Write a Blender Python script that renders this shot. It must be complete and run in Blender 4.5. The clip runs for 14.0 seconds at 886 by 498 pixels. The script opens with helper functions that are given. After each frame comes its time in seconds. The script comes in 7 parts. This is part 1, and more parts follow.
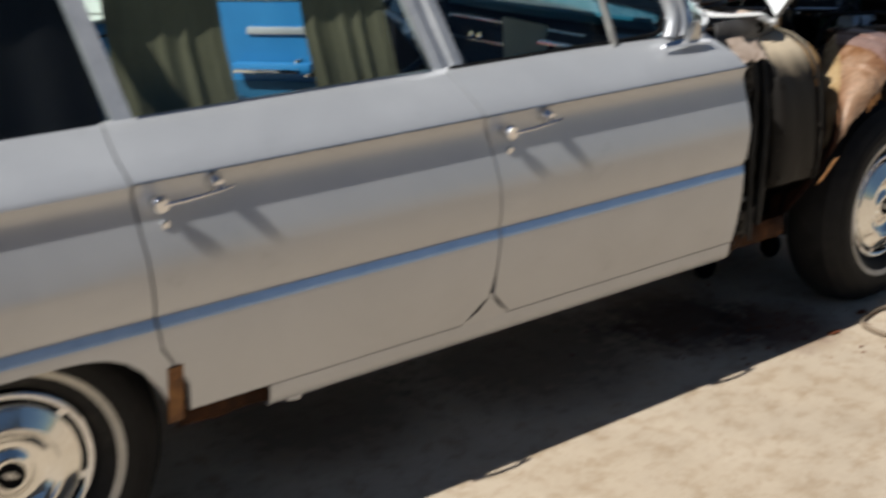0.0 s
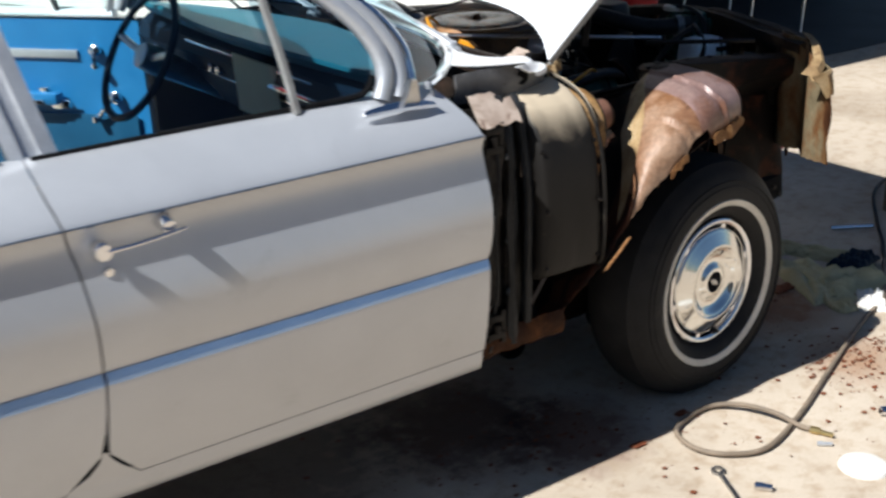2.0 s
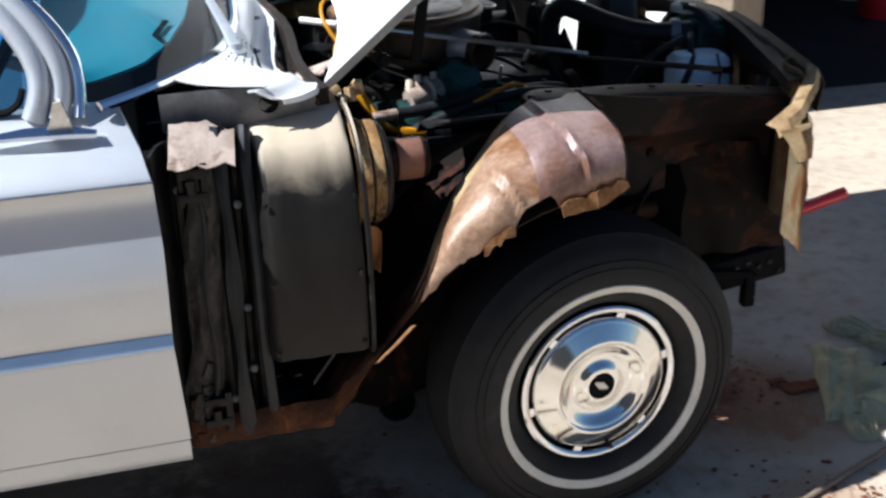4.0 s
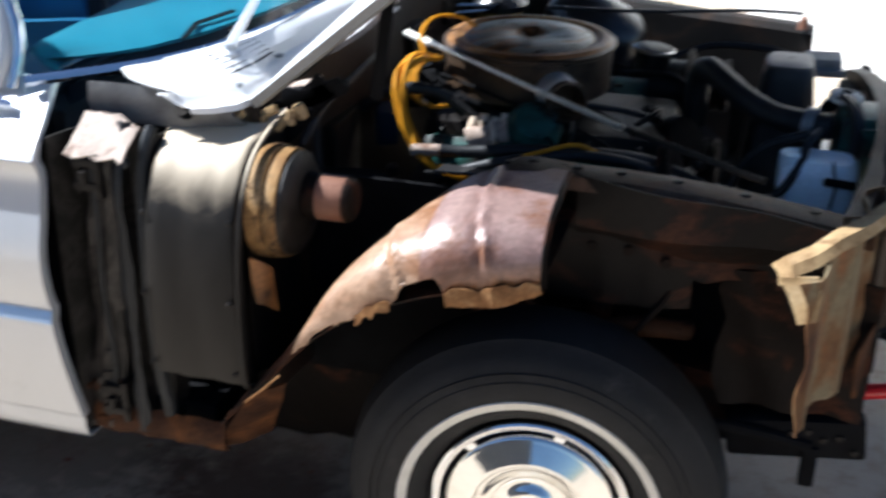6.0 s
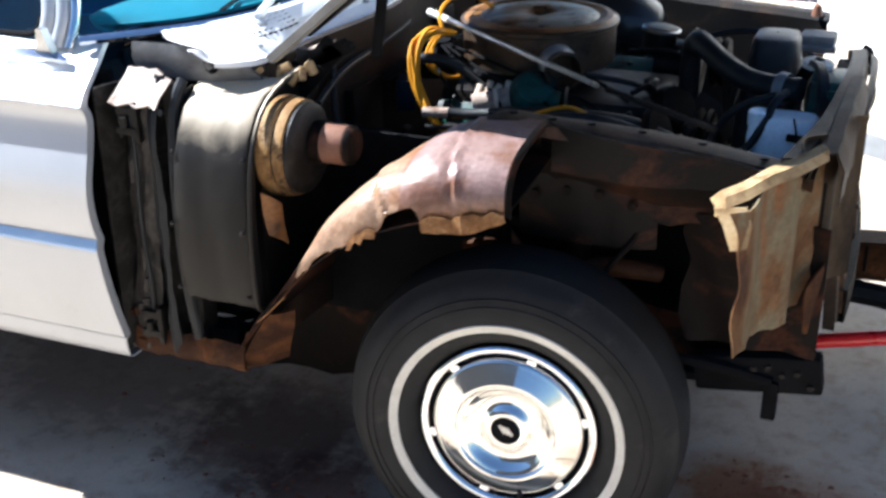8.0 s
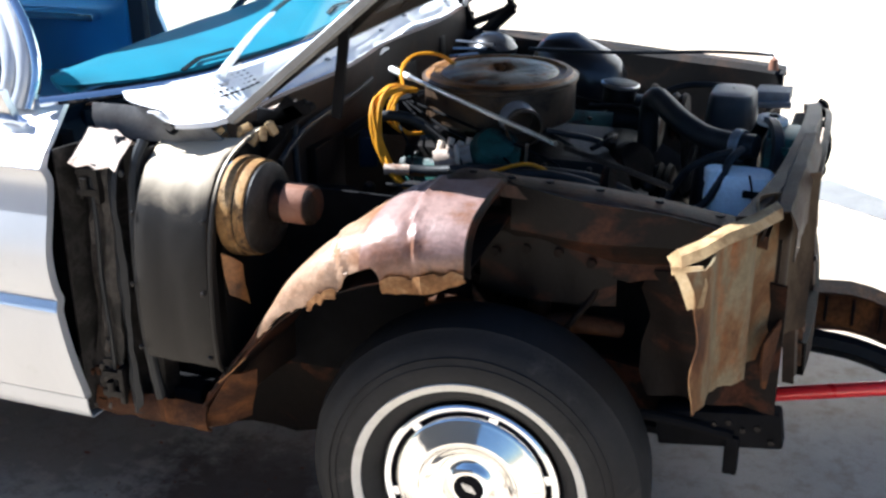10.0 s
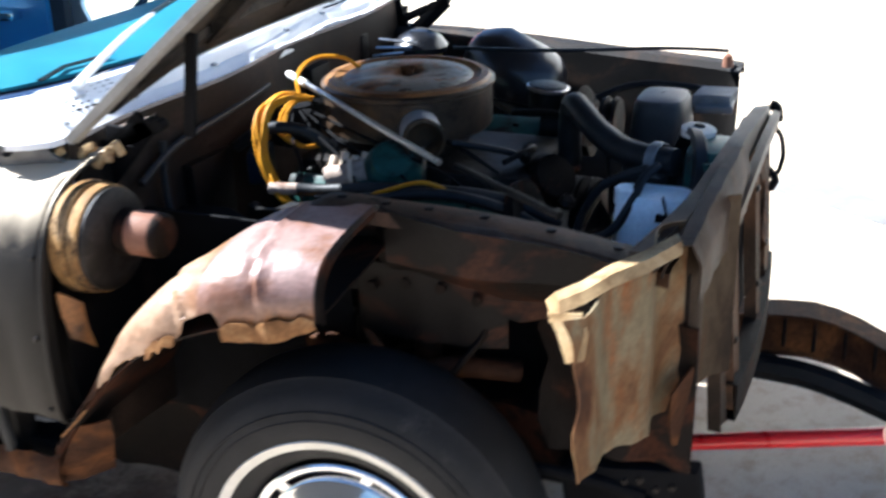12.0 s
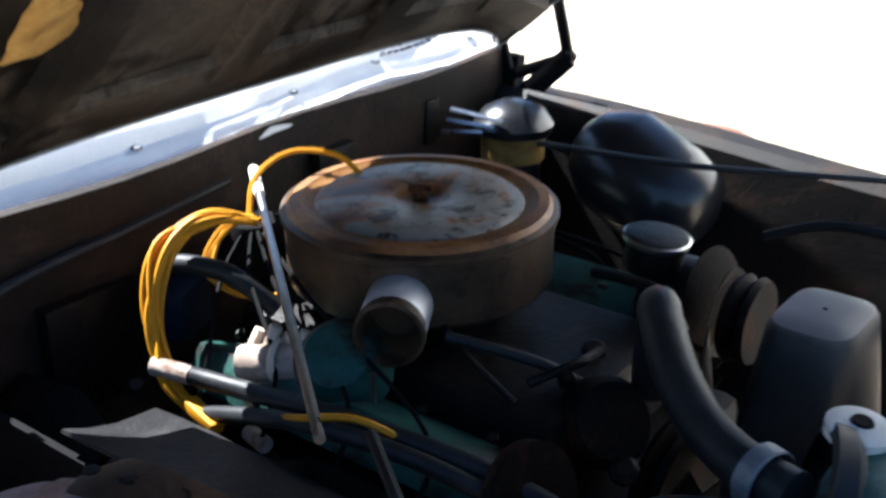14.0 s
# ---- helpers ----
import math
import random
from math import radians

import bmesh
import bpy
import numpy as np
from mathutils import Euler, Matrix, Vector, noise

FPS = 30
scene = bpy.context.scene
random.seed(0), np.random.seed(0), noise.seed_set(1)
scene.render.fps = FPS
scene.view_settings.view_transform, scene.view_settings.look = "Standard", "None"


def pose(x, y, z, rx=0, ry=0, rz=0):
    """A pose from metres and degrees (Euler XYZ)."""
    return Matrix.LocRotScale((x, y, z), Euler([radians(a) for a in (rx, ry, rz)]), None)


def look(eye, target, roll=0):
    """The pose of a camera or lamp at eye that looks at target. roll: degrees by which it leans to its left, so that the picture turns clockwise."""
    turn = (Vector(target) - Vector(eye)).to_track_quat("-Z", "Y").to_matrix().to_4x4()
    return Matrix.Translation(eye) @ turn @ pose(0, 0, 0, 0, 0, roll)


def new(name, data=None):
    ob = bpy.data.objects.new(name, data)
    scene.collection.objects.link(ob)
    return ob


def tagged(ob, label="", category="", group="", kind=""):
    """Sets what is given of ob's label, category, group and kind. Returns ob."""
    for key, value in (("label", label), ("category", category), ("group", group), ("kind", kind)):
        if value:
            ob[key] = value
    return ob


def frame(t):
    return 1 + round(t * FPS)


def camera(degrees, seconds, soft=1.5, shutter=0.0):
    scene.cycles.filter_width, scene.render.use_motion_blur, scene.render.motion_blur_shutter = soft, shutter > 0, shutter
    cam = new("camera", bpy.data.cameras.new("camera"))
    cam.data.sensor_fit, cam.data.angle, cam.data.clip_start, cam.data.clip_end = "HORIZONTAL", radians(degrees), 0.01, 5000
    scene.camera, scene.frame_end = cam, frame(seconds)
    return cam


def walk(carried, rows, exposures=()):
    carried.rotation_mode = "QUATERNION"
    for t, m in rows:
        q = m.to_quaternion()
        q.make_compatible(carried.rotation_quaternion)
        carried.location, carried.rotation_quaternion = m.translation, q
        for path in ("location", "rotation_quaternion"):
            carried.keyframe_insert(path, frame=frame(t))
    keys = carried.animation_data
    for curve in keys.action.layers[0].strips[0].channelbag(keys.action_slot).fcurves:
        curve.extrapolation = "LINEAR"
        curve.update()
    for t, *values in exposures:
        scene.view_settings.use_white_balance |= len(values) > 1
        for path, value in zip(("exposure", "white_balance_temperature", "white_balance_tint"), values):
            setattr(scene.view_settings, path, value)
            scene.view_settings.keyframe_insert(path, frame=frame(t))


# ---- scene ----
cam = camera(42.0, 14.0, soft=2.6, shutter=0.5)
PATH = [
    (0, (-3.593, -2.258, 1.636), (-2.518, -0.708, 0.971), -1.8),
    (0.5, (-3.343, -2.189, 1.707), (-2.166, -0.71, 1.052), -3.0),
    (1, (-3.088, -2.103, 1.691), (-1.892, -0.646, 1.022), -3.8),
    (1.5, (-2.759, -2.087, 1.712), (-1.634, -0.573, 1.045), -2.4),
    (2, (-2.44, -2.033, 1.71), (-1.385, -0.5, 0.978), -1.8),
    (2.5, (-2.049, -1.933, 1.735), (-0.957, -0.445, 0.966), 1.3),
    (5, (-0.25, -1.959, 1.692), (-0.269, -0.142, 0.855), -0.8),
    (5.5, (0.063, -1.824, 1.682), (-0.085, -0.007, 0.86), 2.3),
    (6, (0.322, -1.651, 1.732), (-0.176, 0.088, 0.878), 0.6),
    (6.5, (0.506, -1.625, 1.729), (-0.268, -0.025, 0.814), -0.7),
    (7, (0.616, -1.691, 1.678), (-0.105, -0.022, 0.844), 0.1),
    (7.5, (0.609, -1.835, 1.683), (-0.096, -0.192, 0.786), -0.7),
    (8, (0.668, -1.866, 1.678), (-0.03, -0.174, 0.871), -0.8),
    (8.5, (0.69, -1.863, 1.705), (0.026, -0.147, 0.922), -0.4),
    (11, (0.688, -1.826, 1.715), (0.015, -0.083, 0.999), -1.8),
    (11.5, (0.742, -1.684, 1.671), (0.046, 0.033, 0.915), -3.6),
    (12, (0.864, -1.446, 1.681), (0.149, 0.258, 0.917), -1.9),
    (12.5, (0.895, -1.136, 1.667), (0.181, 0.587, 0.945), 0.5),
    (13, (0.881, -0.835, 1.7), (-0.006, 0.825, 1.024), -0.9),
    (13.5, (0.868, -0.497, 1.671), (-0.216, 1.05, 1.014), -1.6),
    (14, (0.753, -0.262, 1.642), (-0.355, 1.194, 0.834), 0.2),
]
EXPOSURES = [(0.0, 0.32, 6300, 9), (1.0, 0.52, 6100, 9), (2.7, 0.84, 5750, 9), (4.8, 1.24, 5500, 9), (7.0, 1.82, 5500, 9), (8.7, 2.06, 5450, 9), (10.8, 2.14, 5500, 9), (12.5, 2.42, 5500, 9), (14.0, 2.46, 5650, 9)]
walk(cam, [(t, look(eye, target, roll)) for t, eye, target, roll in PATH], EXPOSURES)

# ---- light ----
SUN_WAY = Vector((0.65, -0.006, -0.76)).normalized()
world = bpy.data.worlds.new("sky")
scene.world = world
world.use_nodes = True
wn = world.node_tree
sky = wn.nodes.new("ShaderNodeTexSky")
sky.sky_type, sky.sun_disc = "NISHITA", False
sky.sun_elevation = math.asin(-SUN_WAY.z)
sky.ozone_density, sky.dust_density = 3.0, 0.3
sky.sun_rotation = math.atan2(-SUN_WAY.x, -SUN_WAY.y)
wn.links.new(sky.outputs[0], wn.nodes["Background"].inputs[0])
wn.nodes["Background"].inputs[1].default_value = 0.036
sun = new("sun", bpy.data.lights.new("sun", "SUN"))
sun.data.energy, sun.data.angle, sun.data.color = 5.0, radians(0.55), (1.0, 0.94, 0.85)
sun.matrix_world = look((-6, 0, 7), Vector((-6, 0, 7)) + SUN_WAY)


# ---- materials ----
def shader(name):
    m = bpy.data.materials.new(name)
    m.use_nodes = True
    return m, m.node_tree, m.node_tree.nodes["Principled BSDF"]


def add(nt, kind, **values):
    n = nt.nodes.new(kind)
    for key, value in values.items():
        n.inputs[key].default_value = value
    return n


def ramp(nt, source, stops):
    r = nt.nodes.new("ShaderNodeValToRGB")
    els = r.color_ramp.elements
    while len(els) < len(stops):
        els.new(0.5)
    for el, (at, c) in zip(els, stops):
        el.position, el.color = at, (*c, 1)
    nt.links.new(source, r.inputs[0])
    return r.outputs[0]


def surf(name, stops, scale=6.0, rough=0.6, metal=0.0, bump=0.15, fine=120.0, spots=None, coat=0.0, stretch=(1, 1, 1), vary=0.1, distort=0.6, gloss=0.5, up_tone=None, low=None):
    """stops: colours over a broad noise; spots: (colour, scale, low, high) laid over it; bump from a fine noise."""
    m, nt, p = shader(name)
    co = nt.nodes.new("ShaderNodeTexCoord")
    mp = add(nt, "ShaderNodeMapping", Scale=stretch)
    nt.links.new(co.outputs["Object"], mp.inputs[0])
    big = add(nt, "ShaderNodeTexNoise", Scale=scale, Detail=7.0, Roughness=0.62, Distortion=distort)
    nt.links.new(mp.outputs[0], big.inputs[0])
    col = ramp(nt, big.outputs[0], stops)
    if spots:
        c, sc, lo, hi = spots
        sp = add(nt, "ShaderNodeTexNoise", Scale=sc, Detail=6.0, Roughness=0.7, Distortion=0.3)
        nt.links.new(mp.outputs[0], sp.inputs[0])
        fac = ramp(nt, sp.outputs[0], [(lo, (0, 0, 0)), (hi, (1, 1, 1))])
        mix = nt.nodes.new("ShaderNodeMix")
        mix.data_type = "RGBA"
        nt.links.new(fac, mix.inputs[0])
        nt.links.new(col, mix.inputs[6])
        mix.inputs[7].default_value = (*c, 1)
        col = mix.outputs[2]
    tiny = add(nt, "ShaderNodeTexNoise", Scale=fine, Detail=4.0, Roughness=0.7)
    nt.links.new(co.outputs["Object"], tiny.inputs[0])
    if vary:
        mul = nt.nodes.new("ShaderNodeMix")
        mul.data_type, mul.blend_type = "RGBA", "MULTIPLY"
        mul.inputs[0].default_value = 1.0
        g = ramp(nt, tiny.outputs[0], [(0.3, (1 - 2 * vary,) * 3), (0.7, (1.0,) * 3)])
        nt.links.new(col, mul.inputs[6])
        nt.links.new(g, mul.inputs[7])
        col = mul.outputs[2]
    if low:
        # wear that has crept up from the lower edge: colour, height, softness
        lc, lz, ls = low
        ps = nt.nodes.new("ShaderNodeSeparateXYZ")
        nt.links.new(co.outputs["Object"], ps.inputs[0])
        ma = nt.nodes.new("ShaderNodeMath")
        ma.operation = "MULTIPLY_ADD"
        ma.inputs[1].default_value = -0.30
        nt.links.new(big.outputs[0], ma.inputs[0])
        nt.links.new(ps.outputs[2], ma.inputs[2])
        rg = nt.nodes.new("ShaderNodeMapRange")
        rg.inputs[1].default_value, rg.inputs[2].default_value, rg.inputs[3].default_value, rg.inputs[4].default_value = lz - 0.15, lz - 0.15 + ls, 1.0, 0.0
        nt.links.new(ma.outputs[0], rg.inputs[0])
        ly = nt.nodes.new("ShaderNodeMix")
        ly.data_type = "RGBA"
        nt.links.new(rg.outputs[0], ly.inputs[0])
        nt.links.new(col, ly.inputs[6])
        nt.links.new(ramp(nt, tiny.outputs[0], [(0.35, tuple(0.4 * q for q in lc)), (0.65, lc)]), ly.inputs[7])
        col = ly.outputs[2]
    if up_tone:
        # a second tone laid over what faces upward
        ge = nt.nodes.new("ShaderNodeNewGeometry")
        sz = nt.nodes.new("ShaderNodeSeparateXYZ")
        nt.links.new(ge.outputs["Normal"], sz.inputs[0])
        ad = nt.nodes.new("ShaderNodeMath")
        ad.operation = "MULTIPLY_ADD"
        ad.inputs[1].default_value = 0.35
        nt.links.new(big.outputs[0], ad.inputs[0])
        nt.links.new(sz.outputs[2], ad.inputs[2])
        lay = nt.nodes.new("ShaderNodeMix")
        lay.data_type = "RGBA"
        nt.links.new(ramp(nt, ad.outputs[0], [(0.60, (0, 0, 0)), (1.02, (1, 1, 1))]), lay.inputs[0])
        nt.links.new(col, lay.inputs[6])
        lay.inputs[7].default_value = (*up_tone, 1)
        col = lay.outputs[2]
    nt.links.new(col, p.inputs["Base Color"])
    rr = nt.nodes.new("ShaderNodeMapRange")
    rr.inputs[3].default_value, rr.inputs[4].default_value = max(0.02, rough * 0.75), min(1.0, rough * 1.25)
    nt.links.new(big.outputs[0], rr.inputs[0])
    nt.links.new(rr.outputs[0], p.inputs["Roughness"])
    p.inputs["Metallic"].default_value = metal
    p.inputs["Specular IOR Level"].default_value = gloss
    p.inputs["Coat Weight"].default_value = coat
    p.inputs["Coat Roughness"].default_value = 0.06
    if bump:
        b = add(nt, "ShaderNodeBump", Strength=bump, Distance=0.004)
        nt.links.new(tiny.outputs[0], b.inputs["Height"])
        nt.links.new(b.outputs[0], p.inputs["Normal"])
    return m


def glass(name, tint, index=1.5, edge=0.9):
    m = bpy.data.materials.new(name)
    m.use_nodes = True
    nt = m.node_tree
    nt.nodes.clear()
    out = nt.nodes.new("ShaderNodeOutputMaterial")
    t = nt.nodes.new("ShaderNodeBsdfTransparent")
    t.inputs[0].default_value = (*tint, 1)
    g = nt.nodes.new("ShaderNodeBsdfGlossy")
    g.inputs["Roughness"].default_value = 0.02
    lw = nt.nodes.new("ShaderNodeLayerWeight")
    lw.inputs[0].default_value = 0.5
    pw = add(nt, "ShaderNodeMath")
    pw.operation = "POWER"
    nt.links.new(lw.outputs["Facing"], pw.inputs[0])
    pw.inputs[1].default_value = 5.0
    f = nt.nodes.new("ShaderNodeMapRange")
    f.inputs[3].default_value, f.inputs[4].default_value = ((index - 1) / (index + 1)) ** 2, edge
    nt.links.new(pw.outputs[0], f.inputs[0])
    mix = nt.nodes.new("ShaderNodeMixShader")
    nt.links.new(f.outputs[0], mix.inputs[0])
    nt.links.new(t.outputs[0], mix.inputs[1])
    nt.links.new(g.outputs[0], mix.inputs[2])
    nt.links.new(mix.outputs[0], out.inputs[0])
    return m


PAINT = surf("silver_paint", [(0.3, (0.47, 0.485, 0.51)), (0.7, (0.53, 0.545, 0.57))], 3, 0.42, 0.45, 0.02, 400, coat=0.5, vary=0.03, spots=((0.40, 0.41, 0.425), 5, 0.62, 0.8))
# bright trim whose blue stands in for the sky mirrored in it
MOULDING = surf("sky_blue_moulding", [(0.3, (0.36, 0.54, 0.84)), (0.7, (0.44, 0.62, 0.92))], 9, 0.22, 0.3, 0.02, 300, coat=0.6, vary=0.04)
FLANGE = surf("dull_grey_flange", [(0.3, (0.17, 0.17, 0.165)), (0.7, (0.26, 0.26, 0.25))], 10, 0.5, 0.1, 0.15, 140, spots=((0.10, 0.07, 0.05), 14, 0.62, 0.72), gloss=0.3)
HOODPAINT = surf("chalky_silver_paint", [(0.3, (0.66, 0.68, 0.70)), (0.7, (0.74, 0.755, 0.77))], 4, 0.5, 0.1, 0.03, 300, coat=0.3, vary=0.04)
PAINT_COWL = surf("weathered_silver_paint", [(0.3, (0.68, 0.68, 0.68)), (0.7, (0.80, 0.80, 0.79))], 9, 0.5, 0.05, 0.04, 300, coat=0.05, vary=0.05,
                  spots=((0.40, 0.36, 0.31), 16, 0.64, 0.74))
PLENUM = surf("dull_dark_grey_paint", [(0.3, (0.075, 0.075, 0.078)), (0.55, (0.15, 0.15, 0.152)), (0.75, (0.21, 0.20, 0.185))], 12, 0.5, 0.05, 0.2, 130, spots=((0.05, 0.03, 0.02), 18, 0.6, 0.7), gloss=0.3)
CHROME = surf("chrome", [(0.3, (0.66, 0.67, 0.69)), (0.7, (0.78, 0.78, 0.80))], 12, 0.10, 1.0, 0.0, 300, vary=0.0)
CAPMETAL = surf("polished_hubcap_metal", [(0.3, (0.72, 0.71, 0.68)), (0.7, (0.80, 0.79, 0.76))], 9, 0.11, 1.0, 0.0, 260, vary=0.02)
TANFITTING = surf("tan_cast_fitting", [(0.3, (0.52, 0.38, 0.26)), (0.7, (0.74, 0.62, 0.48))], 30, 0.6, 0, 0.3, 160, gloss=0.2)
DARKDUST = surf("dusty_black_sheet", [(0.3, (0.006, 0.0055, 0.005)), (0.55, (0.013, 0.0105, 0.009)), (0.66, (0.035, 0.020, 0.012)), (0.8, (0.02, 0.013, 0.009))], 7, 0.6, 0.05, 0.25, 120, vary=0.15, gloss=0.25)
SHROUD = surf("pale_topped_plastic", [(0.3, (0.012, 0.013, 0.014)), (0.7, (0.03, 0.031, 0.033))], 9, 0.45, 0, 0.15, 150, gloss=0.3, up_tone=(0.13, 0.12, 0.118))
RIMRUST = surf("orange_rust_rim", [(0.3, (0.05, 0.024, 0.012)), (0.45, (0.19, 0.080, 0.024)), (0.6, (0.30, 0.145, 0.045)), (0.75, (0.10, 0.05, 0.025))], 8, 0.45, 0.15, 0.3, 120, vary=0.2, gloss=0.3)
SUPPORTGREY = surf("weathered_grey_brown_steel", [(0.3, (0.006, 0.0045, 0.0035)), (0.44, (0.014, 0.009, 0.006)), (0.54, (0.045, 0.026, 0.016)), (0.62, (0.070, 0.045, 0.030)), (0.70, (0.06, 0.024, 0.010)), (0.82, (0.012, 0.008, 0.006))], 6, 0.55, 0.1, 0.35, 100, vary=0.2, gloss=0.2)
STEEL = surf("brushed_steel", [(0.3, (0.42, 0.42, 0.42)), (0.7, (0.6, 0.6, 0.6))], 30, 0.3, 1.0, 0.05, 300)
ANODISED = surf("brushed_grey_trim", [(0.3, (0.50, 0.52, 0.55)), (0.7, (0.64, 0.66, 0.69))], 14, 0.42, 0.55, 0.03, 300, coat=0.3)
TYRE = surf("tyre_rubber", [(0.3, (0.014, 0.014, 0.0145)), (0.7, (0.025, 0.0245, 0.0245))], 14, 0.6, 0, 0.3, 140, spots=((0.06, 0.056, 0.05), 11, 0.60, 0.85), gloss=0.15)
WHITEWALL = surf("whitewall_rubber", [(0.3, (0.58, 0.55, 0.48)), (0.7, (0.70, 0.67, 0.60))], 18, 0.5, 0, 0.1, 200, spots=((0.5, 0.42, 0.32), 26, 0.66, 0.8))
RIMPAINT = surf("dark_brown_rim", [(0.3, (0.03, 0.02, 0.017)), (0.7, (0.06, 0.04, 0.03))], 20, 0.5, 0, 0.15, 200, gloss=0.2)
BLACK = surf("flat_black_paint", [(0.3, (0.004, 0.004, 0.0045)), (0.7, (0.011, 0.011, 0.012))], 12, 0.75, 0, 0.1, 150, gloss=0.05)
GLOSSBLACK = surf("gloss_black_enamel", [(0.3, (0.006, 0.007, 0.010)), (0.7, (0.013, 0.014, 0.018))], 8, 0.3, 0, 0.03, 200, coat=0.25)
RUBBER = surf("black_rubber_hose", [(0.3, (0.007, 0.008, 0.009)), (0.7, (0.022, 0.024, 0.027))], 24, 0.5, 0, 0.15, 160, gloss=0.25)
RUST = surf("rust_on_primer", [(0.30, (0.05, 0.022, 0.014)), (0.38, (0.14, 0.058, 0.032)), (0.44, (0.20, 0.105, 0.075)), (0.52, (0.26, 0.165, 0.145)), (0.66, (0.32, 0.22, 0.19)), (0.80, (0.19, 0.10, 0.06))], 3.5, 0.36, 0.08, 0.4, 80,
            spots=((0.16, 0.066, 0.030), 8, 0.52, 0.68), vary=0.2, distort=0.6, gloss=0.5, low=((0.20, 0.082, 0.028), 0.86, 0.03))
RUSTTAN = surf("tan_rust", [(0.30, (0.045, 0.020, 0.012)), (0.39, (0.12, 0.052, 0.027)), (0.46, (0.24, 0.12, 0.062)), (0.55, (0.37, 0.235, 0.15)), (0.70, (0.40, 0.27, 0.19)), (0.80, (0.16, 0.075, 0.042))], 4.0, 0.42, 0.05, 0.4, 80,
               spots=((0.20, 0.085, 0.030), 7, 0.52, 0.68), vary=0.2, distort=0.6, gloss=0.4)
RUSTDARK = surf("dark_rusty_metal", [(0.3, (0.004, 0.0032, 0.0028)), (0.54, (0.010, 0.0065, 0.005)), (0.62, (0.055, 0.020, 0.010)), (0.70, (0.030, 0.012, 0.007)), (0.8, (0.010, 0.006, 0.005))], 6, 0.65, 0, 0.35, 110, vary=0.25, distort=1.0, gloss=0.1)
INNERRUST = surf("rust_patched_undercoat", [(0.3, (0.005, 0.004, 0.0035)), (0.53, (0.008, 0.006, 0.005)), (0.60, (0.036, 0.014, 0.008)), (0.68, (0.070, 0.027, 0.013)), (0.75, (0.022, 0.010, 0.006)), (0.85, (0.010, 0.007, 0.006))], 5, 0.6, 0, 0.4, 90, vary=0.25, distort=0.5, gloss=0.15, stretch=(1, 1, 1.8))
FIREWALL = surf("grimy_brown_firewall", [(0.3, (0.012, 0.009, 0.007)), (0.5, (0.024, 0.017, 0.013)), (0.64, (0.055, 0.034, 0.024)), (0.8, (0.02, 0.014, 0.011))], 5, 0.6, 0, 0.35, 100, vary=0.25, gloss=0.15)
RUSTBROWN = surf("brown_rust", [(0.3, (0.018, 0.009, 0.006)), (0.5, (0.055, 0.023, 0.011)), (0.66, (0.15, 0.060, 0.020)), (0.8, (0.045, 0.021, 0.011))], 9, 0.7, 0, 0.5, 100, vary=0.25, gloss=0.1)
BAFFLE = surf("rust_streaked_primer", [(0.30, (0.022, 0.010, 0.006)), (0.38, (0.079, 0.032, 0.013)), (0.44, (0.144, 0.076, 0.032)), (0.50, (0.180, 0.144, 0.086)), (0.56, (0.151, 0.122, 0.072)), (0.63, (0.122, 0.054, 0.020)), (0.74, (0.036, 0.018, 0.010))], 4.5, 0.6, 0, 0.3, 60,
              stretch=(1.3, 1.3, 0.5), spots=((0.20, 0.064, 0.014), 4.5, 0.50, 0.62), vary=0.18, distort=0.5, gloss=0.15)
HOUSING = surf("pale_topped_black_housing", [(0.3, (0.0075, 0.0066, 0.006)), (0.6, (0.0125, 0.011, 0.0095)), (0.8, (0.030, 0.025, 0.019))], 8, 0.5, 0, 0.12, 140, spots=((0.09, 0.075, 0.055), 22, 0.66, 0.8), gloss=0.2, up_tone=(0.48, 0.40, 0.29))
DUSTTAN = surf("dusty_tan_metal", [(0.3, (0.19, 0.115, 0.055)), (0.5, (0.38, 0.265, 0.135)), (0.75, (0.50, 0.39, 0.24))], 12, 0.6, 0, 0.25, 140, spots=((0.12, 0.055, 0.025), 16, 0.58, 0.70), vary=0.15, gloss=0.1)
DRUMTAN = surf("orange_tan_drum_metal", [(0.3, (0.07, 0.034, 0.014)), (0.46, (0.20, 0.105, 0.038)), (0.58, (0.34, 0.20, 0.08)), (0.72, (0.38, 0.26, 0.14))], 7, 0.6, 0, 0.3, 120, spots=((0.05, 0.030, 0.018), 12, 0.50, 0.62), vary=0.2, gloss=0.1)
GRIME = surf("mottled_grey_brown_grime", [(0.3, (0.006, 0.0055, 0.005)), (0.44, (0.018, 0.0155, 0.0135)), (0.52, (0.060, 0.052, 0.045)), (0.58, (0.022, 0.018, 0.015)), (0.66, (0.075, 0.062, 0.052)), (0.74, (0.03, 0.018, 0.011)), (0.84, (0.010, 0.008, 0.007))], 11, 0.55, 0, 0.6, 70, vary=0.25, distort=1.4, gloss=0.25, stretch=(1, 1, 0.6))
MOTOR = surf("rust_motor_case", [(0.3, (0.14, 0.06, 0.036)), (0.7, (0.27, 0.14, 0.095))], 14, 0.5, 0, 0.2, 140, gloss=0.2)
POST = surf("grimy_black_pillar", [(0.3, (0.006, 0.0055, 0.005)), (0.48, (0.014, 0.0125, 0.011)), (0.57, (0.034, 0.030, 0.027)), (0.64, (0.017, 0.014, 0.012)), (0.8, (0.010, 0.009, 0.008))], 14, 0.5, 0, 0.5, 90, vary=0.25, gloss=0.2)
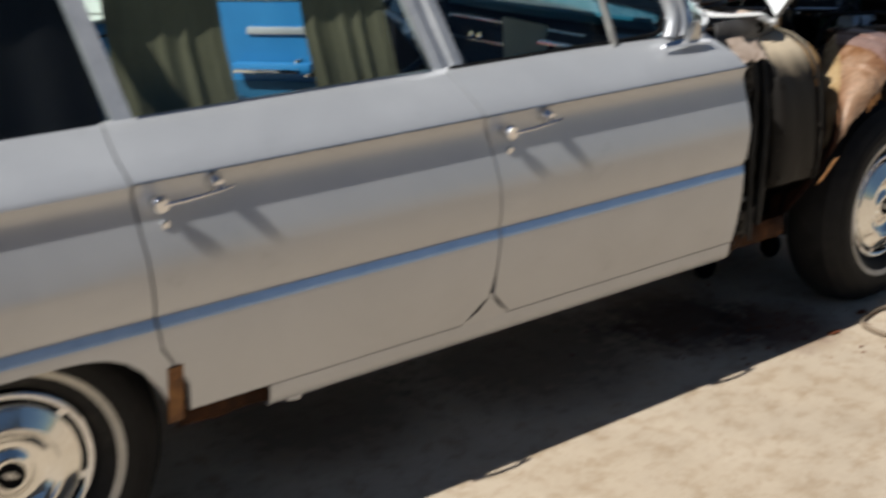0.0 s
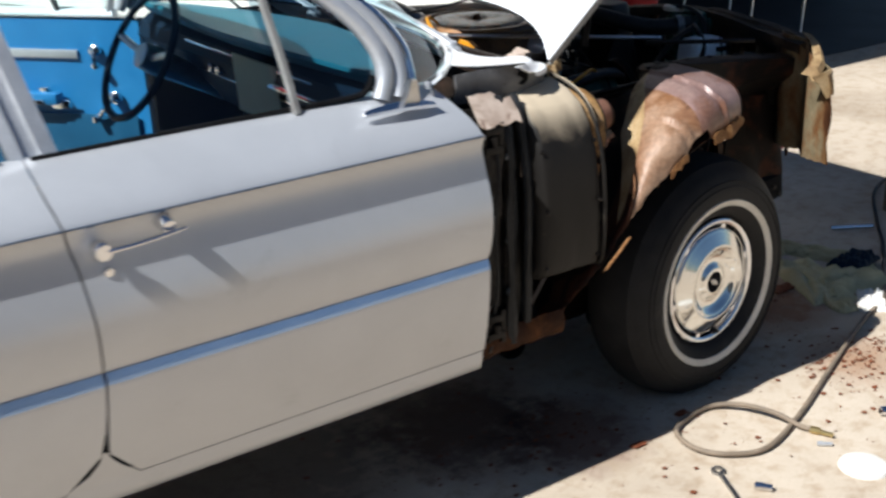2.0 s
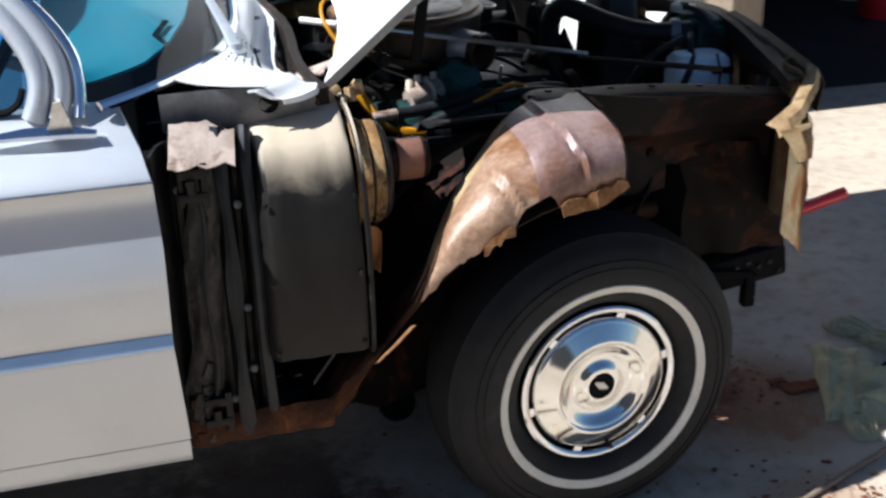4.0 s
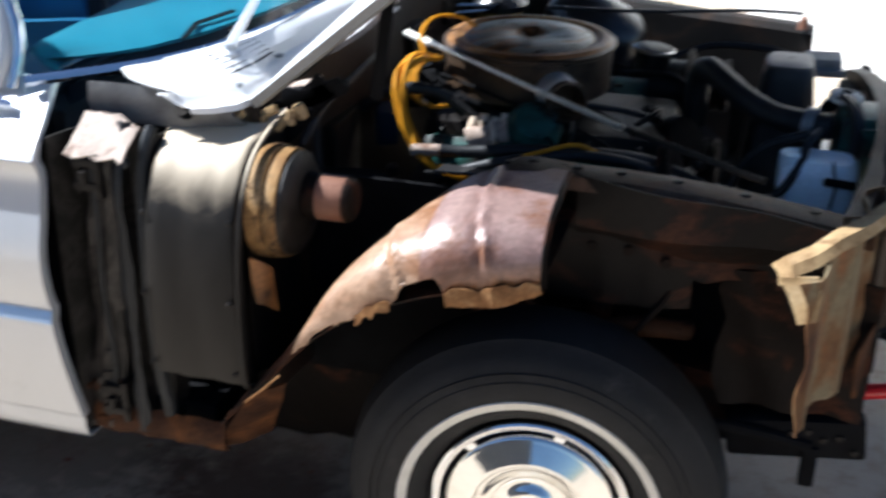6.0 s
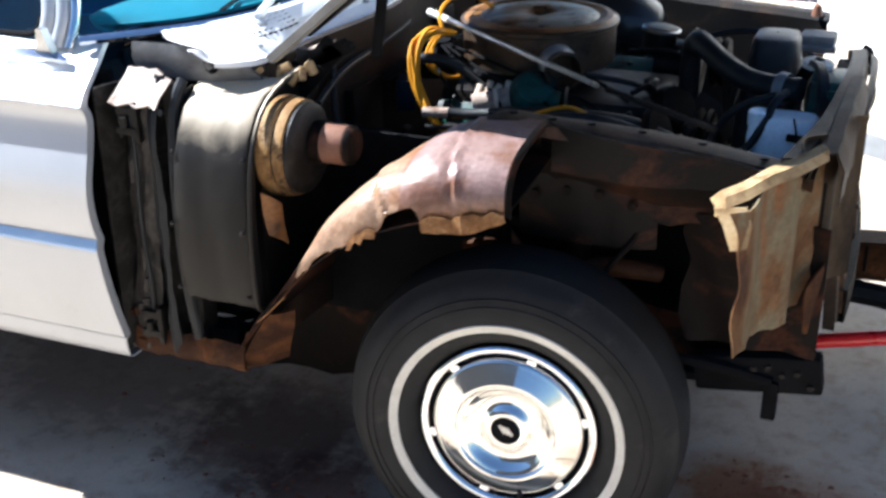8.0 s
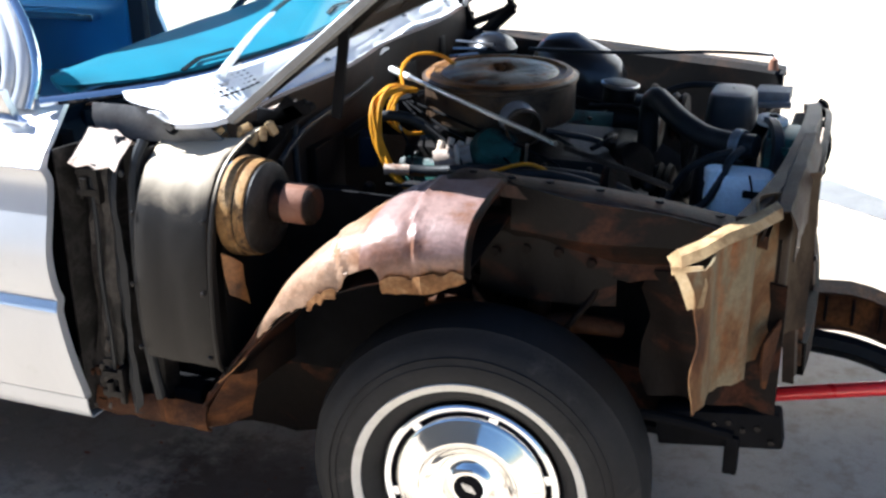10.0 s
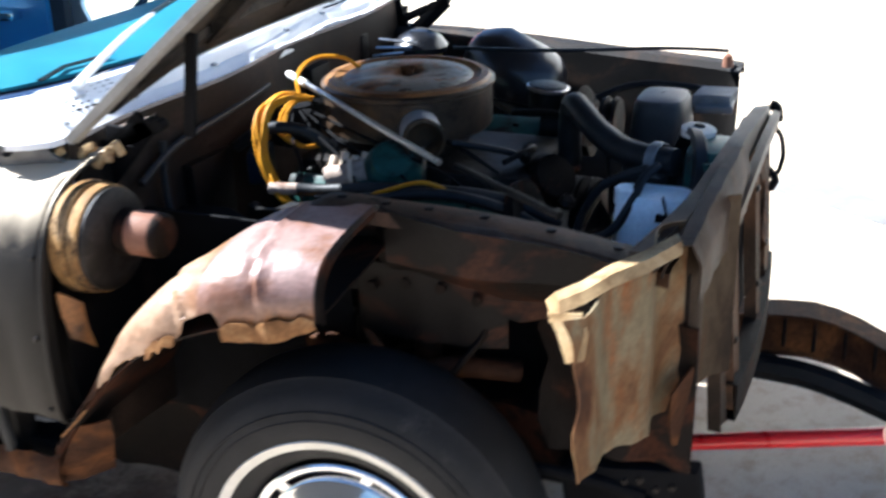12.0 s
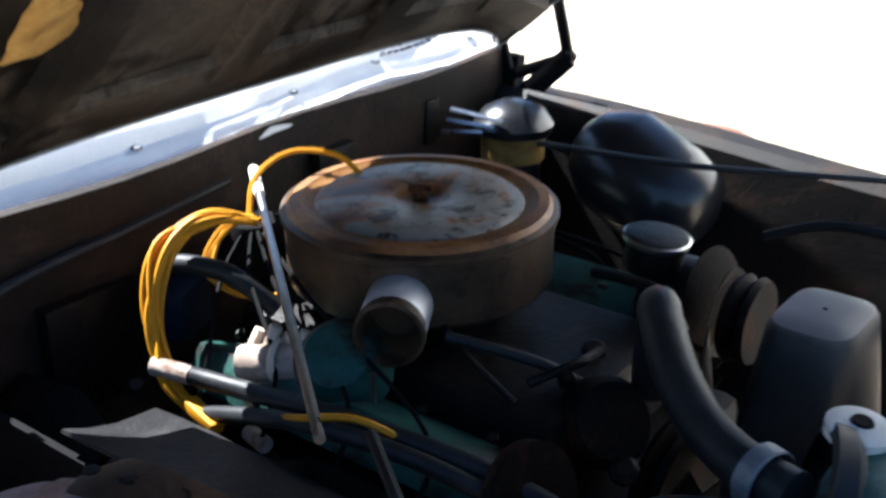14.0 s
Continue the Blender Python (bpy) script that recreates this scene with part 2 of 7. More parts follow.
AIRLID = surf("worn_air_cleaner_lid", [(0.32, (0.06, 0.028, 0.014)), (0.43, (0.22, 0.090, 0.028)), (0.48, (0.20, 0.185, 0.155)), (0.58, (0.27, 0.26, 0.24)), (0.62, (0.24, 0.10, 0.03)), (0.74, (0.07, 0.032, 0.016))], 6, 0.4, 0.15, 0.25, 120,
              spots=((0.035, 0.022, 0.014), 26, 0.53, 0.59), distort=0.8, gloss=0.35)
AIRBODY = surf("brown_air_cleaner_body", [(0.3, (0.035, 0.024, 0.016)), (0.5, (0.07, 0.045, 0.028)), (0.65, (0.12, 0.065, 0.030)), (0.78, (0.05, 0.034, 0.022))], 7, 0.42, 0.2, 0.2, 130, spots=((0.008, 0.006, 0.005), 10, 0.52, 0.66), gloss=0.3)
TEALENGINE = surf("teal_engine_enamel", [(0.3, (0.010, 0.05, 0.042)), (0.7, (0.03, 0.125, 0.105))], 14, 0.45, 0, 0.2, 140, spots=((0.012, 0.010, 0.008), 10, 0.48, 0.6), gloss=0.3)
SHELF = surf("dusty_grey_undercoat", [(0.3, (0.007, 0.007, 0.0075)), (0.5, (0.017, 0.017, 0.018)), (0.66, (0.045, 0.043, 0.043)), (0.8, (0.02, 0.015, 0.012))], 8, 0.6, 0, 0.4, 100, vary=0.25, gloss=0.2)
GREASE = surf("greasy_engine_metal", [(0.3, (0.004, 0.0036, 0.0034)), (0.6, (0.011, 0.009, 0.0078)), (0.8, (0.045, 0.033, 0.025))], 12, 0.45, 0.1, 0.45, 80, gloss=0.2)
YELLOW = surf("yellow_wire_insulation", [(0.3, (0.50, 0.20, 0.003)), (0.7, (0.64, 0.29, 0.008))], 20, 0.5, 0, 0.05, 200, gloss=0.2)
JUG = surf("translucent_white_plastic", [(0.3, (0.84, 0.94, 0.98)), (0.7, (0.90, 0.96, 0.99))], 9, 0.35, 0, 0.05, 150)
JUG.node_tree.nodes["Principled BSDF"].inputs["Subsurface Weight"].default_value = 0.5
JUG.node_tree.nodes["Principled BSDF"].inputs["Subsurface Radius"].default_value = (0.05, 0.06, 0.07)
HOODUNDER = surf("oily_hood_underside", [(0.30, (0.004, 0.004, 0.004)), (0.44, (0.018, 0.015, 0.012)), (0.50, (0.040, 0.034, 0.028)), (0.60, (0.080, 0.067, 0.054)), (0.70, (0.026, 0.022, 0.018)), (0.8, (0.01, 0.009, 0.008))], 2.6, 0.6, 0, 0.3, 90, distort=1.5,
                 spots=((0.004, 0.004, 0.004), 3.5, 0.52, 0.58), vary=0.2, gloss=0.1)
OCHRE = surf("ochre_insulation", [(0.3, (0.18, 0.10, 0.03)), (0.7, (0.42, 0.27, 0.08))], 16, 0.9, 0, 0.5, 90, gloss=0.1)
TEAL = surf("turquoise_vinyl", [(0.3, (0.008, 0.11, 0.165)), (0.7, (0.013, 0.155, 0.22))], 6, 0.45, 0, 0.12, 250)
BLUE = surf("blue_vinyl", [(0.3, (0.018, 0.17, 0.42)), (0.7, (0.03, 0.22, 0.50))], 6, 0.42, 0, 0.1, 250)
DARKBLUE = surf("dark_blue_vinyl", [(0.3, (0.003, 0.010, 0.022)), (0.7, (0.006, 0.018, 0.036))], 7, 0.55, 0, 0.1, 250, gloss=0.12)
CARD = surf("cream_card", [(0.3, (0.72, 0.64, 0.46)), (0.7, (0.82, 0.74, 0.56))], 8, 0.8, 0, 0.1, 200, gloss=0.2)
CURTAIN = surf("olive_brown_curtain", [(0.3, (0.125, 0.118, 0.074)), (0.7, (0.185, 0.174, 0.115))], 4, 0.95, 0, 0.3, 200, stretch=(4, 4, 0.12), vary=0.12, gloss=0.1)
DARKCURTAIN = surf("black_curtain", [(0.3, (0.006, 0.006, 0.007)), (0.7, (0.014, 0.014, 0.015))], 4, 0.95, 0, 0.3, 200, stretch=(4, 4, 0.12), gloss=0.1)
GLASS = glass("green_tinted_glass", (0.84, 0.94, 0.93))
SMOKED = glass("smoked_vent_glass", (0.40, 0.52, 0.58))
TINTED = glass("teal_tinted_glass", (0.80, 0.97, 0.98), 1.5, 0.4)
RED = surf("red_enamel", [(0.3, (0.55, 0.015, 0.02)), (0.7, (0.68, 0.03, 0.035))], 10, 0.3, 0, 0.03, 200, coat=0.4)
RAG = surf("olive_cotton", [(0.3, (0.48, 0.42, 0.235)), (0.7, (0.64, 0.575, 0.35))], 12, 0.95, 0, 0.5, 300, spots=((0.10, 0.09, 0.055), 9, 0.6, 0.72), gloss=0.1)
HOSEGREY = surf("dusty_tan_hose", [(0.3, (0.15, 0.115, 0.08)), (0.7, (0.26, 0.20, 0.14))], 14, 0.7, 0, 0.15, 200, spots=((0.07, 0.06, 0.05), 9, 0.55, 0.7))
RUSTMID = surf("grimy_brown_steel", [(0.3, (0.014, 0.009, 0.006)), (0.46, (0.04, 0.024, 0.015)), (0.58, (0.10, 0.050, 0.026)), (0.66, (0.10, 0.066, 0.046)), (0.8, (0.07, 0.030, 0.014))], 7, 0.55, 0.1, 0.35, 100, vary=0.2, gloss=0.2)
SEATBLUE = surf("mid_blue_vinyl", [(0.3, (0.010, 0.075, 0.16)), (0.7, (0.018, 0.105, 0.21))], 6, 0.45, 0, 0.1, 250, gloss=0.3)
GREYMETAL = surf("dull_grey_casting", [(0.3, (0.14, 0.15, 0.16)), (0.7, (0.25, 0.26, 0.275))], 18, 0.45, 0.3, 0.2, 120, gloss=0.3)
LINING = surf("pale_blue_headlining", [(0.3, (0.34, 0.40, 0.46)), (0.7, (0.42, 0.48, 0.54))], 6, 0.9, 0, 0.2, 200)
LIPRUST = surf("orange_rusted_lip", [(0.3, (0.10, 0.042, 0.016)), (0.5, (0.25, 0.125, 0.05)), (0.7, (0.38, 0.235, 0.115))], 22, 0.7, 0, 0.4, 120, vary=0.2, gloss=0.1)
PALESCRAP = surf("pale_scuffed_metal", [(0.3, (0.24, 0.18, 0.14)), (0.5, (0.42, 0.335, 0.275)), (0.7, (0.52, 0.43, 0.36))], 16, 0.6, 0, 0.3, 120, spots=((0.14, 0.07, 0.04), 14, 0.54, 0.68), gloss=0.2)
WHITECLOTH = surf("white_cotton", [(0.3, (0.66, 0.63, 0.56)), (0.7, (0.8, 0.78, 0.73))], 20, 0.95, 0, 0.3, 300)
BOXTAN = surf("brown_cardboard", [(0.3, (0.16, 0.115, 0.075)), (0.7, (0.22, 0.165, 0.11))], 7, 0.9, 0, 0.15, 200)
FLAKE = surf("rust_flake", [(0.3, (0.13, 0.04, 0.02)), (0.7, (0.27, 0.10, 0.05))], 40, 0.9, 0, 0.4, 300, vary=0.15, gloss=0.1)
WHITEWALLPAINT = surf("white_painted_siding", [(0.3, (0.74, 0.73, 0.70)), (0.7, (0.82, 0.81, 0.78))], 2, 0.7, 0, 0.15, 60)
WOODPOST = surf("weathered_wood_post", [(0.3, (0.20, 0.15, 0.10)), (0.7, (0.34, 0.27, 0.19))], 6, 0.8, 0, 0.3, 80, stretch=(3, 3, 0.3))
# near-black boards: the garage's inner shade is put into their colour
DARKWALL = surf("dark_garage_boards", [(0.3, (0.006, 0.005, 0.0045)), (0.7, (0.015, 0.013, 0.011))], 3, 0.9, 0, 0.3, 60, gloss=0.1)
GRASS = surf("grass_blades", [(0.3, (0.10, 0.19, 0.02)), (0.55, (0.20, 0.27, 0.04)), (0.72, (0.36, 0.33, 0.13))], 1.2, 0.8, 0, 0, 60, gloss=0.2)


def ground_material():
    m, nt, p = shader("pale_concrete")
    co = nt.nodes.new("ShaderNodeTexCoord")
    big = add(nt, "ShaderNodeTexNoise", Scale=1.3, Detail=8.0, Roughness=0.65)
    mid = add(nt, "ShaderNodeTexNoise", Scale=14.0, Detail=6.0, Roughness=0.7)
    tiny = add(nt, "ShaderNodeTexVoronoi", Scale=160.0)
    oil = add(nt, "ShaderNodeTexNoise", Scale=0.9, Detail=5.0, Roughness=0.6)
    for n in (big, mid, tiny, oil):
        nt.links.new(co.outputs["Object"], n.inputs[0])
    base = ramp(nt, big.outputs[0], [(0.3, (0.39, 0.325, 0.25)), (0.5, (0.47, 0.395, 0.305)), (0.7, (0.53, 0.455, 0.36))])
    dirt = ramp(nt, mid.outputs[0], [(0.34, (0.78, 0.72, 0.65)), (0.52, (1, 1, 1))])
    grit = ramp(nt, tiny.outputs[0], [(0.0, (0.72, 0.7, 0.67)), (0.35, (1, 1, 1))])
    stain = ramp(nt, oil.outputs[0], [(0.34, (0.84, 0.81, 0.77)), (0.52, (1, 1, 1))])
    col = base
    for other in (dirt, grit, stain):
        mix = nt.nodes.new("ShaderNodeMix")
        mix.data_type, mix.blend_type = "RGBA", "MULTIPLY"
        mix.inputs[0].default_value = 1.0
        nt.links.new(col, mix.inputs[6])
        nt.links.new(other, mix.inputs[7])
        col = mix.outputs[2]
    # powdery rust from the fender; oil patches darkened to carry shade under the car
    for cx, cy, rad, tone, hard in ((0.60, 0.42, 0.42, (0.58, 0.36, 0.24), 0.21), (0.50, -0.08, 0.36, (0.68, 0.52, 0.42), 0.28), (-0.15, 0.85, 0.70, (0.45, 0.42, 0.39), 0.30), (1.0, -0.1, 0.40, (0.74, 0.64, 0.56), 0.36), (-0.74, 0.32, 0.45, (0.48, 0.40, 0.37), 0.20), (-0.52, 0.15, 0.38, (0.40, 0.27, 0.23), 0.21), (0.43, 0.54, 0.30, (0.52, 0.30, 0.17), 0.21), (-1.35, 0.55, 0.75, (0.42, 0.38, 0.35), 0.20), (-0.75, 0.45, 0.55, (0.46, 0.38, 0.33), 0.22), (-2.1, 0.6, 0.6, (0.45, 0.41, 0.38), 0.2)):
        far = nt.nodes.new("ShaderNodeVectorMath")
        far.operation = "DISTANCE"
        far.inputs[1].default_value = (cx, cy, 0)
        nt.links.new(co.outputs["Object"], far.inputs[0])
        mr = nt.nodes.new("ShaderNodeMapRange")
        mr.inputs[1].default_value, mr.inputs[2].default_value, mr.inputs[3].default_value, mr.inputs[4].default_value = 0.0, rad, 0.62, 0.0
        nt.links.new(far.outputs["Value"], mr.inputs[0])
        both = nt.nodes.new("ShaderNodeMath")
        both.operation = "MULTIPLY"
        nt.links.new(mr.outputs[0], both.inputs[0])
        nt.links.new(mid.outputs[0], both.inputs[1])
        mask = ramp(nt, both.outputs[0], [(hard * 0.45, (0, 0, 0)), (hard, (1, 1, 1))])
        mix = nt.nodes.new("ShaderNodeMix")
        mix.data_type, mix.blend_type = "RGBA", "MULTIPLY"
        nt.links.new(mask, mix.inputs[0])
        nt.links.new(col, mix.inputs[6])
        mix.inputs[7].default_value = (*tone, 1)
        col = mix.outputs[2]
    # lawn beyond the yard, with an uneven edge
    sep = nt.nodes.new("ShaderNodeSeparateXYZ")
    nt.links.new(co.outputs["Object"], sep.inputs[0])
    wob = nt.nodes.new("ShaderNodeMath")
    wob.operation = "MULTIPLY_ADD"
    wob.inputs[1].default_value = 1.6
    nt.links.new(big.outputs[0], wob.inputs[0])
    nt.links.new(sep.outputs[1], wob.inputs[2])
    edge = nt.nodes.new("ShaderNodeMapRange")
    edge.inputs[1].default_value, edge.inputs[2].default_value = 9.35, 9.8
    nt.links.new(wob.outputs[0], edge.inputs[0])
    lawn = ramp(nt, mid.outputs[0], [(0.35, (0.14, 0.20, 0.03)), (0.55, (0.26, 0.30, 0.06)), (0.70, (0.42, 0.36, 0.19))])
    mix = nt.nodes.new("ShaderNodeMix")
    mix.data_type = "RGBA"
    nt.links.new(edge.outputs[0], mix.inputs[0])
    nt.links.new(col, mix.inputs[6])
    nt.links.new(lawn, mix.inputs[7])
    nt.links.new(mix.outputs[2], p.inputs["Base Color"])
    p.inputs["Roughness"].default_value = 0.85
    b = add(nt, "ShaderNodeBump", Strength=0.5, Distance=0.006)
    nt.links.new(mid.outputs[0], b.inputs["Height"])
    nt.links.new(b.outputs[0], p.inputs["Normal"])
    return m


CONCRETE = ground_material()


# ---- mesh tools ----
def link(name, bm, material, parent=None, label="", smooth=True):
    bmesh.ops.remove_doubles(bm, verts=bm.verts, dist=0.00005)
    bmesh.ops.recalc_face_normals(bm, faces=bm.faces)
    me = bpy.data.meshes.new(name)
    bm.to_mesh(me)
    bm.free()
    if smooth:
        for poly in me.polygons:
            poly.use_smooth = True
        me.set_sharp_from_angle(angle=radians(38))
    me.materials.append(material)
    ob = new(name, me)
    if parent:
        ob.parent = parent
    if label:
        ob["label"] = label
    return ob


part = link


def thing(name, label, category, group="", kind="", at=(0, 0, 0)):
    ob = new(name)
    ob.location = at
    ob.empty_display_size = 0.1
    return tagged(ob, label, category, group, kind)


def box(bm, c, s, rot=(0, 0, 0), bevel=0.0):
    m = pose(*c, *rot) @ Matrix.Diagonal((*s, 1))
    made = bmesh.ops.create_cube(bm, size=1, matrix=m)
    if bevel:
        es = list({e for v in made["verts"] for e in v.link_edges})
        bmesh.ops.bevel(bm, geom=es, offset=bevel, segments=2, affect="EDGES", profile=0.6)


def spline(pts, n):
    """Points along a smooth curve through pts."""
    p = [Vector(q) for q in pts]
    if len(p) < 3:
        return [p[0].lerp(p[-1], i / n) for i in range(n + 1)]
    out = []
    for i in range(n + 1):
        u = i / n * (len(p) - 1)
        k = min(int(u), len(p) - 2)
        f = u - k
        a, b, c, d = p[max(k - 1, 0)], p[k], p[k + 1], p[min(k + 2, len(p) - 1)]
        out.append(0.5 * (2 * b + (c - a) * f + (2 * a - 5 * b + 4 * c - d) * f * f + (3 * b - a - 3 * c + d) * f ** 3))
    return out


def tube(bm, pts, r, sides=10, steps=None, taper=None, curve=True, flat=1.0):
    ps = spline(pts, steps or 6 * (len(pts) - 1)) if curve and len(pts) > 2 else [Vector(q) for q in pts]
    up = Vector((0, 0, 1))
    rings = []
    for i, q in enumerate(ps):
        d = (ps[min(i + 1, len(ps) - 1)] - ps[max(i - 1, 0)]).normalized()
        if abs(d.dot(up)) > 0.95:
            up = Vector((1, 0, 0))
        a = d.cross(up).normalized()
        b = a.cross(d).normalized()
        up = b
        rad = r if taper is None else r + (taper - r) * i / (len(ps) - 1)
        rings.append([bm.verts.new(q + a * math.cos(6.28319 * k / sides) * rad + b * math.sin(6.28319 * k / sides) * rad * flat) for k in range(sides)])
    for r0, r1 in zip(rings, rings[1:]):
        for k in range(sides):
            bm.faces.new((r0[k], r0[(k + 1) % sides], r1[(k + 1) % sides], r1[k]))
    bm.faces.new(rings[0][::-1])
    bm.faces.new(rings[-1])


def lathe(bm, prof, at, axis=(0, 0, 1), n=32, arc=(0.0, 360.0), squash=1.0):
    """Turns (radius, height) pairs round an axis."""
    m = Matrix.Translation(at) @ Vector(axis).to_track_quat("Z", "Y").to_matrix().to_4x4()
    full = arc[1] - arc[0] >= 359.9
    cnt = n if full else n + 1
    rings = []
    for r, h in prof:
        if r < 1e-5:
            v = bm.verts.new(m @ Vector((0, 0, h)))
            rings.append([v] * cnt)
            continue
        rings.append([bm.verts.new(m @ Vector((r * math.cos(a), r * math.sin(a) * squash, h))) for a in (radians(arc[0] + (arc[1] - arc[0]) * k / n) for k in range(cnt))])
    for r0, r1 in zip(rings, rings[1:]):
        for k in range(cnt if full else cnt - 1):
            q = [r0[k], r0[(k + 1) % cnt], r1[(k + 1) % cnt], r1[k]]
            u = []
            for v in q:
                if v not in u:
                    u.append(v)
            if len(u) > 2:
                bm.faces.new(u)


def sheet(bm, rows, thick=0.0, way=None):
    """A grid through rows of points; thick gives it a back and rims, along way or its own normals."""
    g = [[bm.verts.new(q) for q in row] for row in rows]
    def quads(a, flip=False):
        for r0, r1 in zip(a, a[1:]):
            for k in range(len(r0) - 1):
                q = (r0[k], r0[k + 1], r1[k + 1], r1[k])
                bm.faces.new(q[::-1] if flip else q)
    quads(g)
    if thick:
        h = len(g)
        w = len(g[0])
        back = []
        for i in range(h):
            line = []
            for k in range(w):
                if way is None:
                    a = g[min(i + 1, h - 1)][k].co - g[max(i - 1, 0)][k].co
                    b = g[i][min(k + 1, w - 1)].co - g[i][max(k - 1, 0)].co
                    nrm = a.cross(b)
                    nrm = nrm.normalized() if nrm.length > 1e-9 else Vector((0, 1, 0))
                else:
                    nrm = Vector(way)
                line.append(bm.verts.new(g[i][k].co + nrm * thick))
            back.append(line)
        quads(back, True)
        rim = [(0, k) for k in range(w)] + [(i, w - 1) for i in range(1, h)] + [(h - 1, k) for k in range(w - 2, -1, -1)] + [(i, 0) for i in range(h - 2, 0, -1)]
        for (i, k), (j, l) in zip(rim, rim[1:] + rim[:1]):
            bm.faces.new((g[i][k], back[i][k], back[j][l], g[j][l]))


def lerp_table(tab, x):
    for (x0, y0), (x1, y1) in zip(tab, tab[1:]):
        if x <= x1:
            return y0 + (y1 - y0) * (x - x0) / (x1 - x0) if x > x0 else y0
    return tab[-1][1]


B = bmesh.new

# ---- ground and surroundings ----
bm = B()
xs = [-150, -60, -20, -8] + [-6 + 0.5 * i for i in range(29)] + [12, 20, 60, 150]
ys = [-150, -60, -20, -8] + [-4 + 0.5 * i for i in range(33)] + [16, 24, 60, 150]
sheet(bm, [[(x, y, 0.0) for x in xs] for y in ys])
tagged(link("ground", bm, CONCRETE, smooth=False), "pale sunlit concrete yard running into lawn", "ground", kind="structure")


# ---- the sedan ----
MID = 0.95
sedan = thing("sedan", "old silver four-door sedan, front fender off and hood open", "car")
CREASE, BELT = 0.98, 1.085
SIDE = [(0.360, 0.048), (0.371, 0.043), (0.43, 0.027), (0.50, 0.009), (0.56, -0.003), (0.61, -0.010), (0.648, -0.0135), (0.659, -0.0138), (0.664, -0.0122), (0.679, -0.0060), (0.684, -0.0056), (0.690, -0.0070)]
# below the crest the side falls in to the moulding; above it, it leans back to the hollow under the crease
SIDE += [(0.70, -0.0125), (0.71, -0.0160), (0.73, -0.0208), (0.75, -0.0238), (0.765, -0.0252), (0.78, -0.0260), (0.795, -0.0260), (0.81, -0.0246), (0.825, -0.0220), (0.84, -0.0184), (0.86, -0.0128), (0.88, -0.0068), (0.90, -0.0008), (0.92, 0.0050), (0.935, 0.0086), (0.945, 0.0102), (0.955, 0.0104)]
SIDE += [(0.965, 0.0080), (0.973, 0.0040), (0.980, 0.0), (0.985, 0.001), (0.992, 0.006), (1.008, 0.022), (1.028, 0.052), (1.05, 0.092), (1.07, 0.128), (1.085, 0.158)]
ROWS = [z for z, _ in SIDE][2:]


def side_y(z):
    return lerp_table(SIDE, z)


def panel(bm, xa, xb, zb, nx=24, far=False, rows=ROWS, top=BELT):
    """A pressed side panel between two seams (x by height), with its rims turned in."""
    zs = [z for z in rows if z <= top + 1e-6]
    grid = []
    for z in zs:
        row = []
        for i in range(nx + 1):
            u = i / nx
            zz = max(z, zb(xa(z) + (xb(z) - xa(z)) * u))
            x = xa(zz) + (xb(zz) - xa(zz)) * u
            y = side_y(zz)
            row.append(Vector((x, 2 * MID - y if far else y, zz)))
        grid.append(row)
    sheet(bm, grid)
    w = 0.022 * (-1 if far else 1)
    for line in ([r[0] for r in grid], [r[-1] for r in grid], grid[0], grid[-1]):
        sheet(bm, [line, [p + Vector((0, w, 0)) for p in line]])


SEAM_MID = [(0.43, -1.80), (0.455, -1.83), (0.48, -1.853), (0.51, -1.866), (0.58, -1.858), (0.67, -1.852), (0.80, -1.858), (0.90, -1.868), (0.98, -1.884), (1.03, -1.892), (1.085, -1.895)]
SEAM_MID_REAR = [(0.43, -1.95), (0.455, -1.905), (0.48, -1.882), (0.51, -1.873)] + SEAM_MID[4:]
SEAM_REAR = [(0.43, -2.725), (0.48, -2.725), (0.53, -2.735), (0.57, -2.765), (0.61, -2.785), (0.67, -2.792), (0.80, -2.797), (0.98, -2.806), (1.03, -2.812), (1.085, -2.80)]
FRONT = [(0.36, -0.906), (0.45, -0.908), (0.67, -0.917), (0.86, -0.912), (0.98, -0.916), (1.03, -0.93), (1.085, -0.96)]


def low(x):
    return 0.43


def door(name, parent, xa, xb, far, label):
    ob = B()
    panel(ob, xa, xb, low, far=far)
    return part(name, ob, PAINT, parent, label)


fs = lambda z: lerp_table(SEAM_MID, z) + 0.0024
fe = lambda z: lerp_table(FRONT, z)
rs = lambda z: lerp_table(SEAM_REAR, z) + 0.003
re_ = lambda z: lerp_table(SEAM_MID_REAR, z) - 0.0024
front_door = door("front_door", sedan, fs, fe, False, "silver front door with a sharp shoulder crease and lower moulding")
rear_door = door("rear_door", sedan, rs, re_, False, "silver rear door with a sharp shoulder crease")


# the far front door stands open on its front hinges and sags a little
SWING = pose(-0.96, 1.80, -0.045) @ pose(0, 0, 0, 0, 0, -50) @ pose(0.96, -1.80, 0)


def swung(ob):
    ob.data.transform(SWING)
    return ob


far_door = swung(door("far_front_door", sedan, fs, fe, True, "silver front door standing open"))
door("far_rear_door", sedan, rs, re_, True, "")

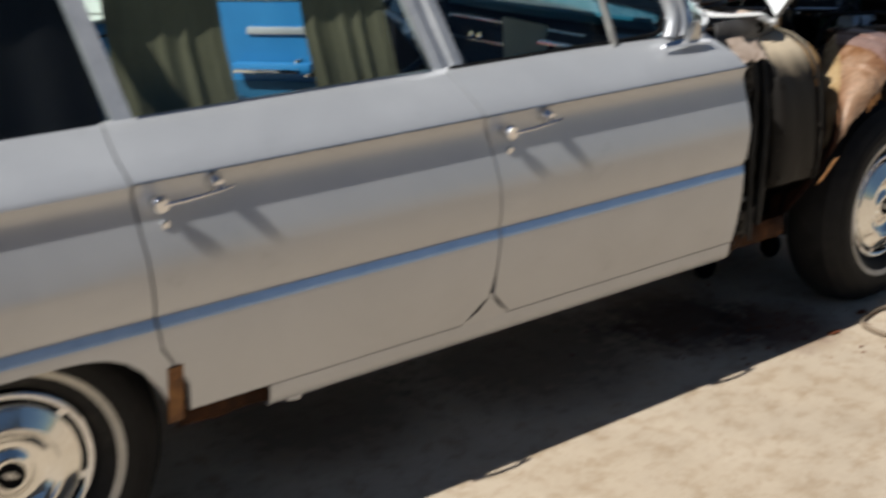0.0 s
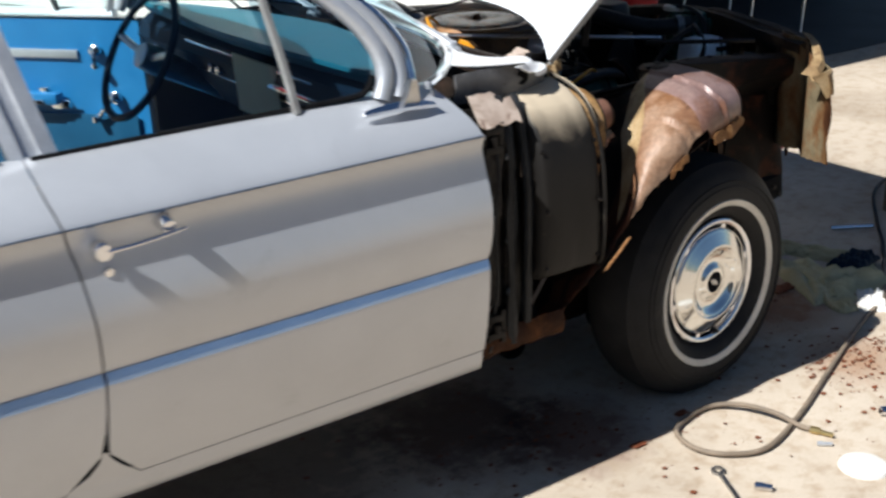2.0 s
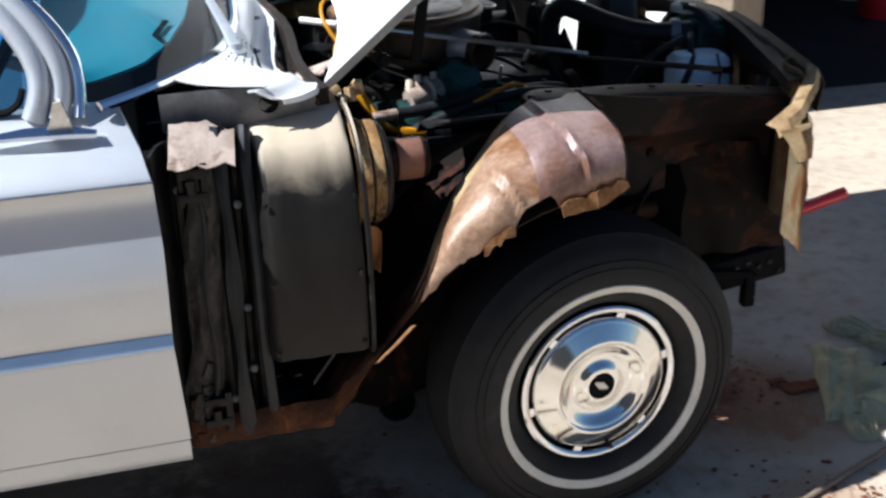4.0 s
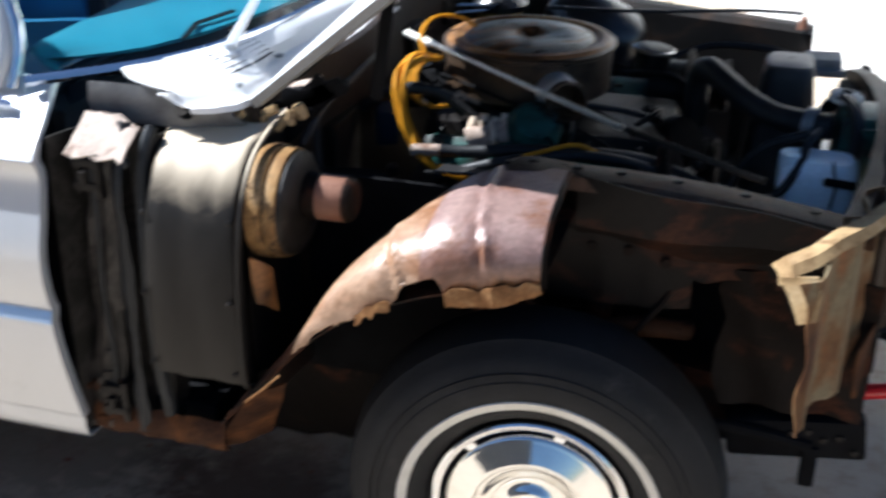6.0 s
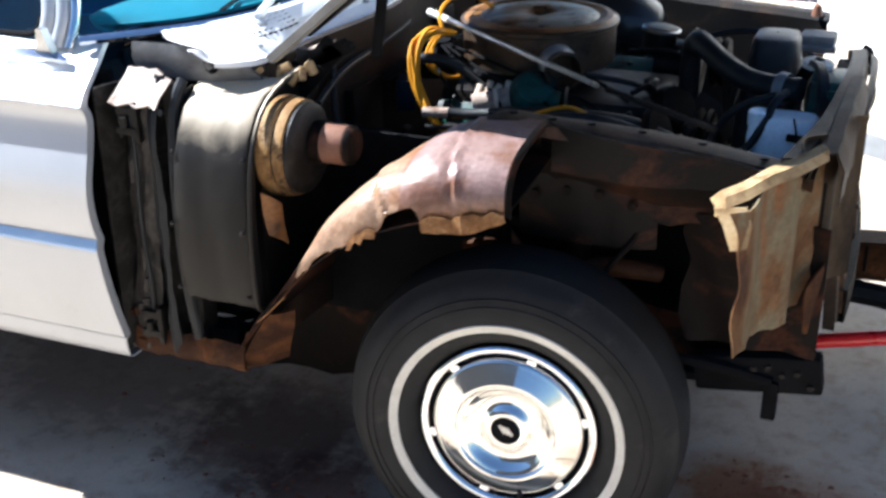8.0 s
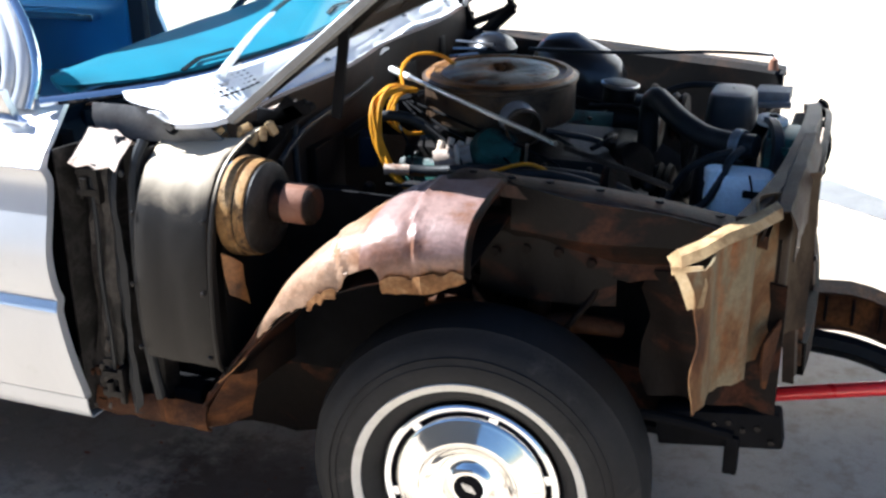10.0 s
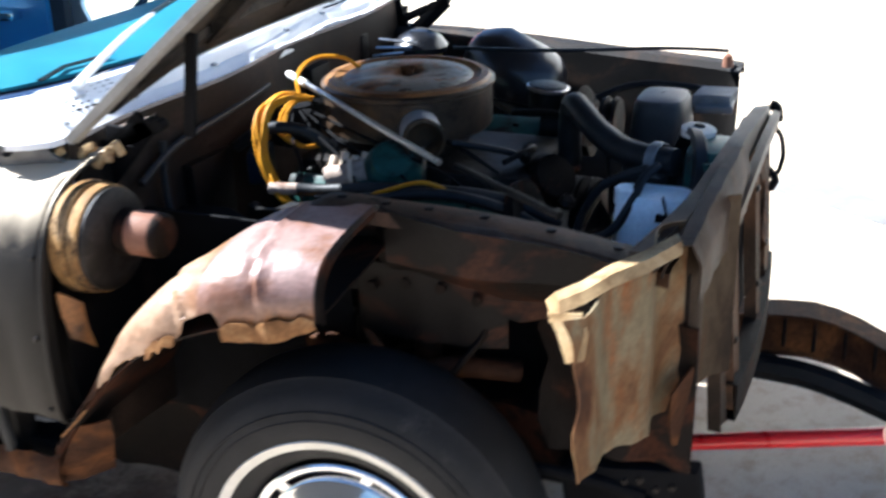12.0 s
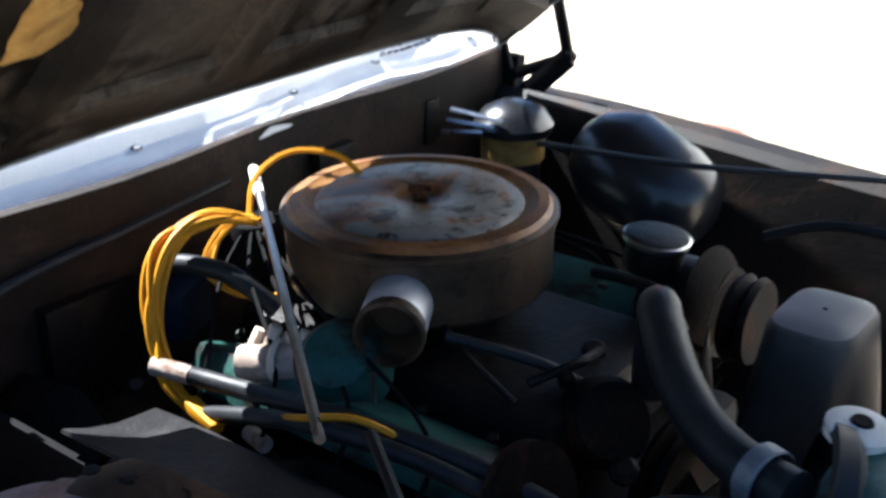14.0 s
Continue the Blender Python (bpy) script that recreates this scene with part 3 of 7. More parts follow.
# body showing between the curved lower door corners, over a dark gap
bm = B()
rows = []
for z in (0.424, 0.43, 0.437, 0.446, 0.455, 0.465, 0.475, 0.485, 0.495, 0.503):
    a, b = lerp_table(SEAM_MID_REAR, z) + 0.0012, lerp_table(SEAM_MID, z) - 0.0012
    rows.append([(a + (b - a) * k / 6, side_y(z) + 0.003, z) for k in range(7)])
sheet(bm, rows, 0.003)
part("lower_post", bm, PAINT, sedan)
bm = B()
sheet(bm, [[(x, side_y(z) + 0.034, z) for x in (-2.02, -1.95, -1.89, -1.85, -1.80, -1.74)] for z in (0.42, 0.46, 0.50, 0.55, 0.65, 0.8, 0.95)], 0.004)
part("door_gap", bm, BLACK, sedan)

# rear quarter with wheel arch
WHEEL_R = (-3.112, 0.352)


def arch(x):
    d = abs(x - WHEEL_R[0])
    return 0.43 if d > 0.345 else 0.632 - 0.19 * (d / 0.345) ** 5


for far in (False, True):
    bm = B()
    cols = [-4.45 + 0.06 * i for i in range(16)] + [-3.47, -3.457] + [-3.45 + 0.0342 * i for i in range(20)] + [-2.79, -2.773, -2.76]
    grid = []
    for z in ROWS:
        row = []
        for x in cols:
            zz = max(z, arch(x))
            end = lerp_table(SEAM_REAR, zz) - 0.003
            xx = min(x, end)
            y = side_y(zz) - 0.0035 * max(0.0, 1 - abs(zz - 0.79) / 0.03) * min(1, max(0, -2.8 - xx) / 0.2) + max(0.0, (-3.9 - xx)) ** 2 * 0.5
            row.append(Vector((xx, 2 * MID - y if far else y, zz)))
        grid.append(row)
    sheet(bm, grid)
    w = Vector((0, -0.02 if far else 0.02, 0))
    sheet(bm, [grid[0], [p + w for p in grid[0]]])
    sheet(bm, [[r[-1] for r in grid], [r[-1] + w for r in grid]])
    part("rear_quarter_panel", bm, PAINT, sedan, "silver rear quarter panel with a low wheel arch")
bm = B()
sheet(bm, [[(-2.778, side_y(z) - 0.003, z), (-2.762, side_y(z) - 0.005, z), (-2.742, side_y(z) - 0.003, z)] for z in (0.41, 0.46, 0.50, 0.53, 0.56)], 0.006)
part("arch_patch", bm, RIMRUST, sedan, "rusted-through arch edge")

# sill below the doors, with its hanging tab, and the bare rust behind
for far in (False, True):
    s = -1 if far else 1
    o = 2 * MID if far else 0
    bm = B()
    xx = [-2.52 + 0.1 * i for i in range(17)] + [-0.909]
    sheet(bm, [[(x, o + s * y, z) for x in xx] for z, y in ((0.4235, 0.050), (0.4225, 0.036), (0.40, 0.038), (0.378, 0.043), (0.371, 0.050), (0.371, 0.16))], 0.004)
    part("sill", bm, PAINT, sedan, "painted sill under the doors")
bm = B()
sheet(bm, [[(-2.485, 0.052, 0.420), (-2.41, 0.052, 0.425)], [(-2.478, 0.052, 0.39), (-2.418, 0.052, 0.395)], [(-2.465, 0.055, 0.358), (-2.43, 0.055, 0.352)]], 0.012, (0, 1, 0))
part("jack_tab", bm, PAINT, sedan)
bm = B()
sheet(bm, [[(x, 0.075 + 0.006 * math.sin(x * 41), z) for x in [-2.74 + 0.03 * i for i in range(9)]] for z in (0.43, 0.40, 0.372)], 0.01)
part("rusted_sill_end", bm, RUSTBROWN, sedan, "bare rusted inner sill")

# inner shell: floor pan, inner sides, firewall
for name, at, size, tilt in (("floor_pan", (-1.68, MID, 0.42), (2.04, 1.66, 0.05), 0), ("rear_pan", (-3.62, MID, 0.42), (1.82, 1.06, 0.05), 0), ("inner_side", (-1.83, 0.13, 0.70), (1.78, 0.04, 0.66), 0), ("inner_side", (-2.29, 2 * MID - 0.13, 0.70), (0.86, 0.04, 0.66), 0), ("inner_sill", (-1.40, 2 * MID - 0.10, 0.42), (0.92, 0.10, 0.07), 0), ("rear_wheelhouse", (-3.11, 0.43, 0.70), (0.96, 0.04, 0.56), 0), ("rear_wheelhouse", (-3.11, 2 * MID - 0.43, 0.70), (0.96, 0.04, 0.56), 0), ("wheelhouse_end", (-2.70, 0.29, 0.70), (0.03, 0.30, 0.56), 0), ("wheelhouse_end", (-3.55, 0.29, 0.70), (0.03, 0.30, 0.56), 0),
                             ("inner_quarter", (-4.0, 0.16, 0.72), (1.0, 0.04, 0.5), 0), ("inner_quarter", (-4.0, 2 * MID - 0.16, 0.72), (1.0, 0.04, 0.5), 0), ("tail_bulkhead", (-4.42, MID, 0.72), (0.05, 1.6, 0.6), 0),
                             ("cowl_side", (-0.80, 2 * MID - 0.15, 0.72), (0.46, 0.03, 0.62), 0), ("toe_board", (-0.72, MID, 0.62), (0.03, 1.5, 0.46), 12)):
    bm = B()
    box(bm, at, size, (0, tilt, 0), 0.004)
    part(name, bm, BLACK, sedan)
bm = B()
grid = []
for x in (-4.52, -4.45, -4.3, -4.1, -3.9, -3.75, -3.6):
    grid.append([Vector((x, MID + (0.79 - max(0, -3.9 - x) * 0.15) * math.sin(a), 1.05 + 0.045 * math.cos(a) - max(0, -4.3 - x) * 0.6)) for a in [radians(-90 + 12 * k) for k in range(16)]])
sheet(bm, grid, 0.004)
part("trunk_lid", bm, PAINT, sedan)
bm = B()
sheet(bm, [[(-4.5, 0.2 + 0.1 * k, z) for k in range(16)] for z in (0.5, 0.7, 0.9, 1.03)], 0.01)
part("tail_panel", bm, PAINT, sedan)
bm = B()
tube(bm, [(-4.3, 0.04, 0.55), (-4.5, 0.08, 0.55), (-4.58, 0.3, 0.55), (-4.62, MID, 0.55), (-4.58, 1.6, 0.55), (-4.5, 1.82, 0.55), (-4.3, 1.86, 0.55)], 0.06, 12, 48)
part("rear_bumper", bm, CHROME, sedan, "chrome rear bumper")

# bright moulding let into the ledge; reflected sky is put in as blue colour
for far in (False, True):
    for owner, xa, xb in ((front_door, fs, fe), (rear_door, rs, re_), (sedan, lambda z: -3.9, lambda z: lerp_table(SEAM_REAR, z) - 0.003)):
        bm = B()
        rows = []
        for z, y in ((0.6605, -0.0152), (0.666, -0.0146), (0.672, -0.0126), (0.678, -0.0104), (0.685, -0.0082)):
            rows.append([(xa(z) + 0.001 + (xb(z) - xa(z) - 0.002) * k / 20, 2 * MID - y if far else y, z) for k in range(21)])
        sheet(bm, rows, 0.002)
        strip = part("side_moulding", bm, MOULDING, owner if not far else far_door if owner is front_door else sedan, "bright side moulding coloured blue for the reflected sky")
        if far and owner is front_door:
            swung(strip)

# bright belt strip over the crease
for far in (False, True):
    for xa, xb in ((fs, fe), (rs, re_)):
        bm = B()
        pts = [(xa(0.986) + (xb(0.986) - xa(0.986)) * i / 14, (2 * MID if far else 0) + (-1 if far else 1) * (-0.0015), 0.984) for i in range(15)]
        tube(bm, pts, 0.0035, 6, curve=False)
        strip = part("crease_trim", bm, STEEL, far_door if far and xa is fs else sedan)
        if far and xa is fs:
            swung(strip)

# ---- roof, pillars and windows ----
TOP = 1.43


def roof_y(v):
    """Half width and height over the roof's cross section, v from -1 to 1."""
    return 0.60 * v, TOP + 0.055 * (1 - v * v)


bm = B()
grid = []
grid.append([Vector((-1.335 - 0.10 * abs(k / 8) ** 3, MID + 0.585 * k / 8, 1.481 - 0.05 * (k / 8) ** 2)) for k in range(-8, 9)])
grid.append([Vector((-1.36 - 0.10 * abs(k / 8) ** 3, MID + 0.59 * k / 8, 1.494 - 0.058 * (k / 8) ** 2)) for k in range(-8, 9)])
for i in range(13):
    x = -1.50 - 2.07 * i / 12
    drop = 0.05 * max(0, 2 * i / 12 - 1) ** 4
    grid.append([Vector((x, MID + roof_y(k / 8)[0], roof_y(k / 8)[1] + 0.012 - drop)) for k in range(-8, 9)])
sheet(bm, grid, -0.012)
part("roof", bm, PAINT, sedan, "silver painted roof")
bm = B()
sheet(bm, [[(-1.56 - 0.2 * i, MID + 0.59 * k / 6, TOP - 0.02 + 0.04 * (1 - (k / 6) ** 2)) for k in range(-6, 7)] for i in range(10)], 0.01)
part("headliner", bm, LINING, sedan)


def pillar(name, lowp, topp, w, far, ribs=True, material=None):
    bm = B()
    a, b = Vector(lowp), Vector(topp)
    if far:
        a.y, b.y = 2 * MID - a.y, 2 * MID - b.y
    s = -1 if far else 1
    offs = ((-w / 2, 0.03), (-w / 2, 0.0), (-w * 0.22, -0.004), (-w * 0.16, 0.006), (w * 0.1, 0.006), (w * 0.16, -0.004), (w / 2, 0.0), (w / 2, 0.03)) if ribs else ((-w / 2, 0.025), (-w / 2, 0), (w / 2, 0), (w / 2, 0.025))
    sheet(bm, [[p + Vector((dx, s * dy, 0)) for dx, dy in offs] for p in (a, a.lerp(b, 0.33), a.lerp(b, 0.66), b)])
    sheet(bm, [[p + Vector((dx, s * 0.03, 0)) for dx in (-w / 2, w / 2)] for p in (a, b)])
    return part(name, bm, material or ANODISED, sedan)


for far in (False, True):
    pillar("centre_pillar", (-1.868, 0.165, 1.07), (-1.935, 0.335, 1.435), 0.094, far)
    pillar("rear_pillar", (-2.745, 0.165, 1.07), (-2.80, 0.335, 1.435), 0.045, far, ribs=False)
    pillar("quarter_pillar", (-3.42, 0.165, 1.07), (-3.30, 0.335, 1.43), 0.30, far, ribs=False, material=PAINT)
    s, o = (-1, 2 * MID) if far else (1, 0)
    bm = B()
    tube(bm, [(-1.40, o + s * 0.318, 1.425), (-2.2, o + s * 0.335, 1.435), (-3.3, o + s * 0.335, 1.43)], 0.018, 8, 16)
    part("drip_rail", bm, ANODISED, sedan)
    # windscreen pillar: two bright ribs that curve back into the roof rail
    for k, (off, rad) in enumerate(((0.0, 0.021), (0.036, 0.019), (0.066, 0.012))):
        bm = B()
        tube(bm, [(-1.105 + off * 1.2, o + s * (0.135 - off * 0.2), 1.075), (-1.085 + off, o + s * 0.145, 1.13), (-1.095 + off, o + s * 0.165, 1.19), (-1.145 + off * 0.95, o + s * 0.20, 1.265),
                  (-1.235 + off * 0.8, o + s * 0.25, 1.34), (-1.38 + off * 0.5, o + s * 0.30, 1.405), (-1.55, o + s * 0.332, 1.435)], rad, 10, 40)
        part("windscreen_pillar", bm, (ANODISED, PAINT, CHROME)[k], sedan)
    # vent bar, window rims
    bm = B()
    tube(bm, [(-1.312, o + s * 0.145, 1.075), (-1.315, o + s * 0.20, 1.20), (-1.328, o + s * 0.285, 1.385)], 0.011, 6, 8)
    bar = part("vent_bar", bm, FLANGE, far_door if far else sedan)
    bm = B()
    tube(bm, [(-1.88, o + s * 0.160, 1.083), (-1.5, o + s * 0.160, 1.085), (-1.2, o + s * 0.152, 1.087), (-1.135, o + s * 0.148, 1.098), (-1.115, o + s * 0.150, 1.13)], 0.007, 6, 24)
    rim = part("window_rim", bm, CHROME if far else BLACK, far_door if far else sedan)
    if far:
        bm = B()
        tube(bm, [(-1.80, o + s * 0.150, 1.088), (-1.5, o + s * 0.150, 1.090), (-1.1, o + s * 0.142, 1.090)], 0.022, 8, 12)
        ledge = part("window_ledge", bm, HOODPAINT, far_door)
        bm = B()
        tube(bm, [(-1.115, o + s * 0.150, 1.10), (-1.10, o + s * 0.165, 1.18), (-1.16, o + s * 0.22, 1.29), (-1.30, o + s * 0.29, 1.385), (-1.45, o + s * 0.325, 1.42), (-1.87, o + s * 0.335, 1.428), (-1.83, o + s * 0.17, 1.09)], 0.014, 8, 48)
        for piece in (bar, rim, ledge, part("window_frame", bm, ANODISED, far_door)):
            swung(piece)
    bm = B()
    tube(bm, [(-1.935, o + s * 0.162, 1.084), (-2.72, o + s * 0.162, 1.084)], 0.006, 6, curve=False)
    part("window_rim", bm, STEEL, sedan)
    # panes
    for name, base, top in (("rear_door_pane", (-2.72, -1.915), (-2.78, -1.985)), ("quarter_pane", (-3.30, -2.765), (-3.2, -2.82)), ("front_door_pane", (-1.82, -1.32), (-1.89, -1.38))):
        bm = B()
        sheet(bm, [[(base[0] + (base[1] - base[0]) * u, o + s * 0.175, 1.075) for u in (0, 0.5, 1)], [(top[0] + (top[1] - top[0]) * u, o + s * 0.337, 1.425) for u in (0, 0.5, 1)]])
        if far and name == "front_door_pane":
            ob = swung(part(name, bm, GLASS, far_door))
        else:
            ob = part(name, bm, GLASS, sedan)
        ob.visible_shadow = False
    bm = B()
    sheet(bm, [[(-1.315, o + s * 0.155, 1.075), (-1.2, o + s * 0.155, 1.075), (-1.12, o + s * 0.15, 1.08)], [(-1.335, o + s * 0.20, 1.20), (-1.2, o + s * 0.20, 1.20), (-1.11, o + s * 0.17, 1.19)],
               [(-1.37, o + s * 0.29, 1.39), (-1.33, o + s * 0.28, 1.37), (-1.26, o + s * 0.262, 1.345)]])
    ob = swung(part("vent_pane", bm, GLASS, far_door)) if far else part("vent_pane", bm, SMOKED, sedan)
    ob.visible_shadow = False

WS_LOW = [(-1.0, 0.118, 1.098), (-0.93, 0.17, 1.102), (-0.86, 0.24, 1.104), (-0.80, 0.32, 1.106), (-0.75, 0.42, 1.109), (-0.71, 0.58, 1.112), (-0.69, 0.76, 1.114), (-0.685, MID, 1.115)]
WS_TOP = [(-1.43, 0.31, 1.425), (-1.40, 0.34, 1.435), (-1.375, 0.40, 1.445), (-1.355, 0.48, 1.455), (-1.34, 0.58, 1.465), (-1.33, 0.70, 1.473), (-1.325, 0.82, 1.478), (-1.322, MID, 1.48)]


def mirrored(ps):
    return [Vector(p) for p in ps] + [Vector((p[0], 2 * MID - p[1], p[2])) for p in ps[-2::-1]]


lo, hi = mirrored(WS_LOW), mirrored(WS_TOP)
bm = B()
sheet(bm, [[a.lerp(b, v) + Vector((0.07 * math.sin(v * 3.14), 0, 0.035 * math.sin(v * 3.14))) for a, b in zip(lo, hi)] for v in [i / 8 for i in range(9)]])
ws = part("windscreen", bm, TINTED, sedan, "teal-tinted wrap-round windscreen")
ws.visible_shadow = False
bm = B()
tube(bm, [p + Vector((0.01, -0.004, -0.004)) for p in lo], 0.011, 8, 60)
part("windscreen_trim", bm, CHROME, sedan, "bright trim round the windscreen")
bm = B()
sheet(bm, [[(-3.5, y, 1.09), (-3.35, y, 1.25), (-3.3, y, 1.42)] for y in [0.25 + 0.14 * k for k in range(11)]])
ob = part("rear_window", bm, GLASS, sedan)
ob.visible_shadow = False

# ---- cabin ----
bm = B()
grid = []
DASH_FRONT = [(0.25, -1.055), (0.30, -0.985), (0.38, -0.905), (0.53, -0.845), (0.77, -0.79), (MID, -0.77)]
DASH_REAR = [(0.25, -1.066), (0.30, -1.082), (0.50, -1.095), (0.73, -1.112), (MID, -1.12)]
for u in range(29):
    y = 0.25 + 1.40 * u / 28
    yy = min(y, 2 * MID - y)
    xf, xr = lerp_table(DASH_FRONT, yy), lerp_table(DASH_REAR, yy)
    pad = 0.012 * math.exp(-((y - 1.38) / 0.16) ** 2)
    grid.append([Vector((xf + (xr - xf) * f, y, 1.094 + 0.022 * math.sin(f * 1.75) + pad * f)) for f in (0.0, 0.2, 0.4, 0.6, 0.8, 0.93, 0.98)] + [Vector((xr, y, 1.105 + pad)), Vector((xr + 0.012, y, 1.09)), Vector((xr + 0.05, y, 1.07))])
sheet(bm, grid, -0.008)
part("dash_top", bm, TEAL, sedan, "turquoise padded dashboard top")
for y in (0.56, 1.34):
    bm = B()
    sheet(bm, [[(-0.862 + 0.03 * abs(k - 4) / 4, y - 0.12 + 0.03 * k, 1.1015 + 0.0005 * k) for k in range(9)], [(-0.874 + 0.03 * abs(k - 4) / 4, y - 0.12 + 0.03 * k, 1.1035 + 0.0005 * k) for k in range(9)]], 0.003, (0, 0, 1))
    part("defroster_slot", bm, BLACK, sedan)
bm = B()
sheet(bm, [[(-1.0 - 0.02 * d, y, 1.06), (-1.035 - 0.02 * d, y, 1.035), (-1.045 - 0.02 * d, y, 1.0), (-1.02 - 0.01 * d, y, 0.95), (-1.0, y, 0.90), (-0.93, y, 0.82)] for y, d in [(0.20 + 0.15 * k, abs(k / 5 - 1)) for k in range(11)]], 0.01)
dash = part("dashboard", bm, DARKBLUE, sedan, "dark blue dashboard with bright strips")
for z, x, w, h in ((1.028, -1.052, 1.30, 0.008), (0.985, -1.058, 0.52, 0.014), (0.945, -1.035, 1.30, 0.006)):
    bm = B()
    box(bm, (x, 0.40 + w * 0.35, z), (0.010, w * 0.8, h), (0, 12, 0), 0.002)
    part("dash_strip", bm, CHROME, dash)
bm = B()
box(bm, (-1.052, 0.48, 0.99), (0.012, 0.30, 0.055), (0, 0, 0), 0.004)
part("glovebox_door", bm, DARKBLUE, dash, "glovebox door in the dashboard")
for y in (1.12, 1.17, 1.60):
    bm = B()
    lathe(bm, [(0.014, 0.0), (0.014, 0.02), (0.010, 0.024), (0, 0.025)], (-1.04, y, 0.97), (-1, 0, 0), 12)
    part("dash_knob", bm, CHROME, dash)
bm = B()
box(bm, (-1.066, 0.85, 0.965), (0.006, 0.20, 0.17), (4, -6, 8), 0.002)
tagged(part("sheet_of_card", bm, CARD), "cream card propped against the dashboard", "card")
bm = B()
lathe(bm, [(0.205 + 0.012 * math.cos(a), 0.012 * math.sin(a)) for a in [radians(45 * k) for k in range(9)]], (-1.20, 1.37, 1.0), (-0.87, 0, 0.5), 40)
wheel = part("steering_wheel", bm, DARKBLUE, sedan, "dark blue thin-rimmed steering wheel")
bm = B()
for a in (20, 160):
    d = Vector((0.5 * math.sin(radians(a)) * 0.0, math.cos(radians(a)), 0)) * 0.2
    tube(bm, [(-1.17, 1.37, 0.98), (-1.18, 1.37 + d.y, 1.025)], 0.012, 8, curve=False)
lathe(bm, [(0, 0.03), (0.04, 0.02), (0.045, -0.02), (0.03, -0.3)], (-1.18, 1.37, 0.99), (-0.87, 0, 0.5), 16)
part("spokes", bm, STEEL, wheel)
bm = B()
for x in (-2.05, -3.05):
    box(bm, (x, MID, 0.66), (0.55, 1.46, 0.22), (0, -6, 0), 0.06)
    box(bm, (x - 0.33, MID, 0.80), (0.16, 1.46, 0.46), (0, -12, 0), 0.06)
part("bench_seats", bm, SEATBLUE, sedan, "blue vinyl bench seats")
bm = B()
box(bm, (-2.35, MID, 0.452), (2.75, 1.44, 0.008))
part("carpet", bm, BLUE, sedan, "blue carpet")
bm = B()
sheet(bm, [[(x, 1.73, z) for x in (-2.74, -2.33, -1.92)] for z in (0.45, 0.7, 0.9, 1.0, 1.075)], 0.03)
card = part("door_lining", bm, BLUE, sedan, "blue rear door lining with chrome strips")
bm = B()
box(bm, (-2.33, 1.695, 0.945), (0.62, 0.06, 0.03), (0, 0, 0), 0.01)
box(bm, (-2.33, 1.722, 1.035), (0.78, 0.012, 0.008))
part("armrest_trim", bm, CHROME, card)
# lining of the open door: upper panel, lower kick pad, armrest, pulls
bm = B()
sheet(bm, [[(x, 1.735 - 0.006 * (z > 0.78), z) for x in (-1.82, -1.40, -1.0)] for z in (0.45, 0.60, 0.745, 0.755, 0.9, 1.0, 1.075)], 0.03)
card = swung(part("door_lining", bm, BLUE, far_door, "blue vinyl door lining with chrome fittings"))
bm = B()
box(bm, (-1.44, 1.722, 0.605), (0.80, 0.008, 0.27), (0, 0, 0), 0.003)
swung(part("kick_pad", bm, SEATBLUE, card, "darker blue lower pad"))
bm = B()
box(bm, (-1.43, 1.722, 0.953), (0.37, 0.010, 0.030), (0, 0, 0), 0.003)
swung(part("trim_strip", bm, ANODISED, card))
bm = B()
box(bm, (-1.50, 1.695, 0.80), (0.36, 0.055, 0.045), (0, 0, 0), 0.016)
swung(part("armrest", bm, BLUE, card))
for c, size in (((-1.52, 1.666, 0.790), (0.30, 0.006, 0.016)), ((-1.32, 1.70, 0.778), (0.07, 0.02, 0.030)), ((-1.38, 1.70, 0.825), (0.035, 0.02, 0.025))):
    bm = B()
    box(bm, c, size, (0, 0, 0), 0.004)
    swung(part("armrest_trim", bm, CHROME, card))
for x, z, ex, ez in ((-1.173, 0.967, 0.012, -0.045), (-1.117, 0.805, -0.070, -0.075)):
    bm = B()
    lathe(bm, [(0.024, 0.0), (0.022, 0.012), (0.012, 0.02), (0, 0.021)], (x, 1.722, z), (0, -1, 0), 14)
    tube(bm, [(x, 1.705, z), (x + ex * 0.5, 1.695, z + ez * 0.5), (x + ex, 1.70, z + ez)], 0.008, 8)
    lathe(bm, [(0.0, -0.014), (0.012, -0.012), (0.014, 0.0), (0.012, 0.012), (0, 0.014)], (x + ex, 1.695, z + ez), (0, -1, 0), 12)
    swung(part("door_pull", bm, CHROME, card))
bm = B()
tube(bm, [(-1.22, 0.98, 0.45), (-1.24, 0.98, 0.8)], 0.012, 8, curve=False)
part("shift_pole", bm, STEEL, sedan)

# curtains hung inside the rear door window
for x0, x1, y in ((-2.70, -2.42, 0.26), (-2.20, -1.96, 0.26)):
    bm = B()
    n = 44
    sheet(bm, [[(x0 + (x1 - x0) * i / n + 0.01 * math.sin(z * 9), y + 0.10 * (z - 1.0) / 0.4 + 0.0025 * math.sin(i * 0.55 + 1.3 * math.sin(i * 0.23) + 0.6 * z) + 0.0006 * math.sin(i * 1.3 + z * 3), z) for i in range(n + 1)] for z in (0.72, 0.85, 1.0, 1.1, 1.2, 1.3, 1.40)], 0.002)
    tagged(part("curtain", bm, CURTAIN), "soft olive-brown curtain hung in the car window", "curtain", "curtains in the car")
bm = B()
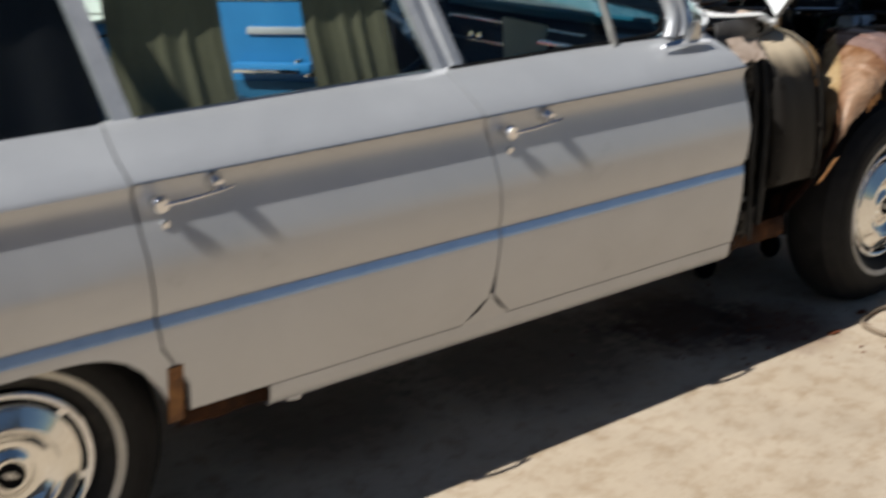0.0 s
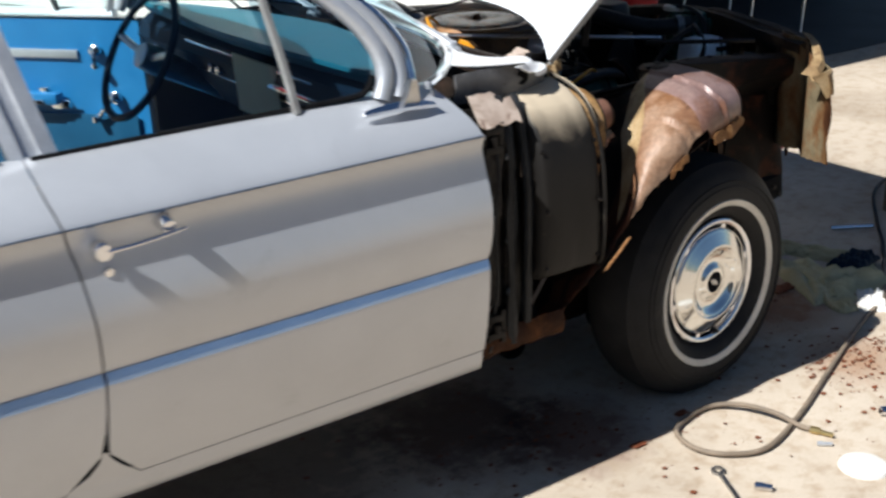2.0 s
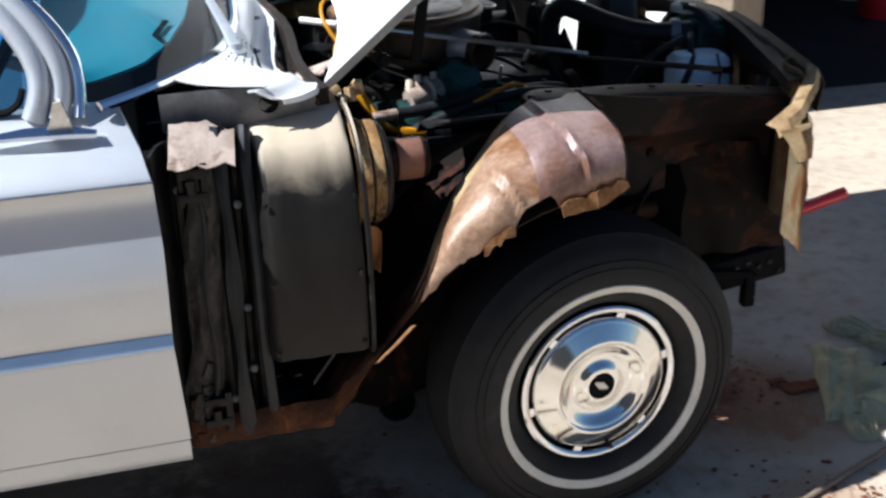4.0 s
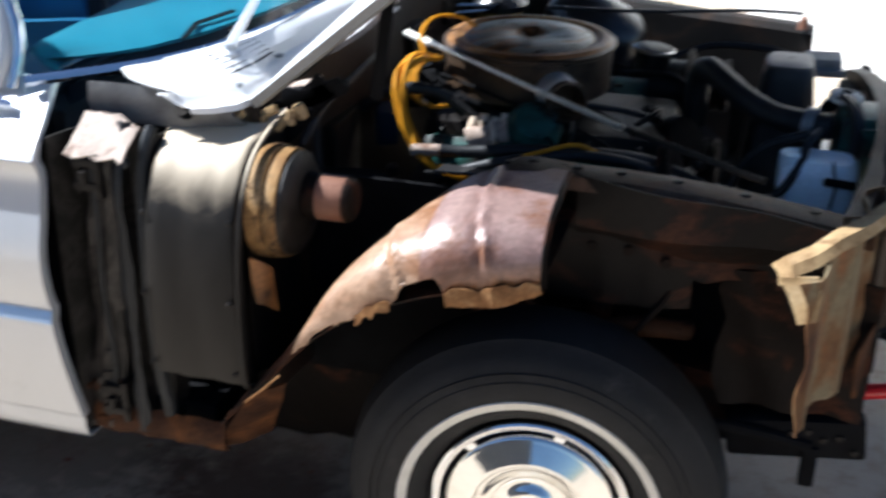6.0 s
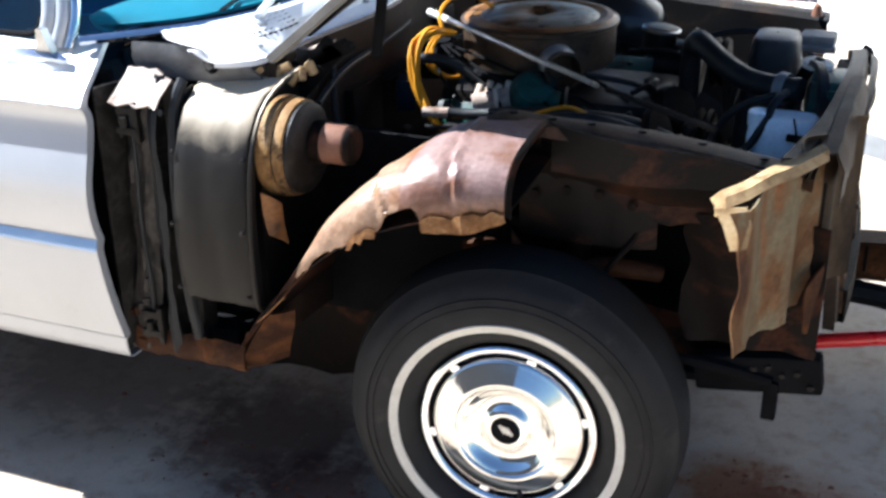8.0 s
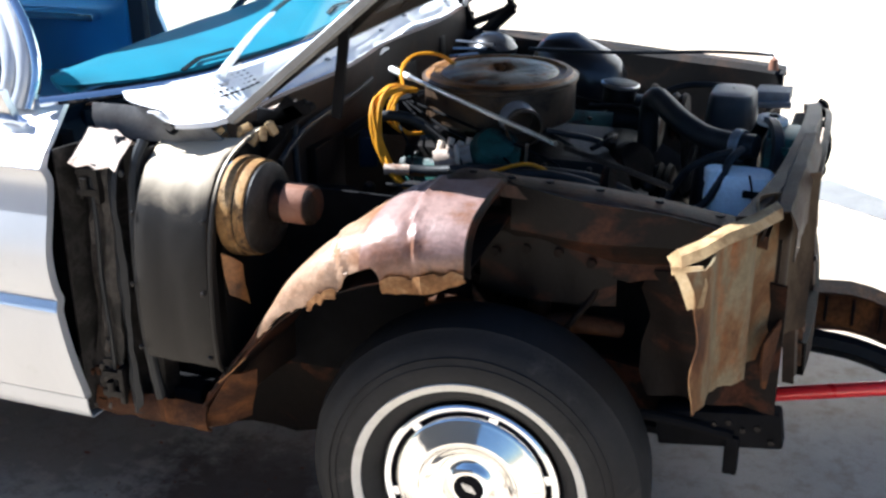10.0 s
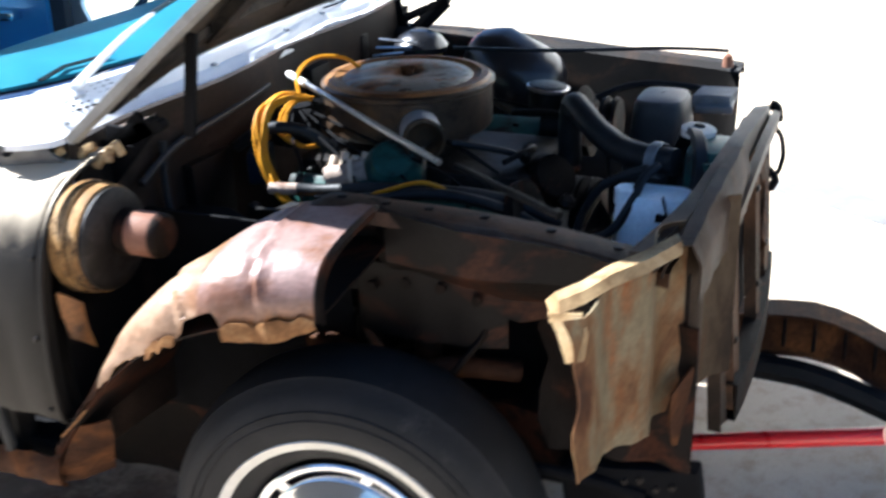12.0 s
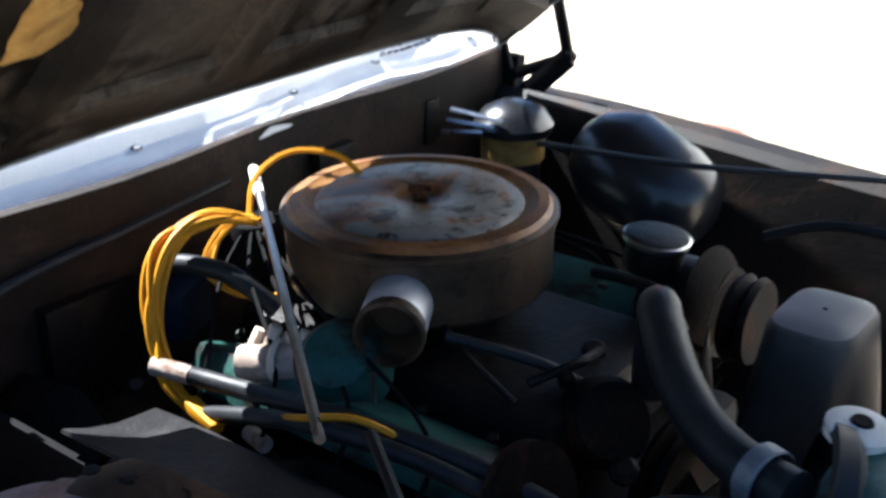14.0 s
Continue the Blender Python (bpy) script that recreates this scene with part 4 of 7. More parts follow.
sheet(bm, [[(-3.42 + 0.66 * i / 30, 0.25 + 0.10 * (z - 1.0) / 0.4 + 0.004 * math.sin(i * 0.9), z) for i in range(31)] for z in (0.72, 0.9, 1.05, 1.2, 1.40)], 0.002)
tagged(part("curtain", bm, DARKCURTAIN), "black curtain drawn behind the rear quarter glass", "curtain", "curtains in the car")
bm = B()
tube(bm, [(-2.76, 0.36, 1.405), (-1.93, 0.36, 1.405)], 0.006, 6, curve=False)
part("curtain_rod", bm, STEEL, sedan)

# ---- door handles, locks, mirror ----
for x in (-1.828, -2.76):
    d = front_door if x > -2 else rear_door
    bm = B()
    lathe(bm, [(0.0, -0.012), (0.016, -0.010), (0.021, 0.0), (0.019, 0.014), (0.012, 0.020), (0.012, 0.05)], (x, -0.03, 0.940), (0, 1, 0), 18)
    tube(bm, [(x, -0.032, 0.940), (x + 0.05, -0.042, 0.944), (x + 0.11, -0.042, 0.948), (x + 0.165, -0.036, 0.952)], 0.0085, 8, 16, taper=0.005, flat=0.7)
    lathe(bm, [(0.0, -0.004), (0.014, 0.0), (0.018, 0.02), (0.02, 0.055)], (x + 0.135, -0.03, 0.956), (0, 1, 0.15), 14)
    part("door_handle", bm, CHROME, d, "chrome pull handle with push button")
    bm = B()
    lathe(bm, [(0, -0.006), (0.009, -0.004), (0.011, 0.004), (0.011, 0.03)], (x + 0.014, -0.006, 0.888), (0, 1, 0), 14)
    part("lock", bm, CHROME, d)
bm = B()
sheet(bm, [[(-1.185, 0.078, 1.060), (-1.12, 0.070, 1.060), (-1.05, 0.066, 1.058), (-1.0, 0.072, 1.052)], [(-1.186, 0.084, 1.066), (-1.12, 0.090, 1.070), (-1.05, 0.092, 1.068), (-1.0, 0.084, 1.056)]], -0.009)
mirror = part("mirror_base", bm, CHROME, sedan, "chrome wing mirror foot on the door top")
bm = B()
sheet(bm, [[(-1.085, 0.078, 1.065), (-1.035, 0.078, 1.065)], [(-1.072, 0.072, 1.09), (-1.042, 0.072, 1.09)], [(-1.064, 0.066, 1.125), (-1.050, 0.066, 1.125)]], 0.022, (0, 1, 0))
part("mirror_stalk", bm, STEEL, mirror)

# ---- wheels ----
def road_wheel(name, centre, far, phase=-17.0, steer=0.0, camber=0.0):
    """A whitewalled wheel; centre lies in the plane of its white ring."""
    s = -1 if far else 1
    ax = Euler((radians(-camber) * s, 0, radians(steer))).to_matrix() @ Vector((0, -s, 0))
    at = Vector(centre) - ax * 0.125
    up = (Vector((0, 0, 1)) - ax * ax.z).normalized()
    fw = up.cross(-ax) * s
    bm = B()
    tread = [(0.190, 0.070), (0.200, 0.090), (0.214, 0.106), (0.232, 0.1165), (0.252, 0.1235), (0.275, 0.1250), (0.300, 0.1210), (0.322, 0.1120), (0.340, 0.0970), (0.352, 0.0800), (0.3575, 0.0760), (0.3600, 0.0660), (0.3675, 0.0400), (0.371, 0.0), (0.3675, -0.04), (0.352, -0.075), (0.30, -0.105), (0.24, -0.105), (0.19, -0.08)]
    lathe(bm, tread, at, ax, 96)
    for v in bm.verts:
        v.co.z = max(v.co.z, 0.001)
    tyre = part(name, bm, TYRE, sedan, "black whitewall tyre, dusty sidewall")
    bm = B()
    lathe(bm, [(0.2350, 0.1165), (0.2362, 0.1205), (0.2450, 0.1240), (0.2530, 0.1268), (0.2548, 0.1238)], at, ax, 96)
    part("whitewall_ring", bm, WHITEWALL, tyre, "narrow white ring")
    for rad, dep in ((0.290, 0.1235), (0.306, 0.1200)):
        bm = B()
        lathe(bm, [(rad, dep - 0.002), (rad + 0.001, dep + 0.0015), (rad + 0.0035, dep + 0.001), (rad + 0.0045, dep - 0.003)], at, ax, 96)
        part("sidewall_rib", bm, TYRE, tyre)
    bm = B()
    lathe(bm, [(0.216, 0.106), (0.208, 0.098), (0.200, 0.088), (0.190, 0.060), (0.17, 0.052), (0.06, 0.05), (0, 0.05)], at, ax, 64)
    part("rim", bm, RIMPAINT, tyre)
    cap = B()
    lathe(cap, [(0.183, 0.062), (0.190, 0.078), (0.193, 0.090), (0.1915, 0.096), (0.187, 0.0985), (0.181, 0.0975), (0.1755, 0.093), (0.1735, 0.082)], at, ax, 96)
    hubcap = part("hubcap", cap, CHROME, tyre, "chrome hubcap with slotted rim")
    bm = B()
    lathe(bm, [(0.176, 0.080), (0.166, 0.078), (0.156, 0.080)], at, ax, 72)
    part("slot_floor", bm, BLACK, hubcap)
    for k in range(6):
        a = radians(phase + 60 * k)
        d = fw * math.sin(a) + up * math.cos(a)
        bm = B()
        box(bm, (0, 0, 0), (0.022, 0.010, 0.013), (0, 0, 0), 0.003)
        bm.transform(Matrix.Translation(at + ax * 0.087 + d * 0.169) @ Matrix((d.cross(ax), -ax, d)).transposed().to_4x4())
        part("slot_tab", bm, CHROME, hubcap)
    bm = B()
    lathe(bm, [(0.1640, 0.078), (0.1635, 0.090), (0.1605, 0.0945), (0.1550, 0.0965), (0.1500, 0.0985), (0.1180, 0.1145), (0.1140, 0.1160), (0.1110, 0.1160), (0.1085, 0.1145), (0.1065, 0.1115), (0.1045, 0.1105), (0.1020, 0.1100), (0.0950, 0.1055), (0.0860, 0.0985), (0.0770, 0.0935), (0.0690, 0.0915), (0.0620, 0.0920), (0.0560, 0.0945), (0.0500, 0.0985), (0.0450, 0.1020), (0.0400, 0.1040), (0.0360, 0.1045), (0.0325, 0.1045)], at, ax, 96)
    part("cap_dish", bm, CAPMETAL, hubcap)
    bm = B()
    lathe(bm, [(0.0325, 0.1035), (0.030, 0.101), (0.026, 0.1005), (0.018, 0.102), (0, 0.103)], at, ax, 32)
    em = part("emblem", bm, BLACK, hubcap)
    bm = B()
    for k in range(3):
        box(bm, at + ax * 0.1035 + fw * ((k - 1) * 0.008) + up * ((k - 1) * 0.002), (0.007, 0.003, 0.022), (0, -35, 0), 0.001)
    part("emblem_shield", bm, STEEL, em)
    bm = B()
    tube(bm, [at + ax * 0.075 - up * 0.170 - fw * 0.03, at + ax * 0.104 - up * 0.170 - fw * 0.03], 0.006, 8, curve=False)
    part("valve", bm, RUBBER, tyre)
    return tyre


road_wheel("front_wheel", (-0.0025, 0.0745, 0.3454), False, steer=4.9, camber=1.2)
road_wheel("rear_wheel", (-3.112, 0.105, 0.352), False, 10.0)
road_wheel("far_front_wheel", (0.0, 2 * MID - 0.0745, 0.345), True, steer=4.9)
road_wheel("far_rear_wheel", (-3.112, 2 * MID - 0.105, 0.352), True)
for x in (0.0, -3.112):
    bm = B()
    tube(bm, [(x, 0.2, 0.35), (x, 1.7, 0.35)], 0.04, 10, curve=False)
    lathe(bm, [(0, 0.0), (0.14, 0.0), (0.14, 0.05), (0, 0.05)], (x, 0.28, 0.345), (0, 1, 0), 24)
    part("axle", bm, GREASE, sedan)

# ---- hood ----
HB, HW = Vector((-0.572, 0, 1.078)), Vector((0.772, 0, 0.636))
HN = Vector((-0.636, 0, 0.772))
HLEN = 1.36


def hood_pt(u, v, lift=0.0):
    """u from the hinge edge to the nose, v from -1 (near side) to 1."""
    half = 0.734 - 0.016 * u
    crown = (0.03 + 0.055 * min(1, 2 * u)) * (1 - abs(v) ** (3.5 - min(1, 2 * u)))
    back = 0.122 * (1 - v ** 6) * (1 - u)
    nose = -0.10 * max(0, u - 0.8) ** 2 * 10
    p = HB + HW * (u * HLEN + back) + HN * (crown + nose + lift)
    return Vector((p.x, MID - 0.03 + half * v, p.z))


nv, nu = 24, 18
top = [[hood_pt(u / nu, v / nv * 2 - 1) for v in range(nv + 1)] for u in range(nu + 1)]
bm = B()
sheet(bm, top, -0.004)
hood = part("hood", bm, HOODPAINT, sedan, "open silver hood with a dark oily underside")
for side in (0, -1):
    edge = [r[side] for r in top]
    bm = B()
    sheet(bm, [[p - HN * 0.001 for p in edge], [p - HN * 0.015 for p in edge], [p - HN * 0.018 + Vector((0, 0.02 if side == 0 else -0.02, 0)) for p in edge]], 0.003)
    part("hood_flange", bm, FLANGE, hood, "dull grey turned-in edge")
bm = B()
sheet(bm, [[p - HN * 0.001 for p in top[0]], [p - HN * 0.018 for p in top[0]]], 0.003)
part("hood_flange", bm, FLANGE, hood)
bm = B()
sheet(bm, [[hood_pt(0.005 + 0.99 * u / nu, (v / nv * 2 - 1) * 0.99, -0.012) for v in range(nv + 1)] for u in range(nu + 1)], -0.004)
part("hood_lining", bm, HOODUNDER, hood)
for v in (-0.62, -0.2, 0.22, 0.64):
    bm = B()
    sheet(bm, [[hood_pt(0.08 + 0.92 * u / 10, v + w, -0.016 - d) for w, d in ((-0.06, 0), (-0.045, 0.020), (0.045, 0.020), (0.06, 0))] for u in range(11)])
    part("hood_brace", bm, HOODUNDER, hood)
for u in (0.075, 0.5, 0.95):
    bm = B()
    sheet(bm, [[hood_pt(u + w, v / 8 * 1.9 - 0.95, -0.018 - d) for w, d in ((-0.04, 0), (-0.03, 0.012), (0.03, 0.012), (0.04, 0))] for v in range(9)])
    part("hood_brace", bm, HOODUNDER, hood)
for cu, cv, ru, rv in ((0.315, -0.74, 0.055, 0.045), (0.40, -0.58, 0.02, 0.02), (0.27, -0.71, 0.03, 0.06)):
    bm = B()
    lathe(bm, [(0, 0.012), (0.7, 0.010), (1.0, 0.0)], (0, 0, 0), (0, 0, 1), 22)
    for v in bm.verts:
        a = 1 + 0.35 * noise.noise(Vector((v.co.x * 1.7, v.co.y * 1.7, cu * 9)))
        v.co = hood_pt(cu + ru * v.co.x * a, cv + rv * v.co.y * a, -0.018 - v.co.z * 0.6)
    part("torn_insulation", bm, OCHRE, hood, "torn ochre insulation scrap")

for far in (False, True):
    s, o = (-1, 2 * MID) if far else (1, 0)
    y = 1.68 if far else 0.285
    bm = B()
    def bar(a, b, w=0.03):
        a, b = Vector((a[0], y, a[1])), Vector((b[0], y, b[1]))
        m = (a + b) / 2
        box(bm, m, ((b - a).length, 0.012, w), (0, -math.degrees(math.atan2((b - a).z, (b - a).x)), 0), 0.002)
    if far:
        bars = (((-0.60, 0.88), (-0.515, 0.965), 0.05), ((-0.525, 0.96), (-0.412, 1.066), 0.042), ((-0.548, 1.008), (-0.412, 1.066), 0.024), ((-0.412, 1.060), (-0.450, 1.20), 0.022), ((-0.540, 0.95), (-0.590, 1.11), 0.030))
        pins = ((-0.412, 1.066), (-0.545, 1.01), (-0.520, 0.968))
    else:
        bars = (((-0.60, 0.94), (-0.46, 1.09), 0.055), ((-0.62, 1.0), (-0.43, 1.09), 0.035), ((-0.365, 1.07), (-0.336, 1.262), 0.022), ((-0.535, 1.02), (-0.53, 1.075), 0.045), ((-0.585, 0.80), (-0.60, 1.02), 0.06))
        pins = ((-0.43, 1.085), (-0.59, 1.04), (-0.50, 1.03))
    for a, b, w in bars:
        bar(a, b, w)
    for x, z in pins:
        lathe(bm, [(0, -0.012), (0.012, -0.012), (0.012, 0.012), (0, 0.012)], (x, y, z), (0, 1, 0), 10)
    part("hood_hinge", bm, BLACK, sedan, "black folding hood hinge")

# ---- cowl and firewall ----
bm = B()


def cowl_front(y):
    d = abs(y - MID) / 0.76
    return -0.625 + 0.03 * math.cos(d * 5.0) + 0.02 * d
def ws_x(y):
    yy = y if y <= MID else 2 * MID - y
    return lerp_table([(p[1], p[0]) for p in WS_LOW], yy)
TONGUE_REAR = [(0.128, -0.70), (0.14, -0.745), (0.165, -0.80), (0.21, -0.845), (0.26, -0.87)]
TONGUE_FRONT = [(0.128, -0.68), (0.138, -0.645), (0.175, -0.612), (0.25, -0.595), (0.30, -0.55)]
def cowl_z(y, f):
    yy = min(y, 2 * MID - y)
    nose = lerp_table([(0.128, 1.088), (0.20, 1.086), (0.32, 1.055), (0.45, 1.042)], yy) + 0.032 * math.exp(-((y - 1.15) / 0.5) ** 2) * min(1, max(0, yy - 0.2) / 0.3)
    back = 1.100 + 0.014 * min(1, max(0, yy - 0.2) / 0.5)
    return back + (nose - back) * f ** 1.4
def cowl_span(y):
    yy = min(y, 2 * MID - y)
    rear = max(ws_x(y) + 0.012, lerp_table(TONGUE_REAR, yy)) if yy < 0.25 else ws_x(y) + 0.012
    return rear, min(cowl_front(y), lerp_table(TONGUE_FRONT, yy))
grid = []
for y in [0.128, 0.133, 0.142, 0.155, 0.172, 0.195] + [0.22 + (2 * MID - 0.44) * i / 44 for i in range(45)] + [2 * MID - q for q in (0.195, 0.172, 0.155, 0.142, 0.133, 0.128)]:
    xw, xf = cowl_span(y)
    wave = 0.004 * noise.noise(Vector((y * 9, 1.0, 0))) + 0.003 * noise.noise(Vector((y * 21, 2.0, 0)))
    xf += 0.007 * noise.noise(Vector((y * 13, 4.0, 0)))
    roll = 0.014 + 0.006 * noise.noise(Vector((y * 7, 8.0, 0)))
    zf = cowl_z(y, 1) + wave
    step = 0.010 * noise.noise(Vector((y * 5, 11.0, 0))) + 0.004 * noise.noise(Vector((y * 15, 3.0, 0))) - max(0.0, 0.3 - y) * 0.1
    grid.append([Vector((xw + (xf - xw) * f, y, cowl_z(y, f) + wave * f)) for f in (0, 0.2, 0.4, 0.55)] + [Vector((xf - 0.026 + step, y, zf + 0.008)), Vector((xf - 0.016 + step * 0.8, y, zf + 0.003)), Vector((xf - 0.011 + step * 0.7, y, zf - 0.002)), Vector((xf - 0.002, y, zf - 0.013)), Vector((xf + 0.006, y, zf - 0.015)), Vector((xf + 0.006 + roll, y, zf - 0.016)), Vector((xf + 0.008 + roll, y, zf - 0.025))])
sheet(bm, grid, -0.004)
cowl = part("cowl_panel", bm, PAINT_COWL, sedan, "weathered silver cowl with air-intake slots")
for side in (0, 1):
    for r in range(5):
        for k in range(22 - 8 * side):
            f = 0.24 + 0.11 * r
            y = 0.27 + 0.022 * k
            if side:
                y = 2 * MID - y
            xw, xf = ws_x(y) + 0.012, cowl_front(y)
            if xf - xw < 0.075:
                continue
            bm = B()
            box(bm, (xw + (xf - xw) * f, y, cowl_z(y, f) + 0.0025), (min(0.008, (xf - xw) * 0.06), 0.013, 0.003), (0, 4, 0))
            part("intake_slot", bm, BLACK, cowl, smooth=False)
for y in (0.40, 1.14):
    bm = B()
    lathe(bm, [(0.022, 0), (0.022, 0.012), (0.012, 0.018), (0.01, 0.03), (0, 0.031)], (-0.715, y, 1.085), (0, 0, 1), 14)
    tube(bm, [(-0.715, y, 1.105), (-0.722, y + 0.06, 1.125), (-0.745, y + 0.22, 1.165), (-0.765, y + 0.36, 1.188)], 0.014, 8, 14, taper=0.008, flat=0.6)
    arm = part("wiper_arm", bm, ANODISED, sedan, "dull bright wiper arm")
    bm = B()
    tube(bm, [(-0.765, y + 0.35, 1.188), (-0.79, y + 0.50, 1.200), (-0.81, y + 0.68, 1.205)], 0.006, 6, 8)
    tube(bm, [(-0.85, y + 0.48, 1.216), (-0.83, y + 0.68, 1.205), (-0.84, y + 0.90, 1.190)], 0.006, 6, 10)
    tube(bm, [(-0.845, y + 0.52, 1.226), (-0.81, y + 0.68, 1.218), (-0.835, y + 0.86, 1.20)], 0.004, 6, 10)
    part("wiper_blade", bm, RUBBER, arm)
bm = B()
sheet(bm, [[(-0.637 + 0.125 * k / 8, 0.325 + 0.012 * math.sin(k * 1.9) + 0.055 * q, 1.036 + 0.036 * k / 8 + 0.004 * math.sin(k * 2.3 + q)) for k in range(9)] for q in (0, 0.5, 1)], 0.004)
part("bent_flange", bm, PALESCRAP, sedan, "bent pale flange by the hood hinge")
bm = B()
sheet(bm, [[(-0.585 + 0.012 * math.sin(y * 9 + z * 7), y, z) for y in [0.2 + 0.1 * k for k in range(16)]] for z in (0.42, 0.55, 0.68, 0.80, 0.92, 1.0, 1.062)], -0.02)
wall = part("firewall", bm, FIREWALL, sedan, "grimy dark brown firewall")
for y, z, sx, sz in ((1.15, 0.93, 0.10, 0.12), (1.42, 0.97, 0.04, 0.09), (0.62, 0.82, 0.16, 0.18)):
    bm = B()
    box(bm, (-0.565, y, z), (0.03, sx, sz), (0, 0, 0), 0.006)
    part("firewall_plate", bm, GREASE, wall)
for y in (0.26, 0.52, 0.78, 1.12, 1.38, 1.64):
    bm = B()
    lathe(bm, [(0.009, 0), (0.009, 0.004), (0.004, 0.006), (0, 0.006)], (cowl_front(y) - 0.018, y, cowl_z(y, 0.85)), (0, 0, 1), 8)
    part("cowl_screw", bm, GREYMETAL, cowl)
# side of the plenum next to the door, with a round hole
bm = B()
sheet(bm, [[(-0.885, 0.16, 1.092), (-0.80, 0.165, 1.092), (-0.70, 0.165, 1.088), (-0.62, 0.185, 1.078)], [(-0.885, 0.155, 1.062), (-0.80, 0.155, 1.062), (-0.70, 0.155, 1.056), (-0.60, 0.175, 1.05)], [(-0.885, 0.17, 1.02), (-0.80, 0.165, 1.02), (-0.70, 0.165, 1.02), (-0.58, 0.20, 1.02)]], 0.006)
plenum = part("plenum_side", bm, PLENUM, sedan, "dull dark grey plenum side with a drain hole")
bm = B()
lathe(bm, [(0, 0.0), (0.016, 0.0), (0.018, 0.004)], (-0.685, 0.153, 1.058), (0, -1, 0), 16)
part("drain_hole", bm, BLACK, plenum)
for k in range(9):
    bm = B()
    box(bm, (-0.64 + 0.018 * k, 0.19 + 0.006 * k, 1.035 + 0.012 * ((k * 7) % 3 - 1)), (0.016, 0.03, 0.018), (10 * k, 25 * k, 30 * k), 0.003)
    part("caulk_lump", bm, DUSTTAN, sedan, "crumbling tan caulk" if k == 0 else "")

# ---- stripped front end, near side ----
rnd = random.Random(7)
bm = B()
sheet(bm, [[(-0.91, 0.19, z), (-0.80, 0.20, z), (-0.70, 0.21, z), (-0.62, 0.24, z)] for z in (0.37, 0.6, 0.8, 1.03)], 0.01)
part("cowl_side", bm, BLACK, sedan)
bm = B()
box(bm, (-0.05, 0.95, 0.31), (1.0, 0.86, 0.02), (0, 0, 0), 0.004)
part("splash_pan", bm, BLACK, sedan)
# door post: grimy channel with ribs, hinges and a torn tan bracket
bm = B()
sheet(bm, [[(-0.915, 0.045, z), (-0.90, 0.10, z), (-0.885, 0.125, z), (-0.85, 0.115 + 0.008 * math.sin(z * 30), z), (-0.82, 0.09, z), (-0.808, 0.088, z), (-0.795, 0.12, z), (-0.765, 0.135, z), (-0.752, 0.10, z), (-0.735, 0.10, z), (-0.725, 0.14, z)] for z in [0.385 + 0.035 * k for k in range(19)]], 0.006)
post = part("door_post", bm, POST, sedan, "grimy black door post left bare")
bm = B()
sheet(bm, [[(-0.905 + 0.024 * k, 0.066 + 0.004 * math.sin(k * 2.2) + dy, z + 0.006 * noise.noise(Vector((k * 0.7, z * 9, 2.0)))) for k in range(13)] for z, dy in ((0.440, 0.012), (0.425, 0.004), (0.405, 0.0), (0.388, 0.004), (0.376, 0.02))], 0.008)
part("rusted_foot", bm, RUSTBROWN, post, "rusted foot of the door post")
for zc in (0.985, 0.50):
    bm = B()
    box(bm, (-0.848, 0.075, zc - 0.06), (0.055, 0.05, 0.018), (0, 0, 0), 0.004)
    box(bm, (-0.848, 0.075, zc - 0.015), (0.05, 0.045, 0.02), (0, 0, 0), 0.004)
    box(bm, (-0.825, 0.078, zc - 0.04), (0.014, 0.05, 0.09), (0, 0, 0), 0.003)
    box(bm, (-0.868, 0.078, zc - 0.04), (0.010, 0.04, 0.08), (0, 0, 0), 0.003)
    lathe(bm, [(0, -0.012), (0.009, -0.012), (0.009, 0.012), (0, 0.012)], (-0.85, 0.05, zc - 0.04), (0, 0, 1), 10)
    part("hinge", bm, GREASE, post, "greasy door hinge")
# caked plate down the middle of the post, lumpy and torn at its edges
bm = B()
rows = []
for k in range(23):
    z = 0.405 + 0.028 * k
    xl = lerp_table([(0.40, -0.925), (0.52, -0.905), (0.60, -0.882), (0.80, -0.878), (0.95, -0.850), (1.03, -0.835)], z) + 0.006 * noise.noise(Vector((z * 23, 1, 0)))
    xr = lerp_table([(0.40, -0.835), (0.60, -0.822), (0.82, -0.806), (1.03, -0.790)], z) + 0.006 * noise.noise(Vector((z * 19, 7, 0)))
    rows.append([Vector((xl + (xr - xl) * i / 8, 0.078 + 0.03 * (z > 0.96) * (z - 0.96) / 0.07 - 0.010 * math.sin(i / 8 * math.pi) + 0.010 * noise.noise(Vector((i * 0.6, z * 16, 3))) + 0.005 * noise.noise(Vector((i * 1.7, z * 41, 9))), z)) for i in range(9)])
sheet(bm, rows, 0.006, (0, 1, 0))
part("post_plate", bm, GRIME, post, "caked grey-brown plate on the door post")
for k in range(16):
    bm = B()
    x, z = -0.935 + 0.125 * rnd.random(), (0.47 + 0.09 * rnd.random()) if k < 10 else (0.39 + 0.05 * rnd.random())
    box(bm, (x, 0.062 + 0.012 * rnd.random(), z), (0.010 + 0.016 * rnd.random(), 0.012, 0.012 + 0.022 * rnd.random()), (20 * rnd.random(), 25 * rnd.random(), 30 * rnd.random()), 0.003)
    part("caked_lump", bm, GRIME if k % 3 else RUSTBROWN, post)
bm = B()
rows = []
